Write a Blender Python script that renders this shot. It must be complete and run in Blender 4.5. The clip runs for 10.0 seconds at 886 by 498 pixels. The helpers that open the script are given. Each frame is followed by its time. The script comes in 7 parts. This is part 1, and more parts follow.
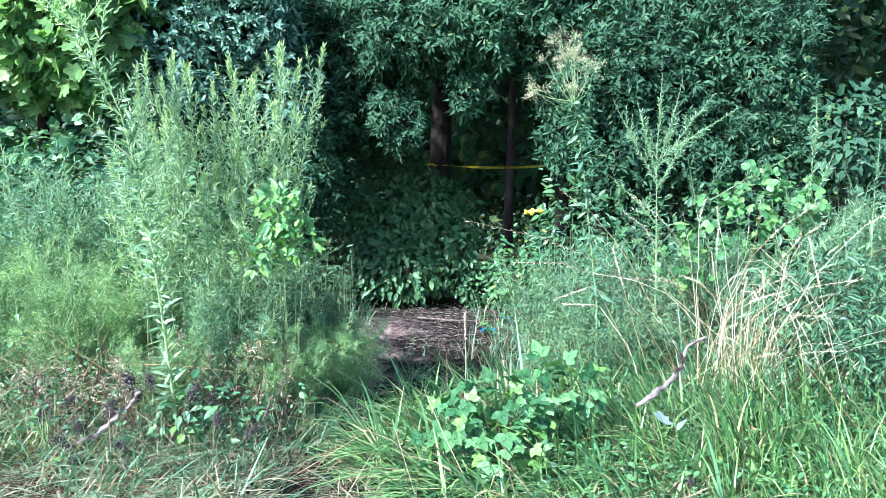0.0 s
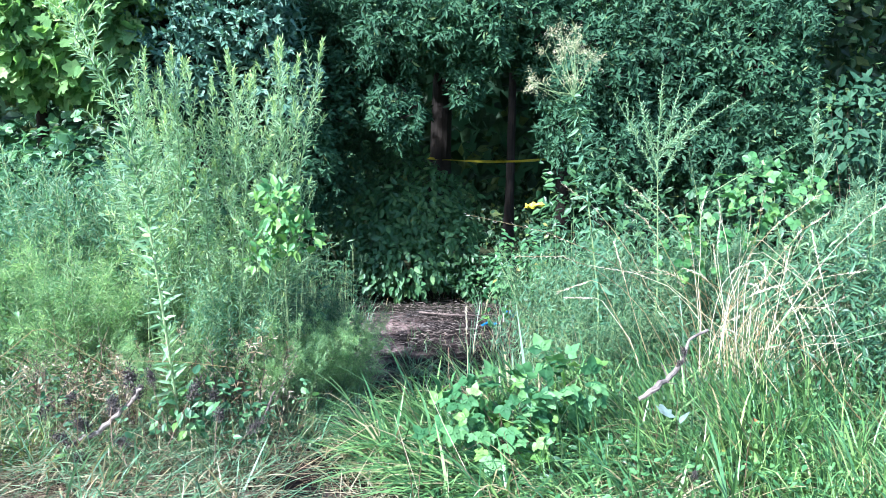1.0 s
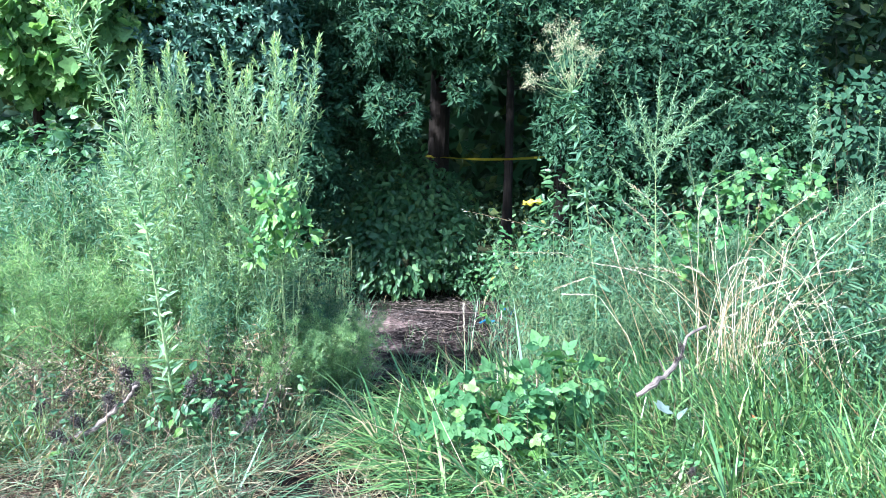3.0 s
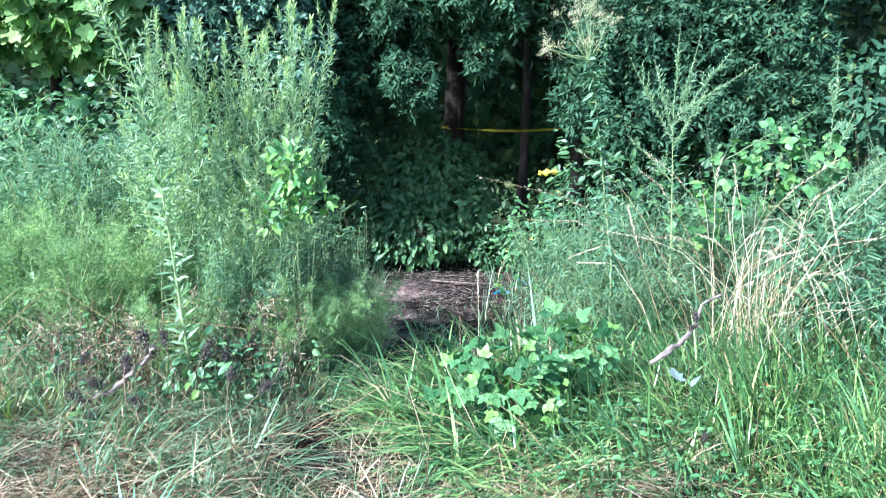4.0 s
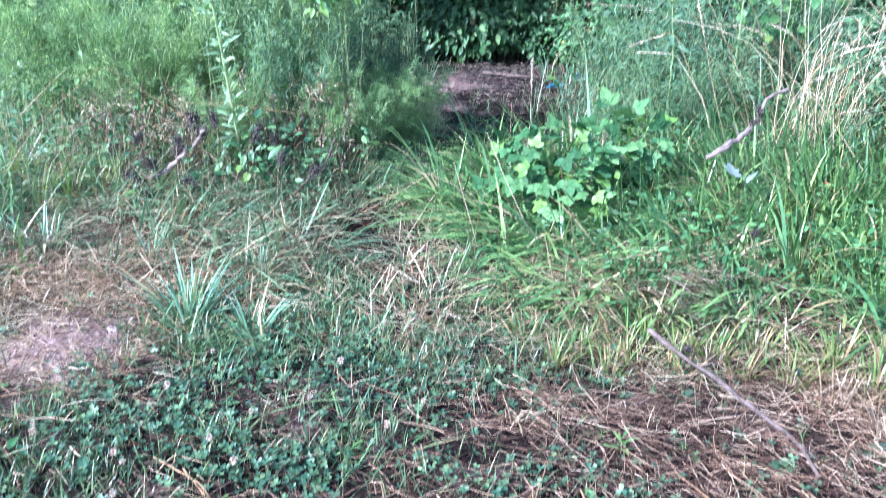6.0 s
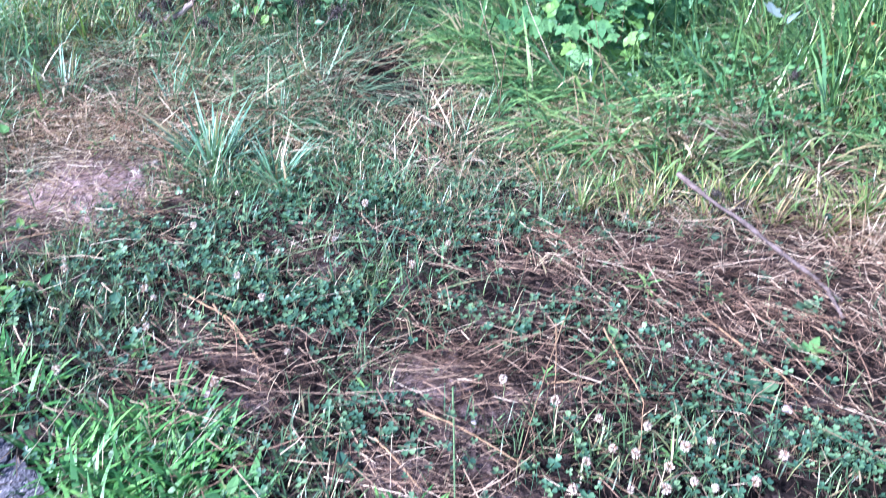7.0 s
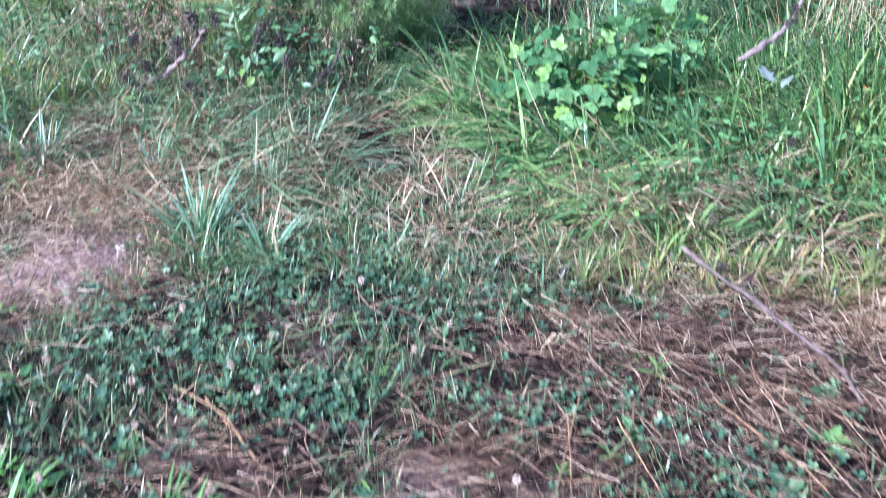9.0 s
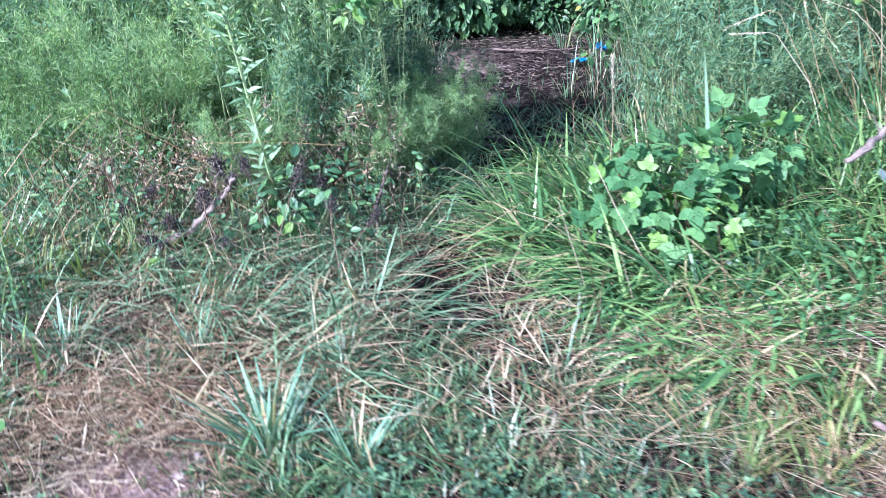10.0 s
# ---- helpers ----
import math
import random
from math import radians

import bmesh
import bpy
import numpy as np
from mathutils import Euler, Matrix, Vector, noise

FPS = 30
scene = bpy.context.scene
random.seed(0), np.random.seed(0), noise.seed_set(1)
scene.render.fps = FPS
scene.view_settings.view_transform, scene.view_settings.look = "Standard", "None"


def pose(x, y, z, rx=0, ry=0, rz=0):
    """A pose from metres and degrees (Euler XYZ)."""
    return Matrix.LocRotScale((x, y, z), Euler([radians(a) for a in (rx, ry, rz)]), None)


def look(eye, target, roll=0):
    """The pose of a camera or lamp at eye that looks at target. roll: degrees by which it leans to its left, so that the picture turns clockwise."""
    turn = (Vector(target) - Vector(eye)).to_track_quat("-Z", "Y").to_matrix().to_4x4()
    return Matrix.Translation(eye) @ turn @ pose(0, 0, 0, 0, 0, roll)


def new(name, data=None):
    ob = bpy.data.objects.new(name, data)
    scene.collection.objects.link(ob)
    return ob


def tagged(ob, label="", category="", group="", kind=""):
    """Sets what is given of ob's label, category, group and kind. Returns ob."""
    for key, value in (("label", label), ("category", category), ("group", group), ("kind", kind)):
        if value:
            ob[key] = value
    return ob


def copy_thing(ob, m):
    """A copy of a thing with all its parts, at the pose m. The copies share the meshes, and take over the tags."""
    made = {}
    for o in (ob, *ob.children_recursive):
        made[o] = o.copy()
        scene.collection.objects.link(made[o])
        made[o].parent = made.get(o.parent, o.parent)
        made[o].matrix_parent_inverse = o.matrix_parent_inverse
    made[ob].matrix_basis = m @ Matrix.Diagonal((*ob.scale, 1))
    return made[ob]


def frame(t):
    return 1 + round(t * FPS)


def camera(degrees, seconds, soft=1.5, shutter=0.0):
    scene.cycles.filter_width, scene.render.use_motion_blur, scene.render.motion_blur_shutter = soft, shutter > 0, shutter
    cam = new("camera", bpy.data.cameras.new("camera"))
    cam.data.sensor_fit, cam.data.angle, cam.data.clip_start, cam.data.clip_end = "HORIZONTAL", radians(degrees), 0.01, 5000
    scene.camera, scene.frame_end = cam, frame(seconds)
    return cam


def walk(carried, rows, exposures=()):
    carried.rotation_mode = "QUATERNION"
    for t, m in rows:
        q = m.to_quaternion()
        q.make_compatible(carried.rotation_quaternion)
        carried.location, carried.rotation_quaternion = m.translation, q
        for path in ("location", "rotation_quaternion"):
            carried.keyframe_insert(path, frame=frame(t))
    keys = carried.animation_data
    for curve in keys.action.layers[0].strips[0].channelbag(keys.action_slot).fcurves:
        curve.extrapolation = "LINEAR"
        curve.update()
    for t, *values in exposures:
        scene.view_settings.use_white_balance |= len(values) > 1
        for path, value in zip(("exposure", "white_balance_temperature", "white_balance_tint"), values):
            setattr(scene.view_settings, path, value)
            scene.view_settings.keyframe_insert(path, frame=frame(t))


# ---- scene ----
cam = camera(56.2, 10.0, soft=0.3, shutter=0.5)
PATH = [
    (0, (-0.063, 0.005, 1.625), (-0.034, 1.996, 1.436), 0.5),
    (0.5, (-0.058, 0.01, 1.619), (-0.036, 2.001, 1.428), 0.3),
    (1, (-0.063, 0.019, 1.622), (-0.036, 2.009, 1.42), 0.1),
    (1.5, (-0.061, 0.023, 1.626), (-0.031, 2.011, 1.415), 0.0),
    (2, (-0.063, 0.024, 1.604), (-0.029, 2.014, 1.41), 0.1),
    (3.5, (-0.053, 0.032, 1.607), (-0.03, 2.019, 1.381), 0.1),
    (4, (-0.052, 0.027, 1.563), (-0.058, 2.009, 1.298), 0.4),
    (4.5, (-0.036, 0.044, 1.544), (-0.082, 2.016, 1.215), 0.4),
    (5, (-0.046, 0.058, 1.558), (-0.12, 2.009, 1.121), 0.4),
    (6.5, (-0.064, 0.077, 1.462), (-0.189, 1.862, 0.568), 1.2),
    (7, (-0.07, 0.081, 1.439), (-0.216, 1.783, 0.399), 0.7),
    (7.5, (-0.074, 0.079, 1.436), (-0.244, 1.725, 0.312), 0.2),
    (8, (-0.078, 0.082, 1.438), (-0.253, 1.724, 0.31), -0.0),
    (8.5, (-0.102, 0.105, 1.452), (-0.251, 1.785, 0.375), 0.3),
    (9, (-0.164, 0.225, 1.505), (-0.255, 1.977, 0.544), 1.1),
    (9.5, (-0.31, 0.556, 1.589), (-0.419, 2.36, 0.734), -1.5),
    (10, (-0.592, 0.839, 1.629), (-0.64, 2.658, 0.799), -3.6),
]
walk(cam, [(t, look(eye, target, roll)) for t, eye, target, roll in PATH],
     exposures=[(0.0, 2.58, 5300, 12), (4.5, 2.55, 5300, 13), (5.0, 2.45, 5150, 16), (6.5, 2.45, 5030, 26), (8.0, 2.2, 5150, 31), (9.0, 2.17, 5170, 29), (10.0, 2.22, 5170, 27)])

# ---- light ----
world = bpy.data.worlds.new("sky")
scene.world = world
world.use_nodes = True
wn = world.node_tree
sky = wn.nodes.new("ShaderNodeTexSky")
sky.sky_type = "NISHITA"
sky.sun_disc = False
SUN_UP, SUN_TURN = 38.0, 227.0          # height and compass bearing of the sun
sky.sun_elevation, sky.sun_rotation = radians(SUN_UP), radians(SUN_TURN)
wn.links.new(sky.outputs[0], wn.nodes["Background"].inputs[0])
wn.nodes["Background"].inputs[1].default_value = 0.09
sun_data = bpy.data.lights.new("sun", "SUN")
sun_data.energy, sun_data.angle, sun_data.color = 3.65, radians(1.5), (1.0, 0.95, 0.88)
sun = new("sun", sun_data)
b = radians(SUN_TURN)
sun_way = Vector((math.sin(b) * math.cos(radians(SUN_UP)), math.cos(b) * math.cos(radians(SUN_UP)), math.sin(radians(SUN_UP))))
sun.matrix_world = look(sun_way * 30, (0, 0, 0))

# ---- materials ----
def base_material(name, rough=0.6, gloss=0.3):
    m = bpy.data.materials.new(name)
    m.use_nodes = True
    nt = m.node_tree
    shader = nt.nodes["Principled BSDF"]
    shader.inputs["Roughness"].default_value = rough
    shader.inputs["Specular IOR Level"].default_value = gloss
    return m, nt, shader


def ramp_node(nt, stops, mode="LINEAR"):
    r = nt.nodes.new("ShaderNodeValToRGB")
    r.color_ramp.interpolation = mode
    e = r.color_ramp.elements
    while len(e) < len(stops):
        e.new(0.5)
    for el, (p, c) in zip(e, stops):
        el.position, el.color = p, (*c, 1)
    return r


def noise_node(nt, scale, detail=4.0, rough=0.6, stretch=None):
    co = nt.nodes.new("ShaderNodeTexCoord")
    n = nt.nodes.new("ShaderNodeTexNoise")
    n.inputs["Scale"].default_value, n.inputs["Detail"].default_value, n.inputs["Roughness"].default_value = scale, detail, rough
    if stretch:
        mp = nt.nodes.new("ShaderNodeMapping")
        mp.inputs["Scale"].default_value = stretch
        nt.links.new(co.outputs["Object"], mp.inputs[0])
        nt.links.new(mp.outputs[0], n.inputs["Vector"])
    else:
        nt.links.new(co.outputs["Object"], n.inputs["Vector"])
    return n


def mix_color(nt, fac, a, b, blend="MIX"):
    m = nt.nodes.new("ShaderNodeMix")
    m.data_type, m.blend_type = "RGBA", blend
    for socket, v in ((m.inputs[0], fac), (m.inputs[6], a), (m.inputs[7], b)):
        if isinstance(v, (int, float)):
            socket.default_value = v
        elif isinstance(v, tuple):
            socket.default_value = (*v, 1)
        else:
            nt.links.new(v, socket)
    return m.outputs[2]


def bump(nt, shader, height, strength, distance):
    n = nt.nodes.new("ShaderNodeBump")
    n.inputs["Strength"].default_value, n.inputs["Distance"].default_value = strength, distance
    nt.links.new(height, n.inputs["Height"])
    nt.links.new(n.outputs[0], shader.inputs["Normal"])


def leaf_material(name, stops, through_light=0.3, rough=0.5, gloss=0.35, patch=0.9):
    """Foliage: each leaf takes its own colour from the stops, with drifts of tone over the plant and fine mottling on the leaf."""
    m, nt, shader = base_material(name, rough, gloss)
    geo = nt.nodes.new("ShaderNodeNewGeometry")
    ramp = ramp_node(nt, stops)
    own = nt.nodes.new("ShaderNodeObjectInfo")
    both = nt.nodes.new("ShaderNodeMath")
    nt.links.new(geo.outputs["Random Per Island"], both.inputs[0])
    nt.links.new(own.outputs["Random"], both.inputs[1])
    wrap = nt.nodes.new("ShaderNodeMath")
    wrap.operation = "FRACT"
    nt.links.new(both.outputs[0], wrap.inputs[0])
    nt.links.new(wrap.outputs[0], ramp.inputs[0])
    drift = noise_node(nt, patch, 3)
    tone = ramp_node(nt, [(0.3, (0.66, 0.7, 0.72)), (0.7, (1.2, 1.16, 1.05))])
    nt.links.new(drift.outputs[0], tone.inputs[0])
    fine = noise_node(nt, 55, 3)
    mottle = ramp_node(nt, [(0.3, (0.8, 0.82, 0.8)), (0.7, (1.12, 1.1, 1.08))])
    nt.links.new(fine.outputs[0], mottle.inputs[0])
    col = mix_color(nt, 1.0, ramp.outputs[0], tone.outputs[0], "MULTIPLY")
    col = mix_color(nt, 1.0, col, mottle.outputs[0], "MULTIPLY")
    nt.links.new(col, shader.inputs["Base Color"])
    bump(nt, shader, fine.outputs[0], 0.25, 0.002)
    if through_light:
        tl = nt.nodes.new("ShaderNodeBsdfTranslucent")
        warm = mix_color(nt, 1.0, col, (1.1, 1.15, 0.7), "MULTIPLY")
        nt.links.new(warm, tl.inputs[0])
        mx = nt.nodes.new("ShaderNodeMixShader")
        mx.inputs[0].default_value = through_light
        nt.links.new(shader.outputs[0], mx.inputs[1])
        nt.links.new(tl.outputs[0], mx.inputs[2])
        nt.links.new(mx.outputs[0], nt.nodes["Material Output"].inputs["Surface"])
    return m


def plain_material(name, c1, c2, scale, rough=0.8, gloss=0.2, relief=0.4, depth=0.01, stretch=None, islands=False):
    m, nt, shader = base_material(name, rough, gloss)
    n = noise_node(nt, scale, 6, 0.65, stretch)
    big = noise_node(nt, scale * 0.13, 3)
    ramp = ramp_node(nt, [(0.3, c1), (0.7, c2)])
    nt.links.new(n.outputs[0], ramp.inputs[0])
    tone = ramp_node(nt, [(0.3, (0.7, 0.7, 0.72)), (0.7, (1.2, 1.17, 1.12))])
    nt.links.new(big.outputs[0], tone.inputs[0])
    col = mix_color(nt, 1.0, ramp.outputs[0], tone.outputs[0], "MULTIPLY")
    if islands:
        geo = nt.nodes.new("ShaderNodeNewGeometry")
        r2 = ramp_node(nt, [(0.0, (0.55, 0.5, 0.45)), (1.0, (1.3, 1.25, 1.15))])
        nt.links.new(geo.outputs["Random Per Island"], r2.inputs[0])
        col = mix_color(nt, 1.0, col, r2.outputs[0], "MULTIPLY")
    nt.links.new(col, shader.inputs["Base Color"])
    bump(nt, shader, n.outputs[0], relief, depth)
    return m


GREEN_LAWN = leaf_material("lawn_green", [(0.0, (0.03, 0.07, 0.034)), (0.5, (0.07, 0.135, 0.062)), (0.82, (0.16, 0.25, 0.1)), (0.9, (0.3, 0.25, 0.14)), (1.0, (0.5, 0.41, 0.27))], 0.25, 0.38, 0.5)
GREEN_GRASS = leaf_material("grass_green", [(0.0, (0.03, 0.09, 0.04)), (0.4, (0.07, 0.17, 0.06)), (0.68, (0.145, 0.285, 0.1)), (0.92, (0.26, 0.4, 0.14)), (0.95, (0.34, 0.28, 0.15)), (1.0, (0.5, 0.42, 0.28))], 0.22, 0.34, 0.55)
GREEN_LAID = leaf_material("laid_grass_green", [(0.0, (0.04, 0.105, 0.06)), (0.5, (0.125, 0.25, 0.14)), (0.8, (0.26, 0.4, 0.25)), (0.86, (0.34, 0.28, 0.17)), (1.0, (0.55, 0.46, 0.33))], 0.2, 0.36, 0.55)
GREEN_CRAB = leaf_material("crabgrass_green", [(0.0, (0.035, 0.13, 0.04)), (0.7, (0.1, 0.28, 0.07)), (1.0, (0.2, 0.41, 0.11))], 0.3, 0.45, 0.35)
GREEN_YELLOW = leaf_material("yellowing_grass", [(0.0, (0.1, 0.2, 0.055)), (0.6, (0.2, 0.29, 0.085)), (0.85, (0.33, 0.28, 0.13)), (1.0, (0.45, 0.32, 0.18))], 0.35, 0.45, 0.35)
GREEN_CLOVER = leaf_material("clover_green", [(0.0, (0.03, 0.08, 0.052)), (0.6, (0.065, 0.15, 0.082)), (1.0, (0.15, 0.25, 0.12))], 0.22, 0.42, 0.42)
GREEN_WEED = leaf_material("weed_green", [(0.0, (0.17, 0.31, 0.18)), (0.6, (0.31, 0.48, 0.3)), (1.0, (0.46, 0.6, 0.39))], 0.52, 0.6, 0.2)
GREEN_TIP = leaf_material("young_shoot_green", [(0.0, (0.22, 0.36, 0.16)), (0.8, (0.38, 0.53, 0.22)), (1.0, (0.52, 0.58, 0.22))], 0.35, 0.5, 0.35)
GREEN_GREY = leaf_material("grey_green", [(0.0, (0.07, 0.16, 0.1)), (0.7, (0.145, 0.285, 0.175)), (1.0, (0.26, 0.4, 0.24))], 0.45, 0.6, 0.2)
GREEN_FEATHER = leaf_material("feathery_green", [(0.0, (0.15, 0.29, 0.14)), (0.7, (0.3, 0.47, 0.24)), (1.0, (0.46, 0.6, 0.31))], 0.55, 0.6, 0.2)
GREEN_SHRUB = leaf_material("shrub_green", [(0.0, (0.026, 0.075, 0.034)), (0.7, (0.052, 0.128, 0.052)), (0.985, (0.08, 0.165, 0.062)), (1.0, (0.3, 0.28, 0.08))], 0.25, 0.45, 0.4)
GREEN_BRIGHT = leaf_material("vine_green", [(0.0, (0.06, 0.18, 0.065)), (0.7, (0.13, 0.3, 0.1)), (1.0, (0.24, 0.42, 0.12))], 0.4, 0.45, 0.35)
GREEN_LEAFLET = leaf_material("bramble_leaf_green", [(0.0, (0.04, 0.125, 0.05)), (0.5, (0.085, 0.215, 0.085)), (1.0, (0.17, 0.34, 0.13))], 0.35, 0.5, 0.22)
GREEN_PALE_BLADE = leaf_material("pale_blade_green", [(0.0, (0.08, 0.19, 0.12)), (0.7, (0.2, 0.36, 0.24)), (0.92, (0.3, 0.45, 0.3)), (1.0, (0.5, 0.38, 0.2))], 0.25, 0.4, 0.45)
GREEN_VERGE = leaf_material("verge_grass_green", [(0.0, (0.035, 0.1, 0.05)), (0.5, (0.085, 0.19, 0.085)), (0.9, (0.18, 0.32, 0.15)), (0.97, (0.3, 0.25, 0.14)), (1.0, (0.42, 0.34, 0.2))], 0.22, 0.38, 0.5)
GREEN_LIME = leaf_material("new_leaf_green", [(0.0, (0.14, 0.3, 0.07)), (1.0, (0.22, 0.38, 0.1))], 0.4, 0.45, 0.35)
GREEN_OAK = leaf_material("oak_leaf_green", [(0.0, (0.02, 0.06, 0.033)), (0.6, (0.035, 0.09, 0.049)), (0.97, (0.062, 0.132, 0.07)), (1.0, (0.13, 0.17, 0.07))], 0.22, 0.6, 0.16, 0.5)
GREEN_TULIP = leaf_material("lobed_leaf_green", [(0.0, (0.11, 0.23, 0.08)), (0.7, (0.21, 0.37, 0.13)), (1.0, (0.33, 0.46, 0.17))], 0.5, 0.5, 0.25, 0.5)
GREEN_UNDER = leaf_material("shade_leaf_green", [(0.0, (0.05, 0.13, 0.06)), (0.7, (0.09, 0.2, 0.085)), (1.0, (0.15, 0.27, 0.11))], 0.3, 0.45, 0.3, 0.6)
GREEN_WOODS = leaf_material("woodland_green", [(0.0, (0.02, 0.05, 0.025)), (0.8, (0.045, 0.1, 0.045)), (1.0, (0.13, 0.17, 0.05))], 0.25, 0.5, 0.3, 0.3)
STRAW = leaf_material("straw", [(0.0, (0.03, 0.018, 0.013)), (0.5, (0.1, 0.06, 0.04)), (0.75, (0.22, 0.14, 0.095)), (0.92, (0.4, 0.3, 0.21)), (1.0, (0.62, 0.52, 0.4))], 0.12, 0.6, 0.25, 2.0)
STRAW_PALE = leaf_material("pale_dry_stem", [(0.0, (0.3, 0.19, 0.09)), (0.4, (0.46, 0.36, 0.22)), (1.0, (0.66, 0.6, 0.47))], 0.2, 0.5, 0.3, 2.0)
DEAD_BLADE = leaf_material("withered_blade", [(0.0, (0.16, 0.1, 0.055)), (0.5, (0.34, 0.26, 0.165)), (1.0, (0.6, 0.52, 0.4))], 0.2, 0.6, 0.25, 2.0)
STRAW_WHITE = leaf_material("bleached_seedhead", [(0.0, (0.5, 0.4, 0.28)), (0.5, (0.66, 0.58, 0.46)), (1.0, (0.8, 0.75, 0.66))], 0.25, 0.6, 0.2, 2.0)
GREEN_BLUE = leaf_material("blue_green_leaf", [(0.0, (0.045, 0.115, 0.08)), (0.6, (0.095, 0.2, 0.145)), (1.0, (0.18, 0.3, 0.22))], 0.3, 0.5, 0.3, 0.5)
LITTER = leaf_material("brown_litter", [(0.0, (0.014, 0.01, 0.008)), (0.6, (0.06, 0.04, 0.03)), (1.0, (0.2, 0.145, 0.11))], 0.1, 0.7, 0.2, 2.0)
STEM_GREEN = leaf_material("green_stem", [(0.0, (0.12, 0.2, 0.09)), (1.0, (0.22, 0.28, 0.13))], 0.0, 0.55, 0.3)
STEM_BROWN = plain_material("brown_stem", (0.07, 0.05, 0.035), (0.16, 0.115, 0.08), 30, stretch=(1, 1, 0.2))
BARK = plain_material("bark", (0.013, 0.011, 0.009), (0.04, 0.033, 0.028), 9, 0.9, 0.15, 0.9, 0.03, stretch=(1, 1, 0.18))
GREY_WOOD = plain_material("weathered_wood", (0.03, 0.023, 0.02), (0.2, 0.16, 0.14), 34, 0.85, 0.15, 1.0, 0.006, stretch=(1, 1, 1))
PALE_WOOD = plain_material("bleached_wood", (0.08, 0.062, 0.055), (0.3, 0.26, 0.225), 22, 0.85, 0.15, 0.8, 0.004, stretch=(1, 1, 1))
SEED_DARK = leaf_material("dried_seedhead", [(0.0, (0.02, 0.017, 0.016)), (0.7, (0.052, 0.044, 0.043)), (1.0, (0.17, 0.15, 0.145))], 0.0, 0.8, 0.2)
SEED_PALE = leaf_material("pale_seed_tuft", [(0.0, (0.36, 0.36, 0.2)), (0.6, (0.55, 0.52, 0.36)), (1.0, (0.72, 0.68, 0.55))], 0.25, 0.8, 0.1)
FLOWER = leaf_material("clover_petal", [(0.0, (0.34, 0.2, 0.14)), (0.4, (0.5, 0.4, 0.34)), (1.0, (0.75, 0.7, 0.65))], 0.25, 0.7, 0.2)
GREEN_BUSH = leaf_material("bush_green", [(0.0, (0.03, 0.085, 0.042)), (0.7, (0.065, 0.15, 0.072)), (1.0, (0.15, 0.26, 0.11))], 0.2, 0.45, 0.35)
GREEN_BRAMBLE = leaf_material("bramble_green", [(0.0, (0.04, 0.11, 0.055)), (0.6, (0.085, 0.2, 0.09)), (1.0, (0.16, 0.3, 0.12))], 0.3, 0.45, 0.35)
TWIG_GREY = leaf_material("grey_twig", [(0.0, (0.04, 0.032, 0.03)), (0.7, (0.11, 0.088, 0.082)), (1.0, (0.26, 0.22, 0.2))], 0.0, 0.8, 0.15, 2.0)
PALE_LEAF = leaf_material("silvery_dead_leaf", [(0.0, (0.14, 0.2, 0.18)), (1.0, (0.26, 0.33, 0.3))], 0.2, 0.6, 0.3)
RUST_LEAF = leaf_material("rust_leaf", [(0.0, (0.26, 0.09, 0.035)), (1.0, (0.4, 0.15, 0.05))], 0.2, 0.6, 0.3)
TAPE = plain_material("yellow_tape", (0.6, 0.52, 0.03), (0.74, 0.66, 0.06), 20, 0.35, 0.5, 0.1, 0.002)
BLUE_FILM = plain_material("blue_film", (0.0, 0.09, 0.22), (0.01, 0.16, 0.34), 18, 0.3, 0.5, 0.2, 0.004)
STONE = plain_material("pale_stone", (0.26, 0.23, 0.21), (0.42, 0.39, 0.36), 40, 0.85, 0.2, 0.5, 0.004)


def asphalt_material():
    m, nt, shader = base_material("asphalt", 0.85, 0.25)
    co = nt.nodes.new("ShaderNodeTexCoord")
    v = nt.nodes.new("ShaderNodeTexVoronoi")
    v.inputs["Scale"].default_value = 130
    nt.links.new(co.outputs["Object"], v.inputs["Vector"])
    grit = ramp_node(nt, [(0.0, (0.03, 0.03, 0.035)), (0.55, (0.07, 0.072, 0.08)), (0.85, (0.12, 0.12, 0.126)), (1.0, (0.26, 0.255, 0.25))])
    nt.links.new(v.outputs["Color"], grit.inputs[0])
    n = noise_node(nt, 5, 5)
    tone = ramp_node(nt, [(0.3, (0.6, 0.6, 0.64)), (0.7, (1.15, 1.12, 1.12))])
    nt.links.new(n.outputs[0], tone.inputs[0])
    nt.links.new(mix_color(nt, 1.0, grit.outputs[0], tone.outputs[0], "MULTIPLY"), shader.inputs["Base Color"])
    crack = nt.nodes.new("ShaderNodeTexVoronoi")
    crack.feature = "DISTANCE_TO_EDGE"
    crack.inputs["Scale"].default_value = 1.1
    wob = nt.nodes.new("ShaderNodeVectorMath")
    wob.operation = "MULTIPLY_ADD"
    wob.inputs[1].default_value = (0.6, 0.6, 0.6)
    nt.links.new(n.outputs["Color"], wob.inputs[0])
    nt.links.new(co.outputs["Object"], wob.inputs[2])
    nt.links.new(wob.outputs[0], crack.inputs["Vector"])
    gap = ramp_node(nt, [(0.0, (0.0, 0.0, 0.0)), (0.022, (1.0, 1.0, 1.0))])
    nt.links.new(crack.outputs["Distance"], gap.inputs[0])
    relief = mix_color(nt, 0.4, gap.outputs[0], v.outputs["Distance"])
    bump(nt, shader, mix_color(nt, 0.35, relief, n.outputs[0]), 1.0, 0.013)
    return m


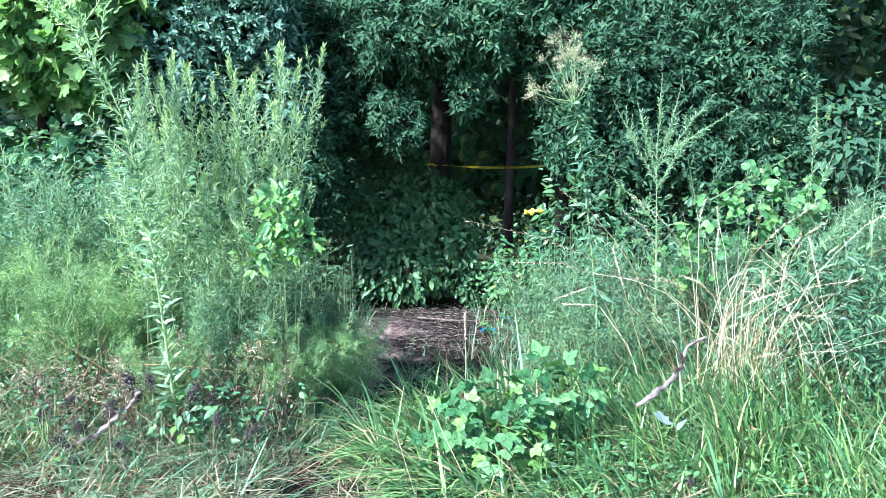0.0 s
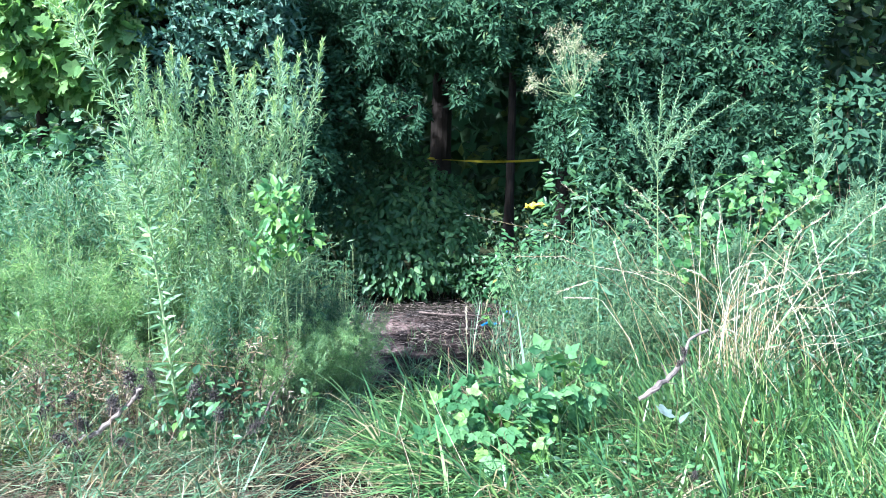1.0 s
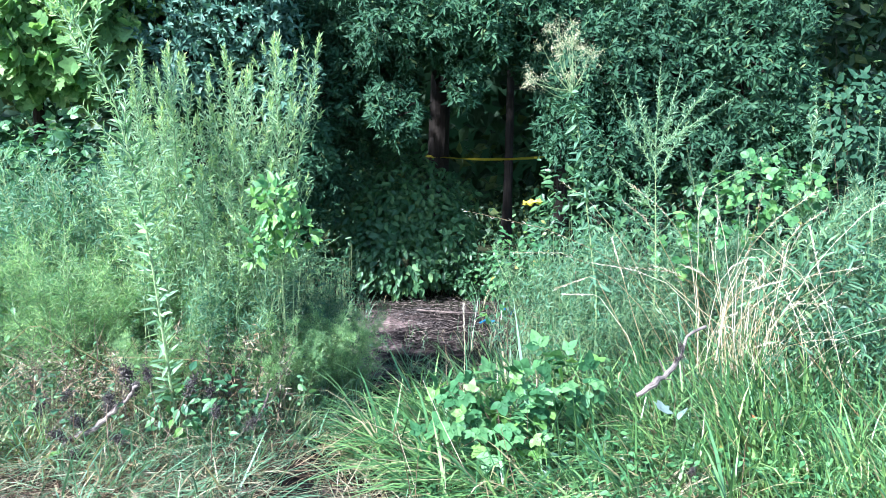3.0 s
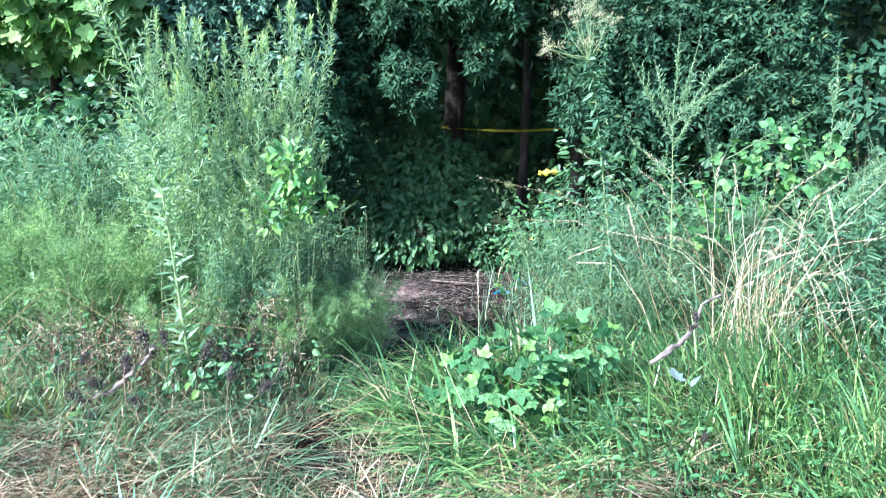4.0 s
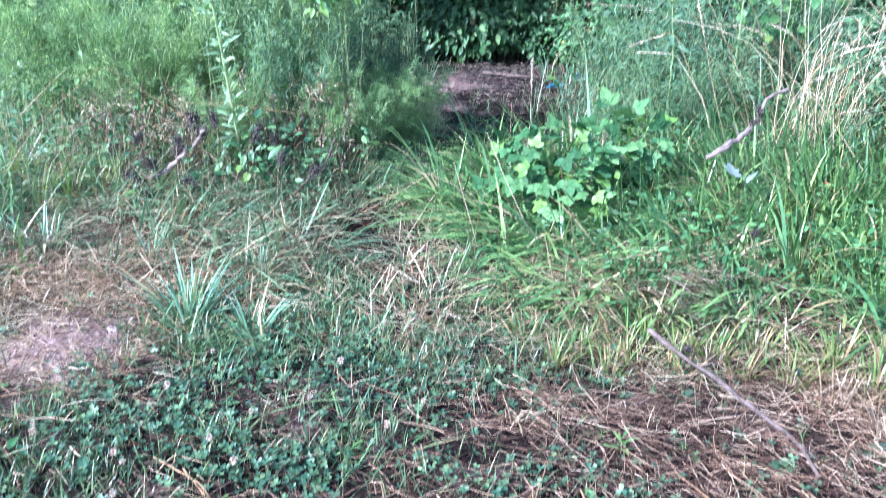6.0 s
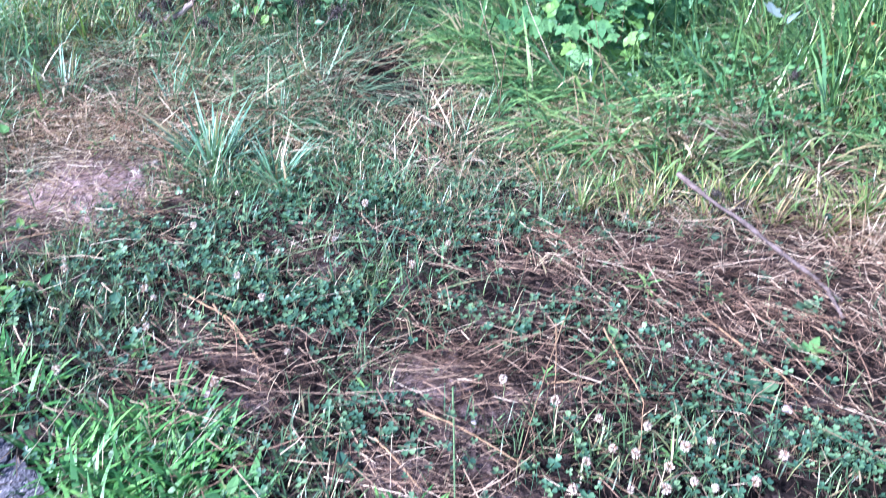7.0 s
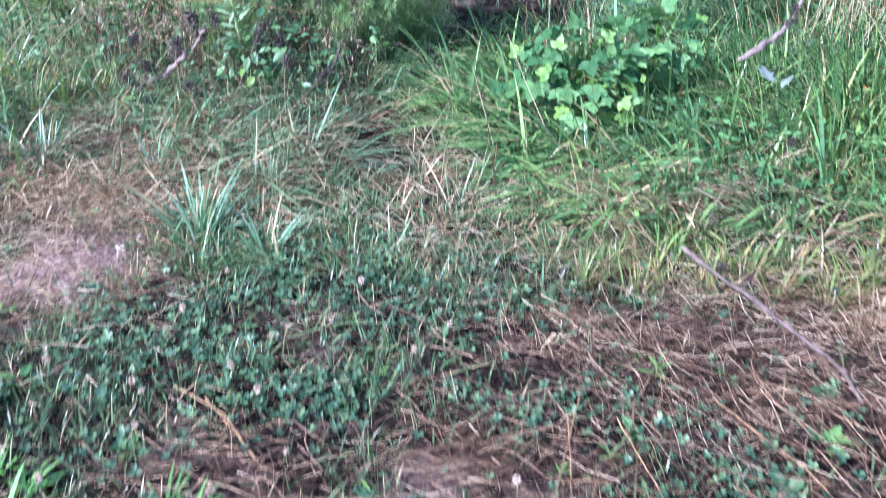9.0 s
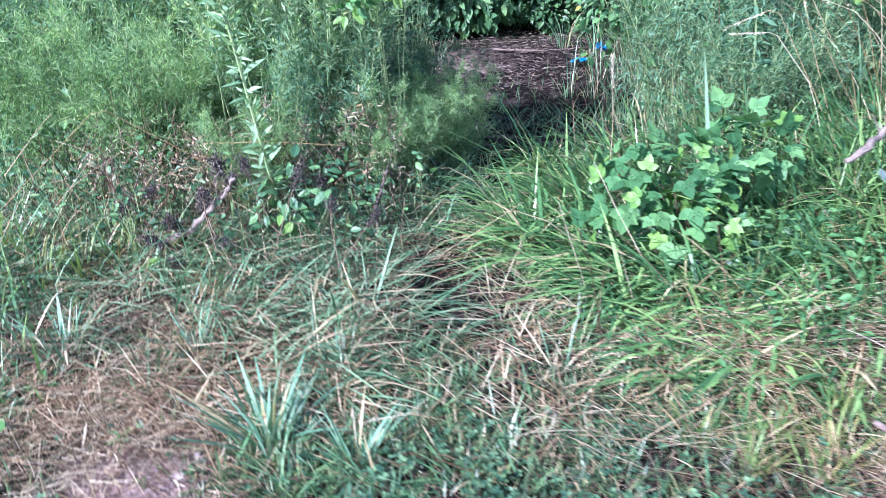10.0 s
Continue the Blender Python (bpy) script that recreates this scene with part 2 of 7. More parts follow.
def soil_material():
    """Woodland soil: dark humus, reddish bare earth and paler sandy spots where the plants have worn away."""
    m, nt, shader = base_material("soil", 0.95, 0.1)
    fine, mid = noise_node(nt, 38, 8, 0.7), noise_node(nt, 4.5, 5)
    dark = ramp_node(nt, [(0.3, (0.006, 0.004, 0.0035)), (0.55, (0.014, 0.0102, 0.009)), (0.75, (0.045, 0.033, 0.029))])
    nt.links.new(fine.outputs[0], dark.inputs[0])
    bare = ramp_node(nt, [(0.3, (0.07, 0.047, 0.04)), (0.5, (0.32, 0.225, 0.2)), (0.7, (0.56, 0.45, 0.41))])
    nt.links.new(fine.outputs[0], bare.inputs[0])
    geo = nt.nodes.new("ShaderNodeNewGeometry")
    total = None
    for cx, cy, radius, much in ((-1.6, 2.68, 0.34, 1.0), (-0.8, 1.66, 0.16, 0.3), (-0.2, 1.72, 0.18, 0.5), (-0.28, 1.42, 0.11, 0.6), (-0.06, 1.3, 0.12, 0.5), (-0.66, 2.27, 0.12, 0.3), (-0.72, 8.4, 0.6, 0.75), (-0.7, 7.3, 0.5, 0.75), (-0.65, 6.4, 0.4, 0.6)):
        d = nt.nodes.new("ShaderNodeVectorMath")
        d.operation = "DISTANCE"
        d.inputs[1].default_value = (cx, cy, 0)
        nt.links.new(geo.outputs["Position"], d.inputs[0])
        k = nt.nodes.new("ShaderNodeMapRange")
        k.inputs[1].default_value, k.inputs[2].default_value, k.inputs[3].default_value, k.inputs[4].default_value = radius * 0.45, radius * 1.25, much, 0
        nt.links.new(d.outputs["Value"], k.inputs[0])
        if total is None:
            total = k.outputs[0]
        else:
            mx = nt.nodes.new("ShaderNodeMath")
            mx.operation = "MAXIMUM"
            nt.links.new(total, mx.inputs[0])
            nt.links.new(k.outputs[0], mx.inputs[1])
            total = mx.outputs[0]
    edge = nt.nodes.new("ShaderNodeMath")
    edge.operation = "MULTIPLY_ADD"
    nt.links.new(mid.outputs[0], edge.inputs[0])
    edge.inputs[1].default_value, edge.inputs[2].default_value = 2.4, -1.3
    add = nt.nodes.new("ShaderNodeMath")
    add.use_clamp = True
    nt.links.new(total, add.inputs[0])
    nt.links.new(edge.outputs[0], add.inputs[1])
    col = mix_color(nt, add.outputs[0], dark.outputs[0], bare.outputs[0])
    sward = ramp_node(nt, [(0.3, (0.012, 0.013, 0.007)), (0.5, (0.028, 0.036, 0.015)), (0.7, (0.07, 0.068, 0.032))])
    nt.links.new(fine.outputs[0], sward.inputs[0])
    away = nt.nodes.new("ShaderNodeVectorMath")
    away.operation = "DISTANCE"
    away.inputs[1].default_value = (-0.3, 2.4, 0)
    squeeze = nt.nodes.new("ShaderNodeVectorMath")
    squeeze.operation = "MULTIPLY"
    squeeze.inputs[1].default_value = (1.0, 0.5, 0)
    nt.links.new(geo.outputs["Position"], squeeze.inputs[0])
    nt.links.new(squeeze.outputs[0], away.inputs[0])
    turf = nt.nodes.new("ShaderNodeMapRange")
    turf.inputs[1].default_value, turf.inputs[2].default_value, turf.inputs[3].default_value, turf.inputs[4].default_value = 1.9, 3.4, 0, 1
    nt.links.new(away.outputs["Value"], turf.inputs[0])
    col = mix_color(nt, turf.outputs[0], col, sward.outputs[0])
    nt.links.new(col, shader.inputs["Base Color"])
    bump(nt, shader, fine.outputs[0], 1.0, 0.035)
    return m


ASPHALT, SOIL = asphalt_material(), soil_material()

# ---- tools for building plants ----
rng = np.random.default_rng(11)


def unit(a):
    return a / np.maximum(np.linalg.norm(a, axis=-1, keepdims=True), 1e-9)


def basis(d, up, size):
    """Turn-and-scale matrices for leaves that lie along d, with their faces towards up."""
    y = unit(d)
    x = unit(np.cross(y, up))
    z = np.cross(x, y)
    size = np.asarray(size, float)
    if size.ndim == 1:
        size = np.repeat(size[:, None], 3, 1)
    return np.stack([x * size[:, :1], y * size[:, 1:2], z * size[:, 2:3]], axis=-1)


def value_noise(x, y, scale, seed=0):
    x, y = np.asarray(x) / scale + 100.37, np.asarray(y) / scale + 57.11
    xi, yi = np.floor(x), np.floor(y)
    fx, fy = x - xi, y - yi
    fx, fy = fx * fx * (3 - 2 * fx), fy * fy * (3 - 2 * fy)

    def h(a, c):
        s = np.sin(a * 127.1 + c * 311.7 + seed * 74.7) * 43758.5453
        return s - np.floor(s)
    return (h(xi, yi) * (1 - fx) + h(xi + 1, yi) * fx) * (1 - fy) + (h(xi, yi + 1) * (1 - fx) + h(xi + 1, yi + 1) * fx) * fy


def bell(x, y, cx, cy, rx, ry):
    return np.exp(-((np.asarray(x) - cx) / rx) ** 2 - ((np.asarray(y) - cy) / ry) ** 2)


def height(x, y):
    """The lie of the land: nearly level, with a low bank under the growth on both sides."""
    x, y = np.asarray(x, float), np.asarray(y, float)
    h = 0.05 * (value_noise(x, y, 1.3) - 0.5) + 0.025 * (value_noise(x, y, 0.27, 3) - 0.5)
    h = h * np.clip((y - edge_of_road(x)) / 0.4, 0, 1)
    h = h + 0.1 * bell(x, y, 1.5, 4.2, 1.2, 1.4) + 0.08 * bell(x, y, -2.2, 5.0, 1.3, 1.2) + 0.05 * bell(x, y, -1.66, 2.8, 0.35, 0.3)
    return h


def edge_of_road(x):
    return 0.87 - 0.44 * np.asarray(x, float)


class Batch:
    """Gathers many small pieces into one mesh."""

    def __init__(self):
        self.v, self.f, self.m, self.count = [], [], [], 0

    def raw(self, verts, faces, slot=0):
        self.v.append(np.asarray(verts, float).reshape(-1, 3))
        f = np.asarray(faces, int).reshape(-1, 3) + self.count
        self.f.append(f)
        self.m.append(np.full(len(f), slot))
        self.count += len(self.v[-1])
        return self

    def place(self, shape, turns, places, slot=0):
        tv, tf = shape
        n, k = len(places), len(tv)
        if n:
            verts = np.einsum("nij,kj->nki", turns, tv) + np.asarray(places)[:, None, :]
            self.raw(verts, tf[None] + (np.arange(n) * k)[:, None, None], slot)
        return self

    def tubes(self, pts, radii, sides=4, slot=0):
        pts = np.asarray(pts, float)
        n, k, _ = pts.shape
        radii = np.broadcast_to(radii, (n, k))
        t = unit(np.gradient(pts, axis=1))
        ref = np.where(np.abs(t[..., 2:3]) > 0.9, (1.0, 0.05, 0.0), (0.0, 0.05, 1.0))
        a = unit(np.cross(t, ref))
        c = np.cross(t, a)
        ang = np.arange(sides) * 2 * np.pi / sides
        ring = pts[:, :, None] + radii[..., None, None] * (a[:, :, None] * np.cos(ang)[:, None] + c[:, :, None] * np.sin(ang)[:, None])
        verts = ring.reshape(n, k * sides, 3)
        faces = []
        for i in range(k - 1):
            for j in range(sides):
                p, q = i * sides + j, i * sides + (j + 1) % sides
                faces += [(p, q, q + sides), (p, q + sides, p + sides)]
        for j in range(1, sides - 1 if sides > 3 else 1):
            faces += [(0, j + 1, j), ((k - 1) * sides, (k - 1) * sides + j, (k - 1) * sides + j + 1)]
        return self.raw(verts, np.array(faces)[None] + (np.arange(n) * k * sides)[:, None, None], slot)

    def blades(self, base, heading, lean, bend, length, width, seg=4, slot=0, twist=0.5):
        """Grass blades: tapered, curving strips with a shallow keel."""
        n = len(base)
        p = np.array(base, float)
        step = (length / seg)[:, None]
        hv = np.stack([np.cos(heading), np.sin(heading), np.zeros(n)], -1)
        face = heading + np.pi / 2 + rng.uniform(-twist, twist, n)
        side = np.stack([np.cos(face), np.sin(face), np.zeros(n)], -1)
        rows = []
        for i in range(seg + 1):
            u = i / seg
            a = (lean + bend * u ** 1.3)[:, None]
            w = (width * (1 - u ** 2.4) * (0.75 + 0.5 * min(u * 3, 0.5)))[:, None]
            if i < seg:
                rows += [p - side * w, p + side * w]
            else:
                rows += [p]
            p = p + step * (hv * np.sin(a) + np.array((0, 0, 1.0)) * np.cos(a))
            p[:, 2] = np.maximum(p[:, 2], base[:, 2] + 0.004)
        verts = np.stack(rows, 1)
        faces = []
        for i in range(seg - 1):
            o = 2 * i
            faces += [(o, o + 1, o + 3), (o, o + 3, o + 2)]
        o = 2 * (seg - 1)
        faces.append((o, o + 1, o + 2))
        return self.raw(verts, np.array(faces)[None] + (np.arange(n) * (2 * seg + 1))[:, None, None], slot)

    def mesh(self, name, materials):
        me = bpy.data.meshes.new(name)
        v, f = np.concatenate(self.v), np.concatenate(self.f)
        me.from_pydata(v.tolist(), [], f.tolist())
        for m in materials:
            me.materials.append(m)
        if len(materials) > 1:
            me.polygons.foreach_set("material_index", np.concatenate(self.m).astype(np.int32))
        return me


def part(name, batch, material, parent, label=""):
    """One mesh object under a thing or under a part; foliage is too fine to count."""
    ob = new(name, batch.mesh(name, material if isinstance(material, (list, tuple)) else [material]))
    ob.parent = parent
    if name in ("foliage", "crown", "twig_growth", "culm_growth", "blade_growth", "seed_head"):
        ob["kind"] = "stuff"
    if label:
        ob["label"] = label
    return ob


def thing(name, place, label, category, group="", kind=""):
    ob = new(name)
    ob.empty_display_size = 0.1
    ob.location = place
    return tagged(ob, label, category, group, kind)


def mesh_thing(name, batch, material, label, category, group="", kind="", place=(0, 0, 0)):
    ob = new(name, batch.mesh(name, material if isinstance(material, (list, tuple)) else [material]))
    ob.location = place
    return tagged(ob, label, category, group, kind)


def leaf_shape(rows, fold=0.25, droop=0.12):
    """A leaf one unit long along y: rows of (place along it, half width), folded along the midrib and drooping at the tip."""
    v, f = [(0, 0, 0)], []
    for t, w in rows:
        sag = -droop * t * t
        v += [(-w, t, sag + fold * w), (0, t, sag), (w, t, sag + fold * w)]
    v.append((0, 1, -droop))
    f += [(0, 2, 1), (0, 3, 2)]
    for i in range(len(rows) - 1):
        a, c = 1 + 3 * i, 4 + 3 * i
        f += [(a, a + 1, c + 1), (a, c + 1, c), (a + 1, a + 2, c + 2), (a + 1, c + 2, c + 1)]
    a, tip = 1 + 3 * (len(rows) - 1), len(v) - 1
    f += [(a, a + 1, tip), (a + 1, a + 2, tip)]
    return np.array(v, float), np.array(f)


def fan_shape(outline, centre=(0, 0.45), cup=0.08):
    v = [(centre[0], centre[1], 0)] + [(x, y, cup * (abs(x) + abs(y - centre[1]))) for x, y in outline]
    n = len(outline)
    return np.array(v, float), np.array([(0, 1 + i, 1 + (i + 1) % n) for i in range(n)])


def joined(shapes):
    v, f, n = [], [], 0
    for (tv, tf), m in shapes:
        m = np.array(m)
        v.append(tv @ m[:3, :3].T + m[:3, 3])
        f.append(tf + n)
        n += len(tv)
    return np.concatenate(v), np.concatenate(f)


NEEDLE = (np.array([(-0.075, 0.1, 0), (0.075, 0.1, 0), (0, 1, 0), (0, 0.4, -0.06)], float), np.array([(0, 3, 2), (3, 1, 2)]))
LANCE = leaf_shape([(0.35, 0.09), (0.7, 0.07)], 0.3, 0.15)
NARROW = leaf_shape([(0.45, 0.075)], 0.3, 0.1)
OAK = leaf_shape([(0.5, 0.12)], 0.22, 0.14)
FAR_LEAF = leaf_shape([(0.42, 0.27)], 0.22, 0.18)
SIMPLE = leaf_shape([(0.25, 0.24), (0.65, 0.2)], 0.22, 0.18)
OVATE = leaf_shape([(0.18, 0.2), (0.42, 0.27), (0.75, 0.16)], 0.22, 0.18)
ROUND = leaf_shape([(0.15, 0.28), (0.45, 0.4), (0.8, 0.26)], 0.16, 0.1)
LOBED = fan_shape([(0.0, 0.0), (0.22, 0.04), (0.5, 0.2), (0.36, 0.42), (0.52, 0.72), (0.26, 0.66), (0.1, 0.95), (-0.1, 0.95), (-0.26, 0.66), (-0.52, 0.72), (-0.36, 0.42), (-0.5, 0.2), (-0.22, 0.04)], (0, 0.4), 0.1)
LEAFLET = fan_shape([(0, 0), (0.3, 0.35), (0.42, 0.75), (0.22, 1.0), (0, 0.92), (-0.22, 1.0), (-0.42, 0.75), (-0.3, 0.35)], (0, 0.55), 0.14)
TREFOIL = joined([(LEAFLET, pose(0, 0, 0, 12, 0, a) @ Matrix.Diagonal((0.5, 0.5, 0.5, 1))) for a in (0, 120, 240)])
BROAD = leaf_shape([(0.15, 0.25), (0.42, 0.36), (0.78, 0.2)], 0.18, 0.16)
def toothed(n, wide):
    """A pointed oval leaf with a toothed edge, one unit long along y."""
    side = []
    for i in range(n):
        t = (i + 0.5) / n
        w = wide * math.sin(math.pi * t ** 0.75) ** 0.8
        side += [(w, t - 0.35 / n), (w * 0.86, t + 0.2 / n)]
    return fan_shape([(0.0, 0.0)] + side + [(0.0, 1.0)] + [(-x, y) for x, y in side[::-1]], (0, 0.45), 0.1)


TOOTHED = toothed(6, 0.34)
BRAMBLE_NEAR = joined([(TOOTHED, pose(0, 0.4, 0, -10, 0, 0) @ Matrix.Diagonal((0.72, 0.66, 0.8, 1))), (TOOTHED, pose(0, 0.36, 0, -6, 0, 68) @ Matrix.Diagonal((0.6, 0.54, 0.8, 1))), (TOOTHED, pose(0, 0.36, 0, -6, 0, -68) @ Matrix.Diagonal((0.6, 0.54, 0.8, 1)))])
BRAMBLE = joined([(BROAD, pose(0, 0.38, 0, -8, 0, 0) @ Matrix.Diagonal((0.75, 0.62, 0.7, 1))), (BROAD, pose(0, 0.36, 0, -5, 0, 72) @ Matrix.Diagonal((0.62, 0.5, 0.6, 1))), (BROAD, pose(0, 0.36, 0, -5, 0, -72) @ Matrix.Diagonal((0.62, 0.5, 0.6, 1)))])
KUDZU = joined([(ROUND, pose(0, 0.4, 0, -14, 0, 0) @ Matrix.Diagonal((0.66, 0.6, 0.6, 1))), (ROUND, pose(0, 0.36, 0, -10, 0, 78) @ Matrix.Diagonal((0.58, 0.52, 0.6, 1))), (ROUND, pose(0, 0.36, 0, -10, 0, -78) @ Matrix.Diagonal((0.58, 0.52, 0.6, 1)))])


def curve_points(bases, ways, lengths, sag=0.0, wobble=0.0, k=6):
    """Stems that leave their bases along their ways, bending down (sag above 0) or up."""
    n = len(bases)
    u = np.linspace(0, 1, k)[None, :, None]
    pts = np.asarray(bases)[:, None] + unit(np.asarray(ways))[:, None] * u * np.asarray(lengths)[:, None, None]
    pts[..., 2] -= (np.broadcast_to(sag, n)[:, None] * np.asarray(lengths)[:, None]) * u[..., 0] ** 2
    if wobble:
        w = rng.normal(0, wobble, (n, k, 3)) * np.asarray(lengths)[:, None, None]
        w[:, 0] = 0
        pts += np.cumsum(w, 1) * 0.5
    return pts


def along(pts, u):
    """Points and directions at the fractions u (n, m) along the curves (n, k, 3)."""
    n, k, _ = pts.shape
    s = np.clip(u, 0, 0.9999) * (k - 1)
    i = s.astype(int)
    fr = (s - i)[..., None]
    r = np.arange(n)[:, None]
    a, c = pts[r, i], pts[r, i + 1]
    return a + (c - a) * fr, unit(c - a)


def sprout(batch, shape, pts, per, size, spread, lo=0.1, hi=1.0, slot=0, taper=0.0, jitter=0.3, face_up=0.7, width=1.0):
    """Leaves along stems, turned outwards by the angle spread from the stem."""
    n = len(pts)
    u = np.linspace(lo, hi, per)[None] + rng.uniform(-0.5, 0.5, (n, per)) * (hi - lo) / per
    at, t = along(pts, u)
    at, t, u = at.reshape(-1, 3), t.reshape(-1, 3), u.reshape(-1)
    phi = (np.arange(per)[None] * 2.4 + rng.uniform(0, 6.3, (n, 1)) + rng.normal(0, 0.3, (n, per))).reshape(-1)
    ref = np.where(np.abs(t[:, 2:3]) > 0.95, (1.0, 0.0, 0.0), (0.0, 0.0, 1.0))
    a = unit(np.cross(t, ref))
    c = np.cross(t, a)
    out = a * np.cos(phi)[:, None] + c * np.sin(phi)[:, None]
    ang = spread * rng.uniform(1 - jitter, 1 + jitter, len(u))
    d = t * np.cos(ang)[:, None] + out * np.sin(ang)[:, None]
    up = unit(t * face_up + np.array((0, 0, 0.4)) + rng.normal(0, 0.6, d.shape))
    s = size * rng.uniform(0.7, 1.25, len(u)) * (1 - taper * u)
    s3 = np.stack([s * width, s, s * width], -1)
    batch.place(shape, basis(d, up, s3), at, slot)


def scatter(n, x0, x1, y0, y1, density):
    x, y = rng.uniform(x0, x1, n), rng.uniform(y0, y1, n)
    keep = rng.uniform(0, 1, n) < density(x, y)
    x, y = x[keep], y[keep]
    return np.stack([x, y, height(x, y)], -1)


def ball_points(n, inner=0.0):
    d = unit(rng.normal(size=(n, 3)))
    r = rng.uniform(inner ** 3, 1, n) ** (1 / 3)
    return d, d * r[:, None]

# ---- ground and road ----
def spread_axis(lo, hi, step, far):
    core = np.arange(lo, hi, step)
    grow = np.array([step * 1.6 ** i for i in range(1, 40)]).cumsum()
    grow = grow[grow < far]
    return np.concatenate([lo - grow[::-1], core, hi + grow])


def build_ground():
    xs, ys = spread_axis(-4.5, 5.0, 0.06, 900), spread_axis(-0.5, 13.0, 0.06, 900)
    gx, gy = np.meshgrid(xs, ys)
    near = np.clip(1 - (np.hypot(gx, gy - 6) - 9) / 6, 0, 1)
    z = height(gx, gy) * near + 0.012 * (value_noise(gx, gy, 0.09, 5) - 0.5) * near
    z = np.where(gy < edge_of_road(gx) - 0.34, -0.05, z)
    nx, ny = len(xs), len(ys)
    i = np.arange(ny - 1)[:, None] * nx + np.arange(nx - 1)[None]
    i = i.reshape(-1)
    me = bpy.data.meshes.new("ground")
    me.from_pydata(np.stack([gx, gy, z], -1).reshape(-1, 3).tolist(), [], np.stack([i, i + 1, i + nx + 1, i + nx], -1).tolist())
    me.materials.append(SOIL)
    me.polygons.foreach_set("use_smooth", np.ones(len(me.polygons), bool))
    tagged(new("ground", me), "dark woodland soil with reddish bare worn patches", "ground", kind="structure")


def build_road():
    """Old asphalt lane with a ragged, crumbling edge along the verge."""
    road = thing("road", (0, 0, 0), "cracked grey asphalt lane with a crumbling edge", "road", kind="structure")
    bm = bmesh.new()
    xs = np.concatenate([np.linspace(-60, -4, 15), np.arange(-3.8, 3.8, 0.04), np.linspace(4, 60, 15)])
    top, low, back = [], [], []
    for x in xs:
        near = abs(x) < 3.9
        e = float(edge_of_road(x)) + 0.05 - (0.0 + 0.1 * float(value_noise(x, 3, 0.23, 9)) + 0.06 + 0.03 * float(value_noise(x, 1, 0.06, 4)) if near else 0.1) - 0.42 * math.exp(-((x + 1.16) / 0.36) ** 4)
        top.append(bm.verts.new((x, e - 0.02, 0.012 + 0.008 * float(value_noise(x, 7, 0.3)))))
        low.append(bm.verts.new((x, e, -0.06)))
        back.append(bm.verts.new((x, e - 5.6, 0.03)))
    for i in range(len(xs) - 1):
        bm.faces.new((low[i], low[i + 1], top[i + 1], top[i]))
        bm.faces.new((top[i], top[i + 1], back[i + 1], back[i]))
    me = bpy.data.meshes.new("surface")
    bm.to_mesh(me)
    bm.free()
    me.materials.append(ASPHALT)
    surface = new("surface", me)
    surface.parent = road
    # broken slabs along the edge, parted by open cracks
    for outline in (((-1.5, 1.52), (-1.36, 1.49), (-1.2, 1.42), (-1.175, 1.33), (-1.235, 1.225), (-1.4, 1.19), (-1.52, 1.3)),
                    ((-1.18, 1.39), (-1.05, 1.31), (-0.98, 1.225), (-1.08, 1.125), (-1.225, 1.21), (-1.165, 1.32)),
                    ((-0.97, 1.22), (-0.86, 1.16), (-0.79, 1.05), (-0.92, 0.99), (-1.065, 1.12)),
                    ((-1.235, 1.205), (-1.085, 1.115), (-0.93, 0.98), (-1.1, 0.88), (-1.42, 1.03), (-1.4, 1.18))):
        bm = bmesh.new()
        ring = []
        for k, (px, py) in enumerate(outline):
            qx, qy = outline[(k + 1) % len(outline)]
            for u in (0, 0.125, 0.25, 0.375, 0.5, 0.625, 0.75, 0.875):
                x, y = px + (qx - px) * u, py + (qy - py) * u
                w = noise.noise_vector(Vector((x * 11, y * 11, 1)))
                f = noise.noise_vector(Vector((x * 43, y * 43, 5)))
                ring.append((x + w.x * 0.02 + f.x * 0.012, y + w.y * 0.02 + f.y * 0.012))
        mx, my = sum(q[0] for q in ring) / len(ring), sum(q[1] for q in ring) / len(ring)
        centre = bm.verts.new((mx, my, 0.024))
        low = [bm.verts.new((x, y, -0.06)) for x, y in ring]
        mid = [bm.verts.new((x, y, 0.012 + 0.005 * noise.noise(Vector((x * 20, y * 20, 4))))) for x, y in ring]
        top = [bm.verts.new((mx + (x - mx) * 0.985, my + (y - my) * 0.985, 0.018 + 0.006 * noise.noise(Vector((x * 12, y * 12, 2))))) for x, y in ring]
        for k in range(len(ring)):
            n = (k + 1) % len(ring)
            bm.faces.new((low[k], low[n], mid[n], mid[k]))
            bm.faces.new((mid[k], mid[n], top[n], top[k]))
            bm.faces.new((top[k], top[n], centre))
        me = bpy.data.meshes.new("slab")
        bm.normal_update()
        bm.to_mesh(me)
        bm.free()
        me.materials.append(ASPHALT)
        new("slab", me).parent = road


build_ground()
build_road()

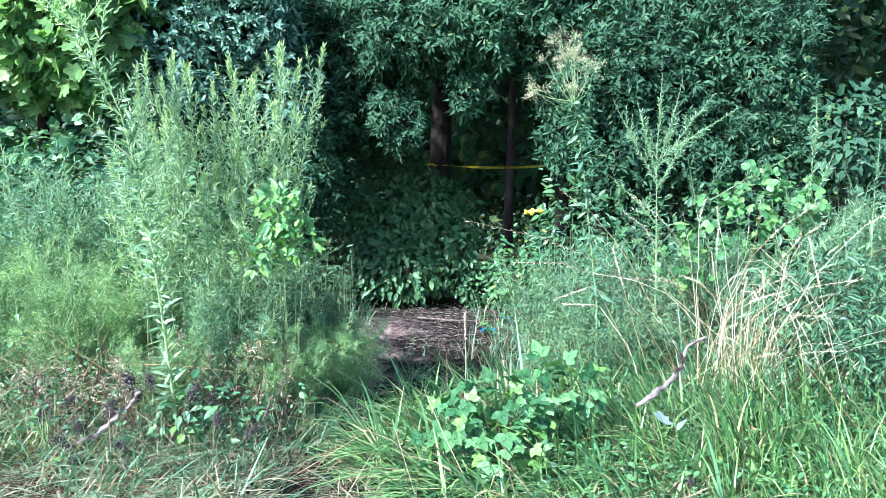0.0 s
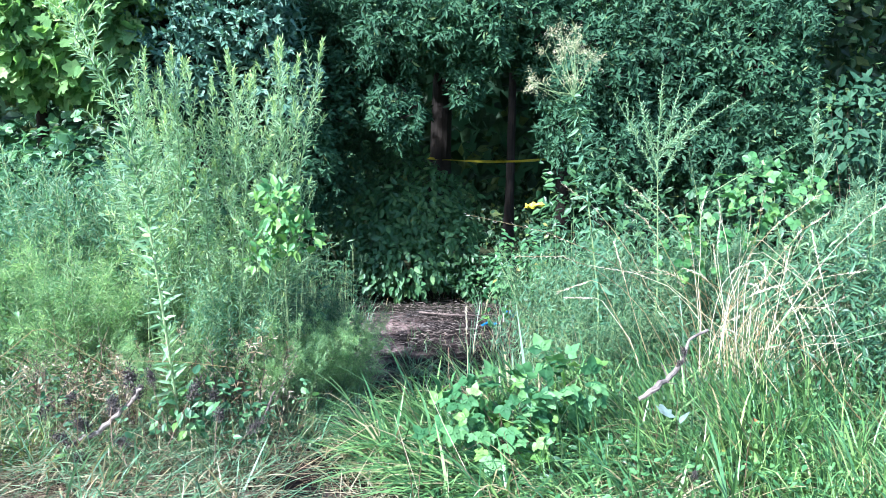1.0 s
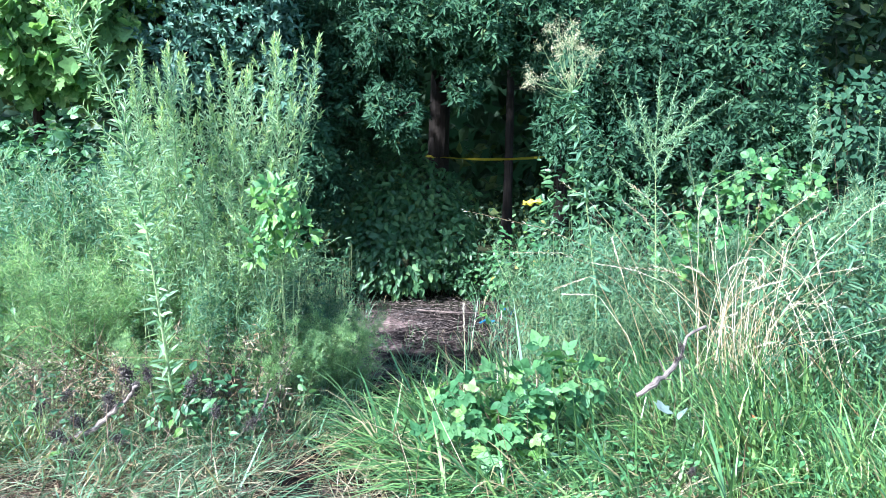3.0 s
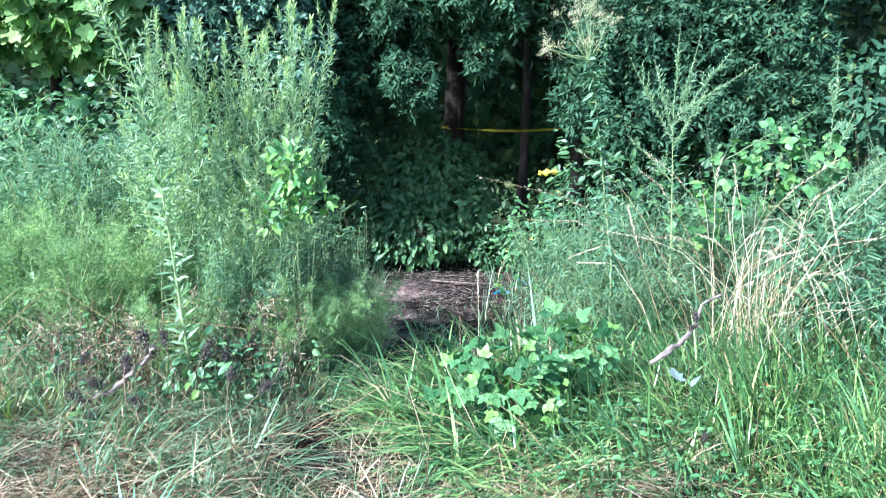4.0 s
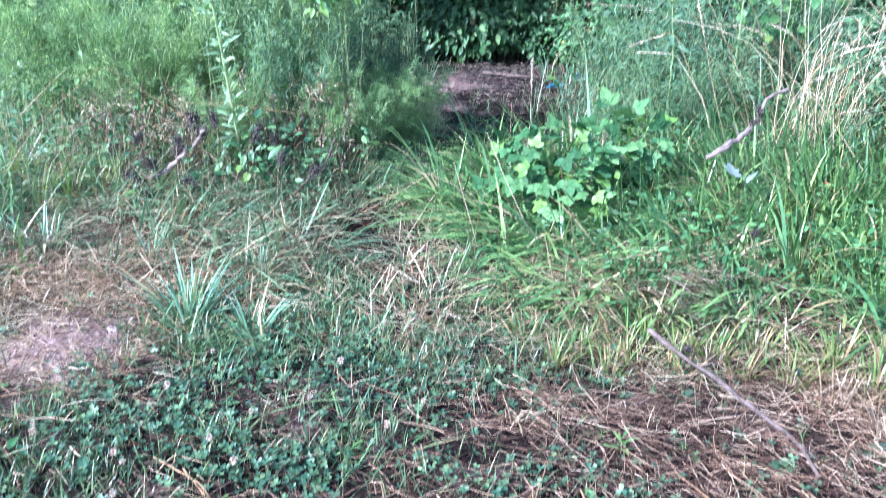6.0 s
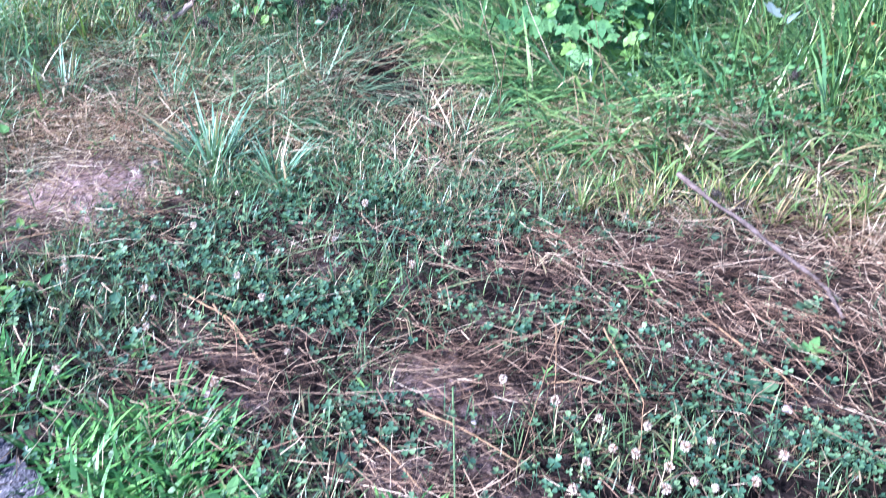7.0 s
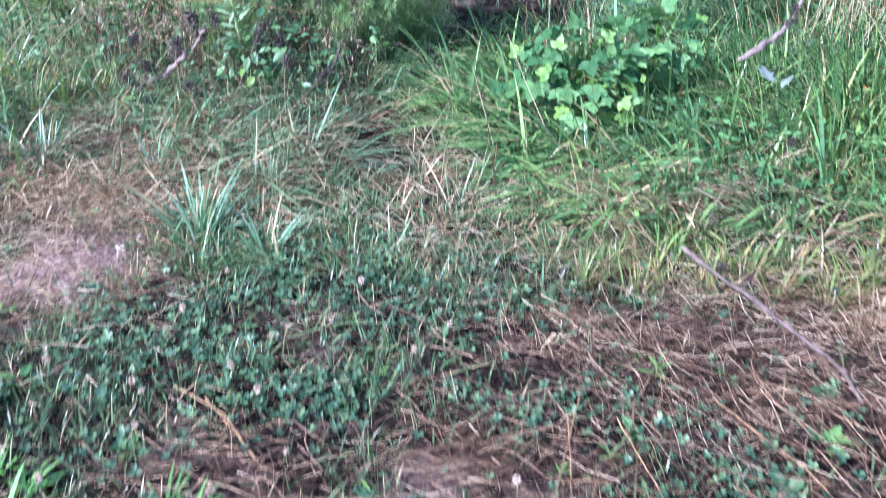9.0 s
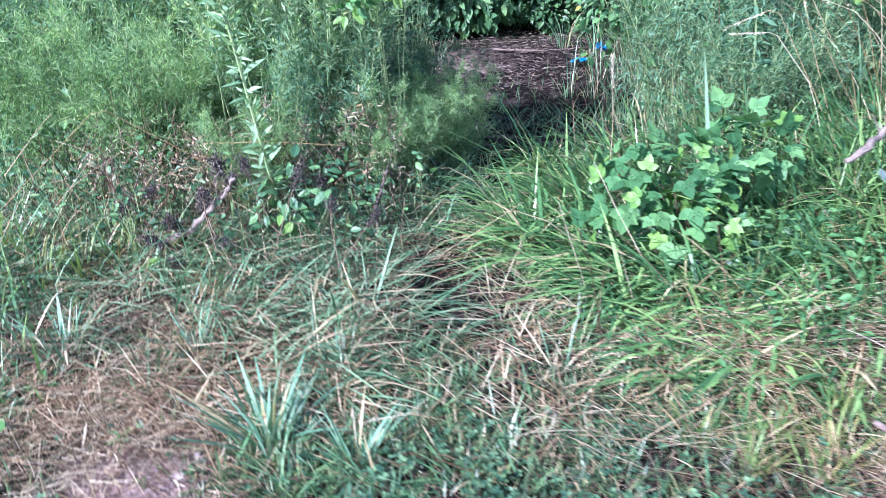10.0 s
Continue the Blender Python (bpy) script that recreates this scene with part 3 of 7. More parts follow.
# ---- the woods behind ----
def build_tree(place, label, lean, girth, tall, blobs, shape, leaf, size, whorls, per, material, limbs=True, shade_leaves=0, front=-0.1):
    """A tree: tapered trunk, limbs out to each mass of the crown, and sprays of leaves that hang in uneven clumps."""
    tree = thing("tree", place, label, "tree", "trees at the edge of the woods")
    origin = np.array(place)
    top = np.array((lean[0], lean[1], tall))
    trunk = Batch()
    k = 9
    u = np.linspace(0, 1, k)[:, None]
    line = u * top + np.sin(u * 5 + place[0]) * np.array((0.06, 0.05, 0)) * u
    r = girth * (1 - 0.62 * u[:, 0]) * (1 + 0.5 * np.exp(-u[:, 0] * 22))
    trunk.tubes(line[None], r[None], 12)
    part("trunk", trunk, BARK, tree, "dark furrowed bark trunk")
    twiggy, crown = Batch(), Batch()
    for cx, cy, cz, rx, ry, rz, share in blobs:
        c, rad = np.array((cx, cy, cz)) - origin, np.array((rx, ry, rz))
        if limbs:
            s = line[min(k - 1, int(2 + (k - 3) * min(1, max(0, c[2] * 0.75 / tall))))]
            mid = (s + c) / 2 + (0, 0, 0.25)
            part("limb", Batch().tubes(np.stack([s, mid, c])[None], np.array([[0.3, 0.2, 0.08]]) * girth, 6), BARK, tree)
        n = int(whorls * share)
        d, q = ball_points(n, 0.55)
        dent = 0.6 + 0.75 * value_noise(d[:, 0] * 2 + cx, d[:, 2] * 2 + d[:, 1], 0.42, 2)
        at = c + q * rad * dent[:, None]
        tw = rng.choice(n, max(4, n // 14), replace=False)
        ends = at[tw]
        inner = c + (ends - c) * 0.25
        twiggy.tubes(np.stack([inner, (inner + ends) / 2 + rng.normal(0, 0.05, ends.shape), ends], 1), np.array([[0.012, 0.008, 0.003]]), 4)
        way = unit(d * 0.7 + np.array((0, -0.25, -0.25)) + rng.normal(0, 0.45, d.shape))
        side = unit(np.cross(way, (0.2, 0.1, 1.0)))
        other = np.cross(way, side)
        spin = rng.uniform(0, 6.283, n)
        for j in range(per):
            phi, open_by = (spin + j * 2.4)[:, None], rng.uniform(0.45, 1.25, (n, 1))
            dd = unit(way * np.cos(open_by) + (side * np.cos(phi) + other * np.sin(phi)) * np.sin(open_by) + rng.normal(0, 0.12, d.shape))
            up = unit(way * 0.9 + np.array((0.5 * front, front, 0.6)) + rng.normal(0, 0.3, d.shape))
            s = size * rng.uniform(0.65, 1.2, n)
            crown.place(shape, basis(dd, up, np.stack([s * leaf, s, s * leaf], -1)), at + way * rng.uniform(-0.06, 0.06, (n, 1)))
    # unseen large leaves round the treetop, added only to shade what is below
    n = int(shade_leaves)
    if n:
        d, q = ball_points(n, 0.2)
        at = np.array((lean[0], lean[1] - 0.2, tall)) + q * (2.3, 2.0, 2.0)
        crown.place(FAR_LEAF, basis(unit(rng.normal(size=(n, 3))), unit(rng.normal(0, 0.4, (n, 3)) + (0, 0, 1)), rng.uniform(0.2, 0.42, n)), at)
    part("twig_growth", twiggy, BARK, tree)
    part("crown", crown, material, tree)
    return tree


build_tree((-2.3, 10.7, 0), "narrow-leaved oak with low hanging dark green branches", (0.2, -0.6), 0.15, 6.5,
           [(-2.35, 8.9, 2.7, 0.75, 0.8, 1.0, 1.0), (-1.55, 8.9, 2.2, 0.75, 0.7, 0.95, 0.9), (-0.85, 9.3, 2.75, 0.6, 0.7, 0.55, 0.8), (-0.75, 9.9, 2.1, 0.5, 0.5, 0.5, 0.5),
            (-1.35, 9.2, 1.5, 0.45, 0.5, 0.5, 0.5), (-1.8, 9.0, 3.5, 1.3, 0.9, 0.6, 0.85), (-2.2, 9.9, 4.3, 1.9, 1.6, 0.9, 0.2), (-0.45, 8.6, 2.12, 0.3, 0.35, 0.3, 0.2)],
           OAK, 1.25, 0.092, 1350, 8, GREEN_OAK, shade_leaves=2000)
build_tree((0.0, 11.4, 0), "oak with thick dark trunk and overhanging narrow leaves", (0.15, -0.4), 0.17, 7.0,
           [(-0.35, 8.7, 3.05, 0.75, 0.7, 0.5, 1.1), (0.35, 8.6, 3.1, 0.75, 0.65, 0.5, 1.1), (1.0, 8.8, 3.05, 0.55, 0.6, 0.5, 0.8), (0.28, 8.5, 2.42, 0.16, 0.2, 0.24, 0.1),
            (0.3, 9.3, 3.7, 1.7, 1.0, 0.7, 1.25), (0.3, 10.6, 4.6, 2.2, 1.8, 0.9, 0.15)],
           OAK, 1.25, 0.092, 1350, 8, GREEN_OAK, shade_leaves=2000)
build_tree((2.7, 10.9, 0), "oak with broad dark narrow-leaved crown reaching low", (-0.2, -0.5), 0.16, 6.5,
           [(1.55, 8.6, 2.45, 0.6, 0.65, 0.75, 1.0), (2.3, 8.7, 2.6, 0.75, 0.7, 0.9, 1.2), (3.1, 8.7, 2.65, 0.7, 0.7, 0.85, 1.1), (3.6, 8.9, 2.7, 0.45, 0.6, 0.75, 0.6),
            (2.4, 9.1, 3.6, 1.6, 0.9, 0.65, 0.9), (2.8, 10.2, 4.4, 2.0, 1.7, 0.9, 0.35), (1.25, 8.4, 1.95, 0.3, 0.4, 0.35, 0.15), (1.8, 8.4, 1.7, 0.5, 0.5, 0.4, 0.4), (2.7, 8.5, 1.8, 0.6, 0.5, 0.45, 0.5), (3.4, 8.5, 1.9, 0.5, 0.5, 0.4, 0.4)],
           OAK, 1.25, 0.092, 1350, 8, GREEN_OAK, shade_leaves=2000)
build_tree((-2.7, 9.4, 0), "young tree with dull blue-green oval leaves", (0.3, -0.6), 0.06, 4.2,
           [(-2.5, 8.2, 2.75, 0.5, 0.45, 0.65, 1.0), (-1.85, 8.2, 3.0, 0.55, 0.45, 0.45, 0.9), (-2.2, 8.3, 3.5, 0.9, 0.6, 0.4, 0.9), (-1.5, 8.2, 2.4, 0.35, 0.35, 0.4, 0.2)],
           SIMPLE, 0.8, 0.085, 640, 6, GREEN_BLUE, front=-0.3)
build_tree((-4.3, 9.2, 0), "young tree with broad lobed light green leaves", (0.3, -0.5), 0.08, 4.6,
           [(-3.9, 8.0, 2.75, 0.85, 0.6, 0.5, 1.0), (-3.1, 8.0, 2.95, 0.45, 0.5, 0.45, 0.5), (-3.6, 8.2, 3.4, 1.1, 0.7, 0.4, 0.9), (-4.6, 8.4, 3.0, 0.7, 0.7, 0.7, 0.6), (-3.3, 7.9, 2.45, 0.3, 0.4, 0.25, 0.2)],
           LOBED, 1.0, 0.135, 820, 4, GREEN_TULIP, front=-0.7)
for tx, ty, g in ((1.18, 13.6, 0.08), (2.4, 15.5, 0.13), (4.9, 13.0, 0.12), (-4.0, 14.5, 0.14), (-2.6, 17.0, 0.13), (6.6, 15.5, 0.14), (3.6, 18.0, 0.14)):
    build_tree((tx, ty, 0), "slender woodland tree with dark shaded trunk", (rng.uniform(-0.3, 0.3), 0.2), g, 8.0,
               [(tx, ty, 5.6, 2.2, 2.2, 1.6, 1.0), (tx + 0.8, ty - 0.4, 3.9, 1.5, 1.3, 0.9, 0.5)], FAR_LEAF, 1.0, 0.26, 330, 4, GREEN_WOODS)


def build_woods():
    """Thicket and saplings deep under the trees, an unseen leaf roof added to darken them, and the green wall of
    woodland that closes the view.
    """
    w = Batch()
    n = 13000
    x, y = rng.uniform(-8, 9, n), rng.uniform(12.2, 19, n)
    top = (0.8 + 3.6 * value_noise(x, y, 1.7, 8) * np.clip((y - 11.5) / 3, 0.25, 1)) * np.where(np.abs(x - 0.7) < 1.6, 0.3, 1.0)
    y = np.where((np.abs(x - 0.7) < 1.3) & (y < 16), y + 3.5, y)
    z = top * rng.uniform(0.05, 1, n)
    d = unit(rng.normal(size=(n, 3)) + (0, -0.4, -0.2))
    s = rng.uniform(0.1, 0.2, n)
    w.place(FAR_LEAF, basis(d, unit(rng.normal(0, 0.5, (n, 3)) + (0, -0.5, 1)), s), np.stack([x, y, z], -1))
    # roof of large leaves above the view, added to keep the interior dark
    n = 7000
    x, y, z = rng.uniform(-9, 11, n), rng.uniform(13.0, 22, n), rng.uniform(5.8, 9.0, n)
    w.place(FAR_LEAF, basis(unit(rng.normal(size=(n, 3)) * (1, 1, 0.3)), unit(rng.normal(0, 0.3, (n, 3)) + (0, 0, 1)), rng.uniform(0.45, 0.75, n)), np.stack([x, y, z], -1))
    mesh_thing("woodland_thicket", w, GREEN_WOODS, "thicket of saplings under trees, unseen leaf roof added for shade", "undergrowth", kind="stuff")
    far = Batch()
    n = 16000
    a = rng.uniform(-1.25, 1.25, n)
    r = rng.uniform(21, 25, n)
    z = rng.uniform(0, 1, n) ** 1.1 * (9 + 3 * value_noise(a, a, 0.12))
    d = unit(rng.normal(size=(n, 3)))
    far.place(FAR_LEAF, basis(d, unit(rng.normal(0, 0.5, (n, 3)) + (0, -0.8, 0.7)), rng.uniform(0.35, 0.7, n)), np.stack([r * np.sin(a), r * np.cos(a), z], -1))
    a = np.linspace(-1.5, 1.5, 40)
    low = np.stack([26 * np.sin(a), 26 * np.cos(a), np.full(40, -0.2)], -1)
    high = low + np.stack([0 * a, 0 * a, 13 + 1.5 * np.sin(a * 9) + np.sin(a * 23)], -1)
    i = np.arange(39)
    far.raw(np.concatenate([low, high]), np.concatenate([np.stack([i, i + 1, i + 41], -1), np.stack([i, i + 41, i + 40], -1)]))
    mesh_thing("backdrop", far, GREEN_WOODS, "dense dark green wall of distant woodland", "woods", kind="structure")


build_woods()

# ---- shrubs under the trees ----
def build_shrub(name, place, label, category, blobs, shape, size, count, material, group="", odd=None, stems=5, face=(0, -0.6, 1.0), hang=0.3, single=False):
    """A leafy shrub or vine mass: stems that fan out from the root, leaves on all outer shoots."""
    shrub = thing(name, place, label, category, group)
    foliage = Batch()
    if single:
        meshes = [Batch().place(shape, np.eye(3)[None], np.zeros((1, 3))).mesh("leaf", [mt]) for mt in ([material] + ([odd[0]] if odd else []))]
    origin = np.array(place)
    for cx, cy, cz, rx, ry, rz, share in blobs:
        c, rad = np.array((cx, cy, cz)) - origin, np.array((rx, ry, rz))
        d, q = ball_points(stems, 0.6)
        ends = c + q * rad
        start = rng.normal(0, 0.05, (stems, 3)) * (1, 1, 0)
        shoots = []
        mid = start * 0.4 + ends * 0.6 + (0, 0, 0.12)
        for one in np.stack([start, mid, ends], 1):
            shoots.append(part("stem", Batch().tubes(one[None], np.array([[0.011, 0.007, 0.003]]) * (0.16 if name == "vine" else 0.28 if size < 0.13 else 0.5 if size < 0.21 else 1.0), 5), STEM_GREEN if name == "vine" else STEM_BROWN, shrub))
        n = int(count * share)
        d, q = ball_points(n, 0.5)
        dent = 0.75 + 0.5 * value_noise(d[:, 0] * 2 + cx, d[:, 2] * 2 + d[:, 1], 0.45, 6)
        at = c + q * rad * dent[:, None]
        at[:, 2] = np.maximum(at[:, 2], 0.03)
        way = unit(d * 0.7 + np.array((0, 0, -hang)) + rng.normal(0, 0.5, d.shape))
        up = unit(np.array(face) + d * 0.6 + rng.normal(0, 0.42, d.shape))
        slot = np.zeros(n, int)
        s = size * rng.uniform(0.55, 1.25, n)
        m = basis(way, up, s)
        if single:
            for turn, spot in zip(m, at):
                leaf = new("leaf", meshes[1 if odd and rng.uniform() < odd[1] else 0])
                near = int(np.argmin(np.linalg.norm(ends - spot, axis=1)))
                leaf.parent = shoots[near]
                leaf.matrix_basis = Matrix.Translation(spot) @ Matrix(turn.tolist()).to_4x4()
        elif odd:
            late = rng.uniform(0, 1, n) < odd[1]
            foliage.place(shape, m[late], at[late], 1)
            foliage.place(shape, m[~late], at[~late], 0)
        else:
            foliage.place(shape, m, at)
    if not single:
        part("foliage", foliage, [material] + ([odd[0]] if odd else []), shrub)
    return shrub


build_shrub("shrub", (-0.4, 11.0, 0), "dark green broadleaf shrub growing against the trunk", "shrub",
            [(-0.25, 10.0, 1.2, 0.65, 0.4, 0.5, 1.0), (-0.75, 9.9, 0.95, 0.5, 0.4, 0.55, 0.9), (0.1, 9.9, 0.75, 0.45, 0.4, 0.5, 0.7), (-0.45, 9.7, 0.5, 0.65, 0.35, 0.42, 0.9)],
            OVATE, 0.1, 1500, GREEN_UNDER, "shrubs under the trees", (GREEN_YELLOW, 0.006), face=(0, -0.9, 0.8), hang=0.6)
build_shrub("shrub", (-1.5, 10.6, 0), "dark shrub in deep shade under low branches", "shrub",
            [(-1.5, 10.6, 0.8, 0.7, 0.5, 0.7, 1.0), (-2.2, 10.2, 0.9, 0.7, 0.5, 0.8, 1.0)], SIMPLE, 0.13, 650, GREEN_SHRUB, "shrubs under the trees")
build_shrub("shrub", (0.55, 9.9, 0), "low leafy shrub beside the bare clearing", "shrub",
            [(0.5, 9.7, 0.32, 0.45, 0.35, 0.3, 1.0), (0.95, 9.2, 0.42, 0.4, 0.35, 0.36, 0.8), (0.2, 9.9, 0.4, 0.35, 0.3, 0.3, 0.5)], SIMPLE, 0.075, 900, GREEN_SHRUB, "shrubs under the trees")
build_shrub("shrub", (-3.0, 7.9, 0), "dark bramble thicket with broad leaflets", "shrub",
            [(-3.6, 7.8, 1.35, 0.9, 0.5, 0.7, 1.0), (-2.7, 7.9, 1.1, 0.6, 0.5, 0.6, 0.7), (-4.4, 7.9, 1.4, 0.7, 0.5, 0.8, 0.7)], BRAMBLE, 0.18, 520, GREEN_BRAMBLE, "shrubs under the trees")
build_shrub("shrub", (2.2, 8.1, 0), "shaded broadleaf undergrowth below oak branches", "shrub",
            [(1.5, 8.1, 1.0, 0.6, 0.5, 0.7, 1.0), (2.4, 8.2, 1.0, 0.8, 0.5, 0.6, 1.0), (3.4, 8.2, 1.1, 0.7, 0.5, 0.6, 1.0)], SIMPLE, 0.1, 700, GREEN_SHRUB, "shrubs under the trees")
build_shrub("shrub", (4.0, 7.9, 0), "broad green leaves at the dark wood's edge", "shrub",
            [(3.95, 7.8, 2.0, 0.5, 0.4, 0.45, 1.0), (4.5, 8.0, 1.7, 0.6, 0.5, 0.7, 1.0)], SIMPLE, 0.11, 420, GREEN_OAK, "shrubs under the trees")
build_shrub("shrub", (5.6, 11.5, 0), "sunlit yellow-green leaves deep behind the oaks", "shrub",
            [(5.4, 11.5, 2.8, 1.0, 0.8, 1.4, 1.0)], LOBED, 0.09, 200, GREEN_TULIP, "shrubs under the trees")

# ---- tall weeds ----
def spire_stems(points, radius):
    """A stem through the given points, smoothed."""
    p = np.array(points, float)
    k = 12
    s = np.linspace(0, len(p) - 1.001, k)
    i = s.astype(int)
    f = (s - i)[:, None]
    f = f * f * (3 - 2 * f) * 0.35 + f * 0.65
    return p[i] * (1 - f) + p[np.minimum(i + 1, len(p) - 1)] * f, np.linspace(radius, radius * 0.25, k)


def build_horseweed():
    """The tall, pale weed that leans over the path's edge, with lance leaves and short side shoots near its top."""
    base = (-1.42, 4.45, float(height(-1.42, 4.45)))
    weed = thing("tall_weed", base, "tall leaning pale green weed with narrow drooping leaves", "weed")
    line, r = spire_stems([(0, 0, 0), (-0.05, 0, 0.42), (-0.14, 0.02, 1.12), (-0.2, 0.04, 1.46), (-0.32, 0.05, 1.92), (-0.48, 0.05, 2.25), (-0.68, 0.05, 2.55)], 0.009)
    stem = part("stem", Batch().tubes(line[None], r[None], 6), STEM_GREEN, weed)
    leaves = Batch()
    sprout(leaves, LANCE, line[None], 230, 0.1, 1.15, 0.1, 1.0, 0, 0.35, 0.65, 0.2, width=1.0)
    sprout(leaves, LANCE, line[None], 100, 0.115, 1.25, 0.12, 0.6, 0, 0.1, 0.5, 0.2, width=1.1)
    n = 26
    at, t = along(line[None], np.linspace(0.34, 0.95, n)[None])
    phi = np.arange(n) * 2.4
    ways = t[0] * 0.7 + np.stack([np.cos(phi), np.sin(phi) * 0.5, np.zeros(n)], -1) * 0.8
    shoots = curve_points(at[0], ways, rng.uniform(0.1, 0.36, n), -0.15, 0.03)
    part("twig_growth", Batch().tubes(shoots, np.linspace(0.004, 0.0015, 6)[None], 4), STEM_GREEN, stem)
    sprout(leaves, LANCE, shoots, 26, 0.065, 0.8, 0.05, 1.0, 0, 0.2)
    part("foliage", leaves, GREEN_WEED, stem)


def goldenrod(tall, lean):
    weed = thing("goldenrod", (0, 0, 0), "upright feathery goldenrod with yellow-green tips", "weed", "goldenrod stand")
    line, r = spire_stems([(0, 0, 0), (lean * 0.2, 0, tall * 0.35), (lean * 0.5, 0.02, tall * 0.7), (lean, 0.03, tall)], 0.006)
    stem = part("stem", Batch().tubes(line[None], r[None], 5), STEM_GREEN, weed)
    leaves = Batch()
    sprout(leaves, NARROW, line[None], 44, 0.075, 1.05, 0.3, 0.72, 0, 0.1, 0.5, 0.1, width=1.0)
    sprout(leaves, NARROW, line[None], 100, 0.066, 0.95, 0.7, 0.97, 0, 0.35, 0.45, 0.1, width=1.15)
    sprout(leaves, NARROW, line[None], 40, 0.042, 0.55, 0.93, 1.0, 1, 0.2, 0.35, 0.1, width=1.7)
    n = 13
    at, t = along(line[None], np.linspace(0.3, 0.86, n)[None])
    phi = np.arange(n) * 2.4
    shoots = curve_points(at[0], t[0] * 0.9 + np.stack([np.cos(phi), np.sin(phi), np.zeros(n)], -1) * 0.75, rng.uniform(0.1, 0.32, n), -0.25, 0.03)
    part("twig_growth", Batch().tubes(shoots, np.linspace(0.0026, 0.0011, 6)[None], 4), STEM_GREEN, weed)
    sprout(leaves, NARROW, shoots, 24, 0.052, 1.0, 0.08, 0.9, 0, 0.25, 0.4, 0.1, width=1.1)
    sprout(leaves, NARROW, shoots, 14, 0.036, 0.6, 0.8, 1.0, 1, 0.2, 0.3, 0.1, width=1.5)
    part("foliage", leaves, [GREEN_WEED, GREEN_TIP], stem)
    return weed


build_horseweed()
stands = [goldenrod(1.95, 0.0), goldenrod(1.8, 0.12), goldenrod(1.6, -0.1)]
def copy_true(ob, m):
    """A copy whose size is that of m alone."""
    k = ob.scale
    return copy_thing(ob, m @ Matrix.Diagonal((1 / k.x, 1 / k.y, 1 / k.z, 1)))


for i in range(32):
    x = -1.76 + 0.72 * ((i * 0.618) % 1.0)
    y = 4.95 + 0.6 * ((i * 0.414) % 1.0)
    crest = 2.16 + 0.22 * math.exp(-((x + 1.16) / 0.16) ** 2) + 0.14 * math.exp(-((x + 1.62) / 0.14) ** 2)
    crest *= 1.0 - 0.4 * ((i * 0.755) % 1.0) ** 1.6
    tall = (1.95, 1.8, 1.6)[i % 3]
    m = pose(x, y, float(height(x, y)), rng.uniform(-6, 6), rng.uniform(-5, 5) + (x + 1.4) * 10, 0) @ pose(0, 0, 0, 0, 0, rng.uniform(0, 360)) @ Matrix.Diagonal((1, 1, crest / tall, 1))
    if i < 3:
        stands[i].matrix_basis = m
    else:
        copy_true(stands[i % 3], m)


def feather_plant(name, label, tall, spread, stems, branches, needles, size, material, group, shape=NEEDLE, stem_material=STEM_GREEN):
    """A bushy weed of many thin stems with thread-fine or tiny leaves."""
    weed = thing(name, (0, 0, 0), label, "weed", group)
    phi = rng.uniform(0, 6.283, stems)
    out = rng.uniform(0.1, 1, stems) ** 0.6 * spread
    ways = np.stack([np.cos(phi) * out, np.sin(phi) * out, np.full(stems, tall)], -1)
    lengths = np.linalg.norm(ways, axis=1) * rng.uniform(0.75, 1.05, stems)
    main = curve_points(rng.normal(0, 0.06, (stems, 3)) * (1, 1, 0), ways, lengths, 0.12, 0.015, 8)
    for one in main:
        part("stem", Batch().tubes(one[None], np.linspace(0.005, 0.0012, 8)[None], 4), stem_material, weed)
    u = rng.uniform(0.22, 0.97, (stems, branches))
    at, t = along(main, u)
    at, t = at.reshape(-1, 3), t.reshape(-1, 3)
    n = len(at)
    ways = t * 0.55 + rng.normal(0, 0.85, (n, 3)) + (0, 0, 0.2)
    sub = curve_points(at, ways, rng.uniform(0.35, 1.0, n) * (1.15 - u.reshape(-1)) * tall * 0.32 + 0.05, -0.05, 0.03, 3)
    part("twig_growth", Batch().tubes(sub, np.linspace(0.0018, 0.0008, 3)[None], 3), stem_material, weed)
    leaves = Batch()
    sprout(leaves, shape, sub, needles, size, 0.95, 0.1, 1.0, 0, 0.3, 0.5, 0.2, width=1.25 if shape is NEEDLE else 1.2)
    sprout(leaves, shape, main, needles * 3, size, 0.8, 0.08, 1.0, 0, 0.3, 0.5, 0.2, width=1.25 if shape is NEEDLE else 1.2)
    part("foliage", leaves, material, weed)
    return weed


def set_out(makers, spots):
    """The first plants take the first spots, copies the others: x, y, size, turn."""
    for i, (x, y, s, turn) in enumerate(spots):
        m = pose(x, y, float(height(x, y)), 0, 0, turn) @ Matrix.Diagonal((s, s, s, 1))
        if i < len(makers):
            makers[i].matrix_basis = m
        else:
            copy_true(makers[i % len(makers)], m)


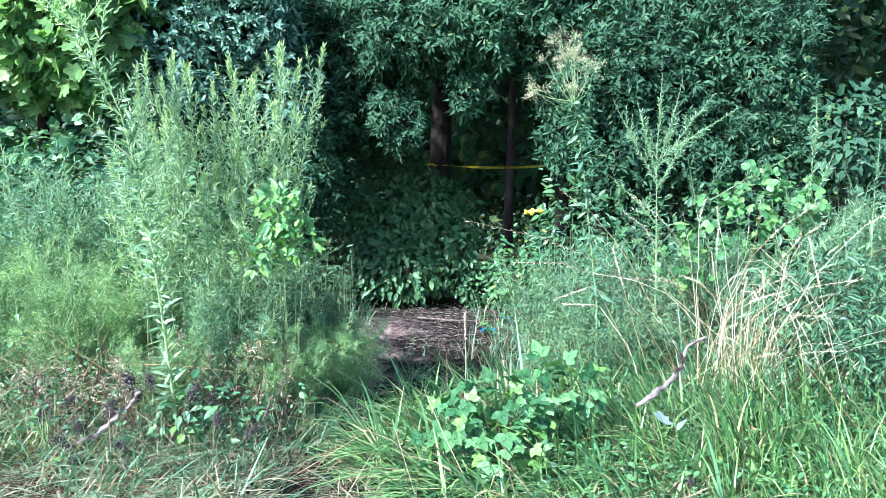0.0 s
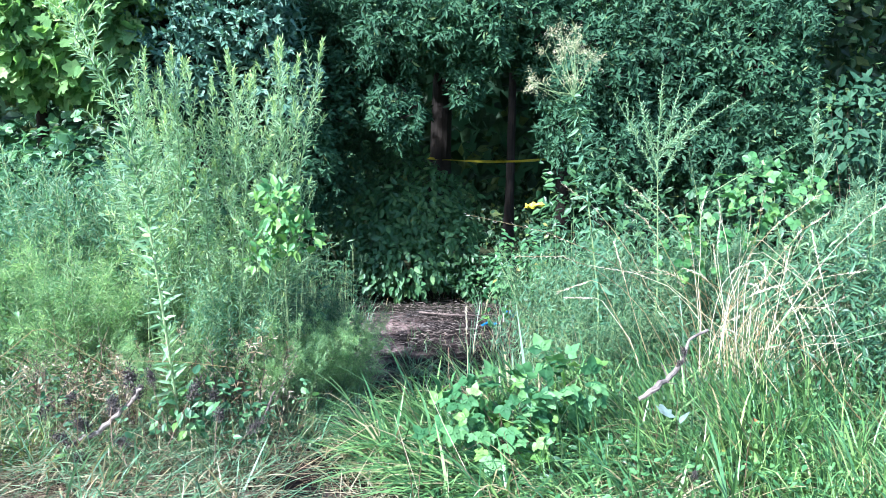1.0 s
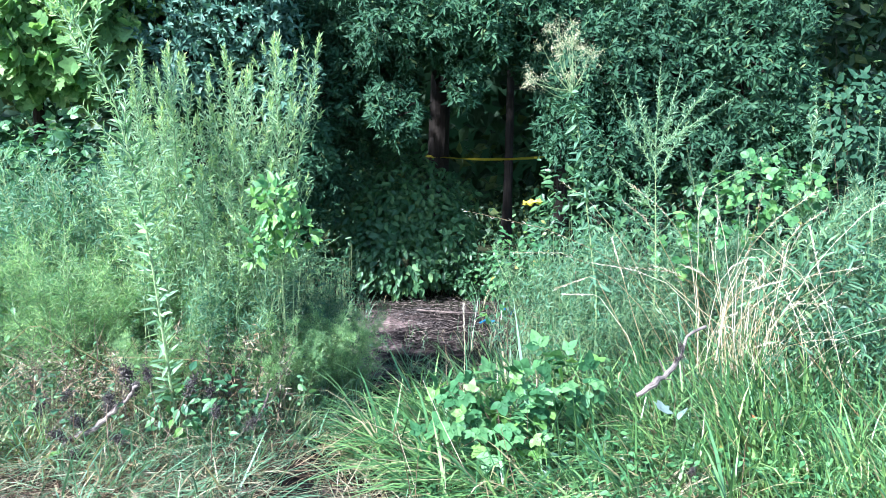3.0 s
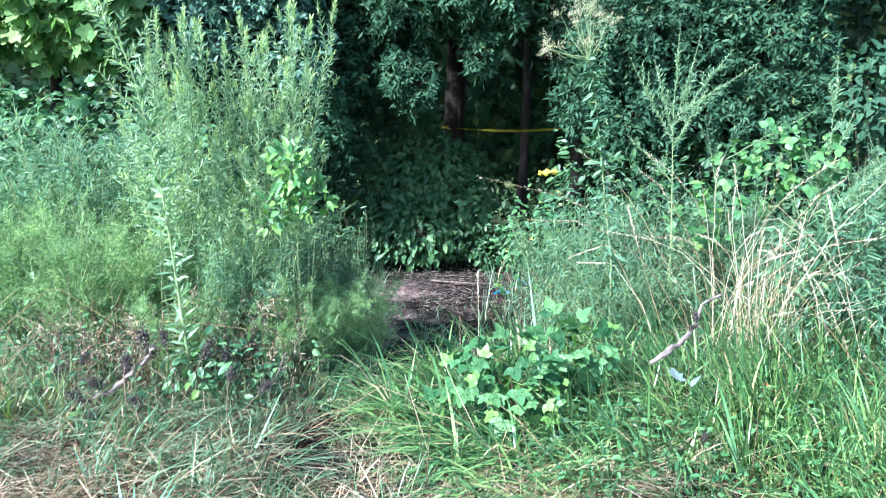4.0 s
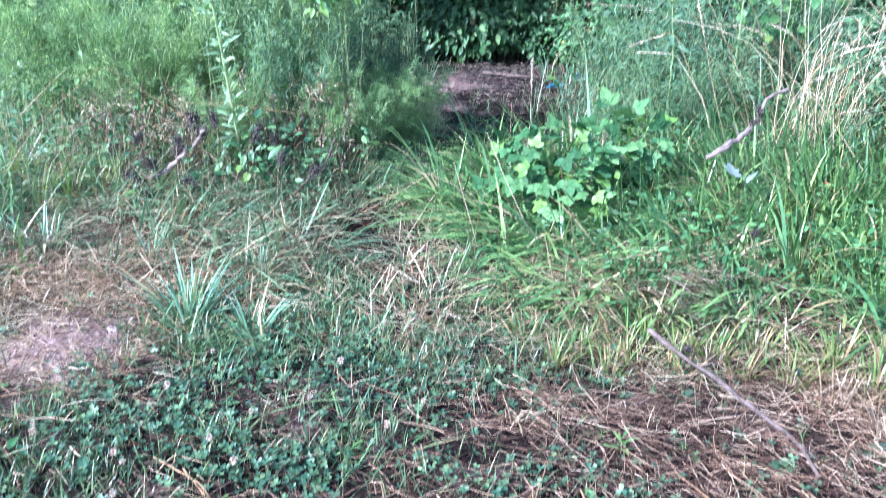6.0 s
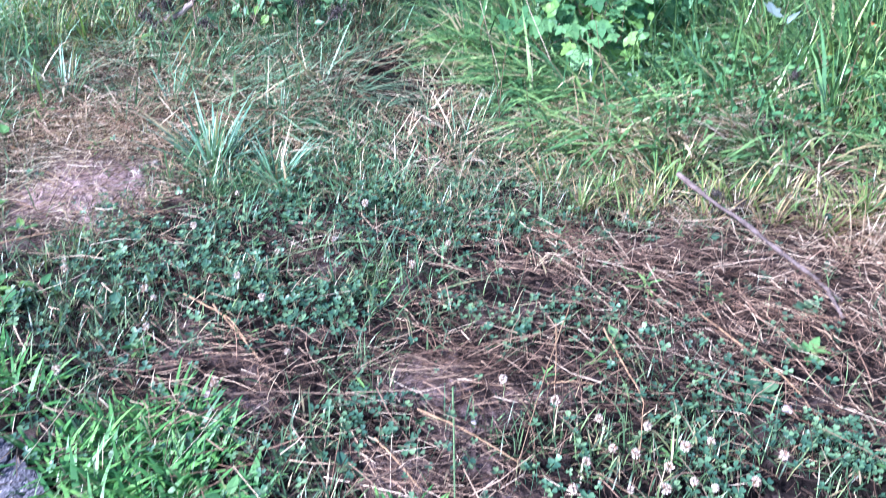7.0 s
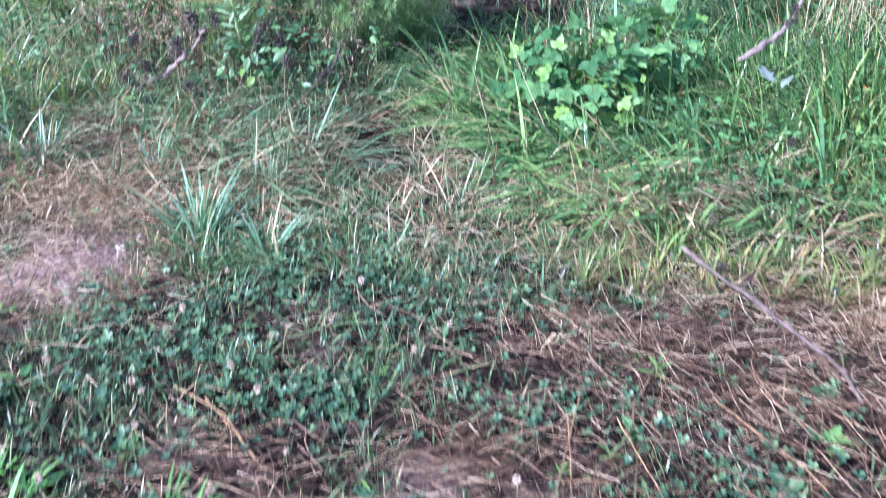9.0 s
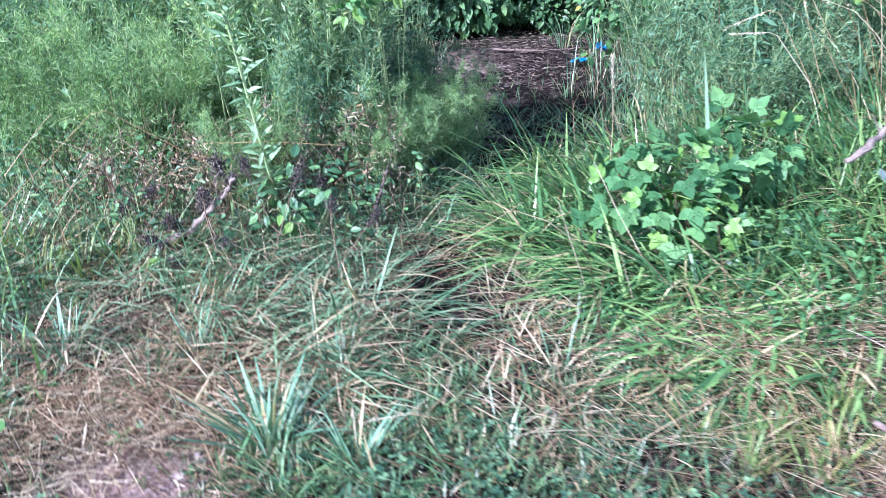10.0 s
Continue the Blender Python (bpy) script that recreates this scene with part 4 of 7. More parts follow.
set_out([feather_plant("dogfennel", "bushy thread-leaved weed, soft yellowish green", 1.15, 0.65, 24, 24, 17, 0.052, GREEN_FEATHER, "feathery weeds"),
         feather_plant("dogfennel", "bushy thread-leaved weed, soft yellowish green", 1.05, 0.6, 22, 24, 17, 0.052, GREEN_FEATHER, "feathery weeds")],
        [(-2.25, 5.05, 1.05, 0), (-0.84, 5.08, 0.72, 40), (-2.75, 5.2, 1.05, 90), (-1.95, 5.3, 0.95, 200), (-3.05, 5.6, 1.1, 70), (-1.5, 5.7, 0.95, 160), (-0.64, 5.38, 0.62, 250), (-1.1, 4.85, 0.6, 310), (-1.62, 4.72, 0.6, 15)])
set_out([feather_plant("mugwort", "grey-green bushy weed with small narrow leaves", 1.35, 0.45, 16, 13, 9, 0.062, GREEN_GREY, "grey-green weeds", NARROW),
         feather_plant("mugwort", "grey-green bushy weed with small narrow leaves", 1.25, 0.5, 16, 13, 9, 0.062, GREEN_GREY, "grey-green weeds", NARROW)],
        [(-2.7, 6.2, 1.4, 0), (1.2, 6.0, 1.0, 30), (-1.75, 5.4, 0.95, 33), (-1.3, 5.5, 1.0, 144), (-1.55, 4.95, 0.8, 305), (-1.2, 4.9, 0.75, 12), (-3.4, 6.4, 1.45, 60), (-3.2, 5.9, 1.25, 120), (-2.3, 6.3, 1.35, 240), (1.6, 6.2, 1.0, 90), (2.0, 6.1, 1.0, 10), (2.5, 6.2, 1.05, 260), (3.0, 6.4, 1.2, 320), (3.5, 6.6, 1.3, 20), (3.9, 6.7, 1.3, 50), (4.6, 6.2, 1.2, 10), (5.4, 6.6, 1.3, 140), (6.3, 6.2, 1.1, 220), (-4.3, 6.3, 1.25, 310), (-5.1, 6.6, 1.2, 45), (-6.0, 6.3, 1.1, 170), (4.0, 5.6, 0.9, 80), (-4.0, 5.6, 0.95, 260), (-2.95, 5.7, 1.3, 15), (-2.45, 5.7, 1.3, 190), (-2.1, 5.75, 1.3, 285), (1.85, 5.75, 0.95, 100), (2.15, 5.5, 0.8, 250)])
# bushy weeds in a darker green: the shade on them is put into the colour
set_out([feather_plant("aster", "dense weed with small narrow leaves, dark green to suit shade", 1.2, 0.5, 16, 14, 9, 0.055, GREEN_BUSH, "dark leafy weeds", NARROW),
         feather_plant("aster", "dense weed with small narrow leaves, dark green to suit shade", 1.1, 0.55, 18, 14, 9, 0.055, GREEN_BUSH, "dark leafy weeds", NARROW)],
        [(0.8, 5.95, 0.85, 0), (-0.86, 5.8, 0.7, 40), (0.75, 6.6, 0.9, 80), (1.1, 5.4, 0.8, 150), (1.45, 5.6, 0.9, 210), (0.95, 5.2, 0.75, 330), (1.25, 5.2, 0.7, 170), (-0.74, 5.95, 0.68, 280), (-0.95, 6.3, 0.85, 10), (-1.12, 5.4, 0.8, 120), (0.9, 7.2, 0.8, 200)])


def build_wand_bush(place, label, arms, leaf_size, material):
    """A stiff weed whose long straight wands fork upwards, set with tiny leaves: arms are (way, length)."""
    weed = thing("bush_clover", place, label, "weed", "wand-like weeds")
    tall = arms[0][2]
    line, r = spire_stems([(0, 0, 0), (0.02, 0, tall * 0.5), (0.0, 0, tall)], 0.008)
    ways = np.array([a[0] for a in arms], float)
    start = np.array([(0, 0, a[2]) for a in arms], float)
    wands = curve_points(start, ways, np.array([a[1] for a in arms]), 0.02, 0.012, 7)
    at, t = along(wands, rng.uniform(0.05, 0.7, (len(arms), 7)))
    twigs = curve_points(at.reshape(-1, 3), t.reshape(-1, 3) + rng.normal(0, 0.4, (len(arms) * 7, 3)), rng.uniform(0.05, 0.15, len(arms) * 7), 0, 0.02, 4)
    part("stem", Batch().tubes(line[None], r[None], 5), STEM_GREEN, weed)
    for one in wands:
        part("wand", Batch().tubes(one[None], np.linspace(0.004, 0.0012, 7)[None], 4), STEM_GREEN, weed)
    part("twig_growth", Batch().tubes(twigs, np.linspace(0.0018, 0.001, 4)[None], 3), STEM_GREEN, weed)
    leaves = Batch()
    sprout(leaves, NARROW, line[None], 90, leaf_size * 1.5, 1.0, 0.25, 1.0, 0, 0.2, width=1.6)
    sprout(leaves, NARROW, wands, 80, leaf_size, 0.7, 0.05, 1.0, 0, 0.5, width=1.8)
    sprout(leaves, NARROW, twigs, 16, leaf_size * 1.1, 0.7, 0.1, 1.0, 0, 0.3, width=1.6)
    part("foliage", leaves, material, weed)


build_wand_bush((1.4, 5.4, 0.1), "stiff forked weed with straight leafy wands", [((0.03, 0, 1), 0.66, 1.5), ((-0.45, 0, 0.85), 0.62, 1.45), ((0.25, 0.1, 0.9), 0.6, 1.55), ((0.55, 0, 0.75), 0.62, 1.55), ((0.85, -0.1, 0.6), 0.62, 1.6), ((-0.2, 0.2, 1), 0.5, 1.5), ((0.4, -0.2, 0.9), 0.45, 1.4), ((-0.7, 0.1, 0.7), 0.45, 1.2)], 0.034, GREEN_WEED)
build_wand_bush((1.75, 5.6, 0.1), "low arching wand weed above dry grass", [((0.9, 0, 0.55), 0.75, 1.3), ((0.4, 0, 0.9), 0.4, 1.25), ((-0.2, 0, 1), 0.45, 1.2), ((0.7, 0.2, 0.6), 0.6, 1.15)], 0.028, GREEN_GREY)
build_wand_bush((2.5, 5.6, 0.1), "slender upright leafy weed stalk", [((0.02, 0, 1), 0.85, 1.2), ((0.3, 0, 0.9), 0.5, 1.2), ((-0.4, 0, 0.8), 0.45, 1.1), ((0.6, 0, 0.6), 0.55, 0.95)], 0.045, GREEN_WEED)
build_wand_bush((3.1, 5.9, 0.1), "slender upright leafy weed stalk", [((0.02, 0, 1), 0.7, 1.2), ((0.4, 0, 0.8), 0.6, 1.1), ((-0.4, 0, 0.8), 0.5, 1.1)], 0.04, GREEN_GREY)
build_wand_bush((-0.95, 5.0, 0.05), "thin weed stalk beside the goldenrod", [((0.35, 0, 0.9), 0.5, 0.95), ((0.8, 0, 0.55), 0.45, 0.9), ((-0.1, 0, 1), 0.4, 0.9)], 0.03, GREEN_WEED)


def build_seeding_weed():
    """The tall stalk whose head has gone to pale seed, with a second spray on one side and withered leaves below."""
    weed = thing("seeding_weed", (1.0, 5.3, 0.1), "tall weed gone to pale fluffy seed", "weed")
    line, r = spire_stems([(0, 0, 0), (0.02, 0, 0.6), (-0.08, 0, 1.4), (-0.13, 0, 1.8), (-0.18, 0, 2.0)], 0.006)
    stem = Batch().tubes(line[None], r[None], 5)
    heads = []
    for cx, cz, rx, rz, n in ((-0.24, 2.26, 0.13, 0.13, 11), (-0.12, 2.12, 0.13, 0.1, 6), (-0.36, 2.0, 0.1, 0.03, 4)):
        d, q = ball_points(n, 0.6)
        knots = np.array((cx, 0, cz)) + q * (rx, rx * 0.9, rz)
        root, t = along(line[None], rng.uniform(0.86, 0.99, (1, n)))
        root = root[0]
        mid = root * 0.5 + knots * 0.5 + (0, 0, -0.02) + rng.normal(0, 0.012, (n, 3))
        stem.tubes(np.stack([root, mid, knots], 1), np.array([[0.0026, 0.002, 0.0013]]), 4)
        tips = np.repeat(knots, 7, 0) + rng.normal(0, 0.033, (n * 7, 3)) + (0, 0, 0.015)
        stem.tubes(np.stack([np.repeat(knots, 7, 0), tips], 1), np.array([[0.0012, 0.0008]]), 3)
        heads.append(tips)
    part("stem", stem, STEM_GREEN, weed)
    ends = np.concatenate(heads)
    fluff = Batch()
    m = 16
    d = unit(rng.normal(size=(len(ends) * m, 3)))
    at = np.repeat(ends, m, 0) + rng.normal(0, 0.011, (len(ends) * m, 3))
    fluff.place(NEEDLE, basis(d, unit(rng.normal(size=d.shape)), np.tile((0.03, 0.012, 0.03), (len(d), 1))), at)
    part("seed_head", fluff, SEED_PALE, weed, "pale fluffy seed head")
    leaves = Batch()
    sprout(leaves, LANCE, line[None], 200, 0.11, 1.6, 0.2, 0.95, 0, 0.2, 0.5, width=1.3)
    part("foliage", leaves, GREEN_GREY, weed)


build_seeding_weed()

# ---- leafy vines and bushes of the two banks ----
build_shrub("vine", (-0.9, 4.95, 0.05), "broad light green vine leaves on weeds", "vine",
            [(-0.94, 4.76, 1.4, 0.11, 0.1, 0.14, 1.0), (-0.84, 4.76, 1.22, 0.13, 0.1, 0.12, 1.0), (-1.05, 4.76, 1.14, 0.12, 0.08, 0.1, 0.5)], OVATE, 0.068, 100, GREEN_BRIGHT, "broad-leaved vines", (GREEN_LIME, 0.35), 3, (0, -1.0, 0.8), 0.1, single=True)
build_shrub("vine", (2.2, 5.8, 0.1), "large bright vine leaves climbing over weeds", "vine",
            [(2.3, 5.7, 1.45, 0.42, 0.2, 0.22, 1.0), (1.9, 5.6, 1.25, 0.25, 0.2, 0.2, 0.4), (1.65, 5.5, 1.1, 0.25, 0.2, 0.25, 0.3)], KUDZU, 0.105, 80, GREEN_BRIGHT, "broad-leaved vines", None, 4, single=True)
build_shrub("bush", (2.4, 5.1, 0.1), "leafy green bush with pointed leaves", "bush",
            [(2.35, 5.1, 0.85, 0.45, 0.35, 0.4, 1.0), (2.75, 5.0, 0.75, 0.4, 0.35, 0.5, 1.0), (2.3, 4.9, 0.45, 0.4, 0.3, 0.3, 0.7), (3.1, 5.1, 0.6, 0.4, 0.4, 0.5, 0.8)], LANCE, 0.1, 520, GREEN_BUSH)
build_shrub("bramble", (0.38, 4.05, 0.05), "bramble with broad leaflets, some young yellow-green", "bramble",
            [(0.3, 4.0, 0.47, 0.26, 0.2, 0.15, 1.0), (0.62, 4.15, 0.52, 0.26, 0.2, 0.13, 0.7), (0.1, 3.95, 0.46, 0.14, 0.12, 0.14, 0.4), (0.32, 3.85, 0.36, 0.2, 0.12, 0.14, 0.5), (0.0, 3.85, 0.3, 0.1, 0.1, 0.06, 0.12)], BRAMBLE_NEAR, 0.105, 70, GREEN_LEAFLET, "", (GREEN_LIME, 0.16), 4, (0, -0.5, 1), 0.25, single=True)
build_shrub("bush", (1.0, 5.7, 0.05), "leafy weed bush with small oval leaves", "bush",
            [(0.95, 5.7, 0.85, 0.4, 0.3, 0.45, 1.0), (1.35, 5.75, 1.05, 0.35, 0.3, 0.4, 0.8), (0.75, 5.9, 0.45, 0.35, 0.3, 0.35, 0.7), (1.3, 5.4, 0.55, 0.4, 0.3, 0.35, 0.8)], NARROW, 0.062, 760, GREEN_GREY, "", None, 5)
build_shrub("vine", (-1.38, 4.3, 0.03), "small leafy vine at the tall weed's foot", "vine",
            [(-1.36, 4.3, 0.33, 0.16, 0.12, 0.2, 1.0), (-1.1, 4.25, 0.4, 0.14, 0.12, 0.12, 0.4)], OVATE, 0.065, 60, GREEN_BRAMBLE, "", (GREEN_LIME, 0.06), 4, single=True)
build_shrub("sapling", (0.62, 6.9, 0.02), "slim sapling with rounded light leaves", "sapling",
            [(0.66, 6.8, 0.78, 0.2, 0.2, 0.36, 1.0), (0.52, 7.2, 0.5, 0.2, 0.2, 0.3, 0.6)], OVATE, 0.068, 120, GREEN_LEAFLET, "", (GREEN_LIME, 0.04), 4, single=True)
build_shrub("vine", (-0.05, 9.95, 0), "light-leaved vine in front of the shaded shrub", "vine",
            [(-0.1, 9.9, 0.65, 0.24, 0.15, 0.45, 1.0), (-0.4, 9.95, 0.5, 0.25, 0.15, 0.35, 0.7)], OVATE, 0.1, 36, GREEN_UNDER, "", (GREEN_LIME, 0.08), 3, single=True)

# ---- grass and ground cover ----
def right_bank(x, y):
    """1 where the long grass of the right-hand bank grows."""
    line = 2.95 - 0.12 * (x - 0.4) + 0.25 * (value_noise(x, y, 0.5, 21) - 0.5)
    inner = -0.28 - 0.1 * (y - 3.2) + 0.25 * (value_noise(x, y, 0.4, 22) - 0.5) + 0.12 * np.maximum(y - 4.6, 0) * 2.4
    return np.clip((y - line) / 0.2, 0, 1) * np.clip((x - inner) / 0.15, 0, 1)


def left_bank(x, y):
    """1 where the long, laid grass of the left-hand side grows."""
    line = 3.35 + 0.3 * (value_noise(x, y, 0.5, 23) - 0.5)
    inner = -0.78 + 0.02 * y + 0.25 * (value_noise(x, y, 0.4, 24) - 0.5)
    return np.clip((y - line) / 0.3, 0, 1) * np.clip((inner - x) / 0.15, 0, 1)


def off_road(x, y):
    return (y > edge_of_road(x) - 0.13 + 0.08 * value_noise(x, y, 0.1)) * 1.0


def worn(x, y):
    """1 on the bare spots."""
    b = 1.3 * bell(x, y, -1.62, 2.74, 0.27, 0.36) + 1.2 * bell(x, y, -0.8, 1.72, 0.24, 0.15) + bell(x, y, -0.66, 2.27, 0.15, 0.11) + 1.2 * bell(x, y, -0.18, 1.77, 0.2, 0.2)
    b = b + bell(x, y, -0.29, 1.42, 0.13, 0.09) + bell(x, y, -0.06, 1.31, 0.14, 0.1) + 0.5 * bell(x, y, 0.25, 1.75, 0.25, 0.12)
    b = b + 1.2 * bell(x, y, -0.2, 8.6, 1.0, 1.2) + 1.2 * bell(x, y, -0.78, 3.9, 0.22, 0.45) + bell(x, y, -0.65, 6.6, 0.35, 1.1)
    return np.clip(b, 0, 1)


def trodden(x, y):
    """1 on the dark, damp line of the path from the verge to the clearing."""
    return np.clip(1.3 * bell(x, y, -0.62, 3.05, 0.18, 0.6) + 1.3 * bell(x, y, -0.8, 3.95, 0.2, 0.42), 0, 1)


def thatch(x, y):
    """1 on the mat of dead straw on the right-hand side of the verge."""
    return np.clip(bell(x, y, 0.85, 2.3, 0.65, 0.36) * 1.7 + 0.6 * bell(x, y, 0.08, 2.42, 0.3, 0.14) + 0.5 * bell(x, y, 0.4, 1.95, 0.4, 0.14), 0, 1)


def build_lawn():
    lawn = Batch()
    p = scatter(100000, -3.0, 2.3, 0.6, 4.2, lambda x, y: off_road(x, y) * (1 - worn(x, y)) * (1 - 0.93 * thatch(x, y)) * (0.12 + 0.88 * np.clip(value_noise(x, y, 0.2, 31) * 2.0 - 0.75 + 0.5 * bell(x, y, -0.4, 2.85, 0.8, 0.4), 0, 1)) * (1 - 0.7 * right_bank(x, y)) * np.clip((x + 3) / 0.8, 0, 1) * np.clip((2.3 - x) / 0.7, 0, 1))
    n = len(p)
    lawn.blades(p, rng.uniform(0, 6.283, n), rng.uniform(0.2, 1.2, n), rng.uniform(0.2, 1.2, n), rng.uniform(0.03, 0.11, n), rng.uniform(0.0012, 0.0032, n), 3)
    p = scatter(9000, -2.5, 2.5, 4.2, 10, lambda x, y: (1 - worn(x, y)) * 0.5)
    n = len(p)
    lawn.blades(p, rng.uniform(0, 6.283, n), rng.uniform(0.1, 0.9, n), rng.uniform(0.2, 1.2, n), rng.uniform(0.05, 0.18, n), rng.uniform(0.002, 0.004, n), 3)
    mesh_thing("lawn_grass", lawn, GREEN_LAWN, "short trodden grass of the verge, mixed greens", "grass", kind="stuff")


def lying_straw(n, x0, x1, y0, y1, density, lo, hi, radius, lift=0.02, lay=None):
    """Straws on the ground, at random or, with lay, mostly along the drift of that mat."""
    p = scatter(n, x0, x1, y0, y1, density)
    n = len(p)
    a = rng.uniform(0, 6.283, n)
    if lay is not None:
        a = lay + 2.2 * (value_noise(p[:, 0], p[:, 1], 0.35, 47) - 0.5) + rng.normal(0, 0.85, n)
    length = lo + (hi - lo) * rng.uniform(0, 1, n) ** 1.8
    w = np.stack([np.cos(a), np.sin(a), rng.normal(0, 0.13, n)], -1) * length[:, None] * 0.5
    lift = np.abs(w[:, 2]) + rng.uniform(0.003, lift, n)
    c = p + np.stack([np.zeros(n), np.zeros(n), lift], -1)
    mid = c + rng.normal(0, 0.06, (n, 3)) * length[:, None] * (1, 1, 0.3)
    if lo < 0.02:
        return np.stack([c - w, c + w], 1), rng.uniform(0.6, 1.3, (n, 1)) * radius * np.array([[1, 0.6]])
    return np.stack([c - w, mid, c + w], 1), rng.uniform(0.5, 1.3, (n, 1)) * radius * np.array([[1, 0.9, 0.5]])


def build_straw():
    straw = Batch()
    straw.tubes(*lying_straw(17000, -0.4, 2.6, 1.3, 3.2, lambda x, y: off_road(x, y) * thatch(x, y) * (0.35 + 0.65 * value_noise(x, y, 0.2, 43)), 0.04, 0.2, 0.0011, 0.06, -0.6), sides=3)
    straw.tubes(*lying_straw(2600, -2.6, 2.2, 0.9, 3.6, lambda x, y: off_road(x, y), 0.06, 0.22, 0.0013, 0.07), sides=3)
    straw.tubes(*lying_straw(6000, -3, 2.6, 0.5, 4.4, lambda x, y: off_road(x, y) * (0.25 + 0.6 * value_noise(x, y, 0.3, 41) * (1 - 0.8 * worn(x, y))), 0.03, 0.16, 0.0012, 0.03), sides=3)
    straw.tubes(*lying_straw(4500, -2.4, -1.0, 2.1, 3.3, lambda x, y: worn(x, y) * (0.2 + 0.8 * value_noise(x, y, 0.12, 91)), 0.03, 0.2, 0.0012, 0.05), sides=3)
    pale = Batch()
    pale.tubes(*lying_straw(3400, -2.4, -1.0, 2.1, 3.5, lambda x, y: np.clip(bell(x, y, -1.75, 2.8, 0.34, 0.4), 0, 1) * (0.15 + 0.85 * value_noise(x, y, 0.15, 92)), 0.04, 0.2, 0.0011, 0.06), sides=3)
    mesh_thing("mound_straw", pale, STRAW_PALE, "bleached straw strewn over the bare mound", "straw", kind="stuff")
    # the small bare spots, each under a thin mat of its own
    for cx, cy, rx, ry, n, lay in ((-0.8, 1.72, 0.28, 0.18, 1500, 0.4), (-0.66, 2.27, 0.17, 0.13, 800, 0.9), (-0.18, 1.77, 0.22, 0.24, 2000, -0.4), (-0.28, 1.42, 0.15, 0.12, 700, -0.8), (-0.06, 1.3, 0.16, 0.12, 600, 0.3), (0.3, 1.74, 0.3, 0.16, 700, 1.0)):
        straw.tubes(*lying_straw(n, cx - 2 * rx, cx + 2 * rx, cy - 2 * ry, cy + 2 * ry, lambda x, y: off_road(x, y) * bell(x, y, cx, cy, rx, ry), 0.04, 0.22, 0.0011, 0.035, lay), sides=3)
    # withered crown round the mound
    straw.tubes(*lying_straw(5200, -2.7, -0.9, 2.1, 3.5, lambda x, y: bell(x, y, -1.82, 3.15, 0.34, 0.14) + 0.5 * bell(x, y, -2.1, 2.75, 0.14, 0.4) + 0.5 * bell(x, y, -1.3, 2.7, 0.12, 0.3) + 0.4 * bell(x, y, -1.5, 2.35, 0.25, 0.1), 0.06, 0.2, 0.0013, 0.07), sides=3)
    straw.tubes(*lying_straw(2600, -2.6, -0.8, 3.2, 4.6, lambda x, y: 0.8 + 0 * x, 0.1, 0.4, 0.0014, 0.1), sides=3)
    litter = mesh_thing("straw_litter", straw, STRAW, "mat of dead straw and dry stems on soil", "straw", kind="stuff")
    kinds = []
    for i in range(6):
        bow = rng.normal(0, 0.07, 2)
        line = np.array([[(-0.5, 0, 0), (-0.15, bow[0], 0.02), (0.2, bow[1], 0.0), (0.5, 0, 0)]])
        kinds.append(Batch().tubes(line, np.array([[0.011, 0.01, 0.009, 0.006]]), 4).mesh("straw", [STRAW]))
    spots = scatter(1200, -0.9, 1.2, 1.35, 2.5, lambda x, y: off_road(x, y) * (0.12 + 0.6 * thatch(x, y)))[:290]
    for i, (x, y, z) in enumerate(spots):
        one = new("straw", kinds[i % 6])
        one.parent = litter
        s = rng.uniform(0.07, 0.2)
        one.matrix_basis = pose(x, y, z + rng.uniform(0.012, 0.04), 0, rng.normal(0, 8), rng.uniform(0, 360)) @ Matrix.Diagonal((s, s, s * 0.7, 1))
    crumbs = Batch()
    crumbs.tubes(*lying_straw(26000, -2.8, 2.2, 0.8, 3.9, lambda x, y: off_road(x, y) * (1 - 0.6 * worn(x, y)) * (0.55 + 0.45 * value_noise(x, y, 0.15, 44)) * (1 - 0.3 * trodden(x, y)), 0.015, 0.06, 0.0018, 0.018), sides=3)
    mulch = Batch()
    mulch.tubes(*lying_straw(8000, -1.2, 1.4, 6.8, 10.8, lambda x, y: (0.1 + 0.9 * worn(x, y)) * np.clip((x + 0.75) / 0.5, 0.12, 1), 0.025, 0.08, 0.0038, 0.03), sides=3)
    mesh_thing("twig_litter", mulch, TWIG_GREY, "grey-brown twigs and mulch covering the clearing", "litter", kind="stuff")
    mesh_thing("leaf_litter", crumbs, LITTER, "brown twigs and crumbled litter on bare soil", "litter", kind="stuff")


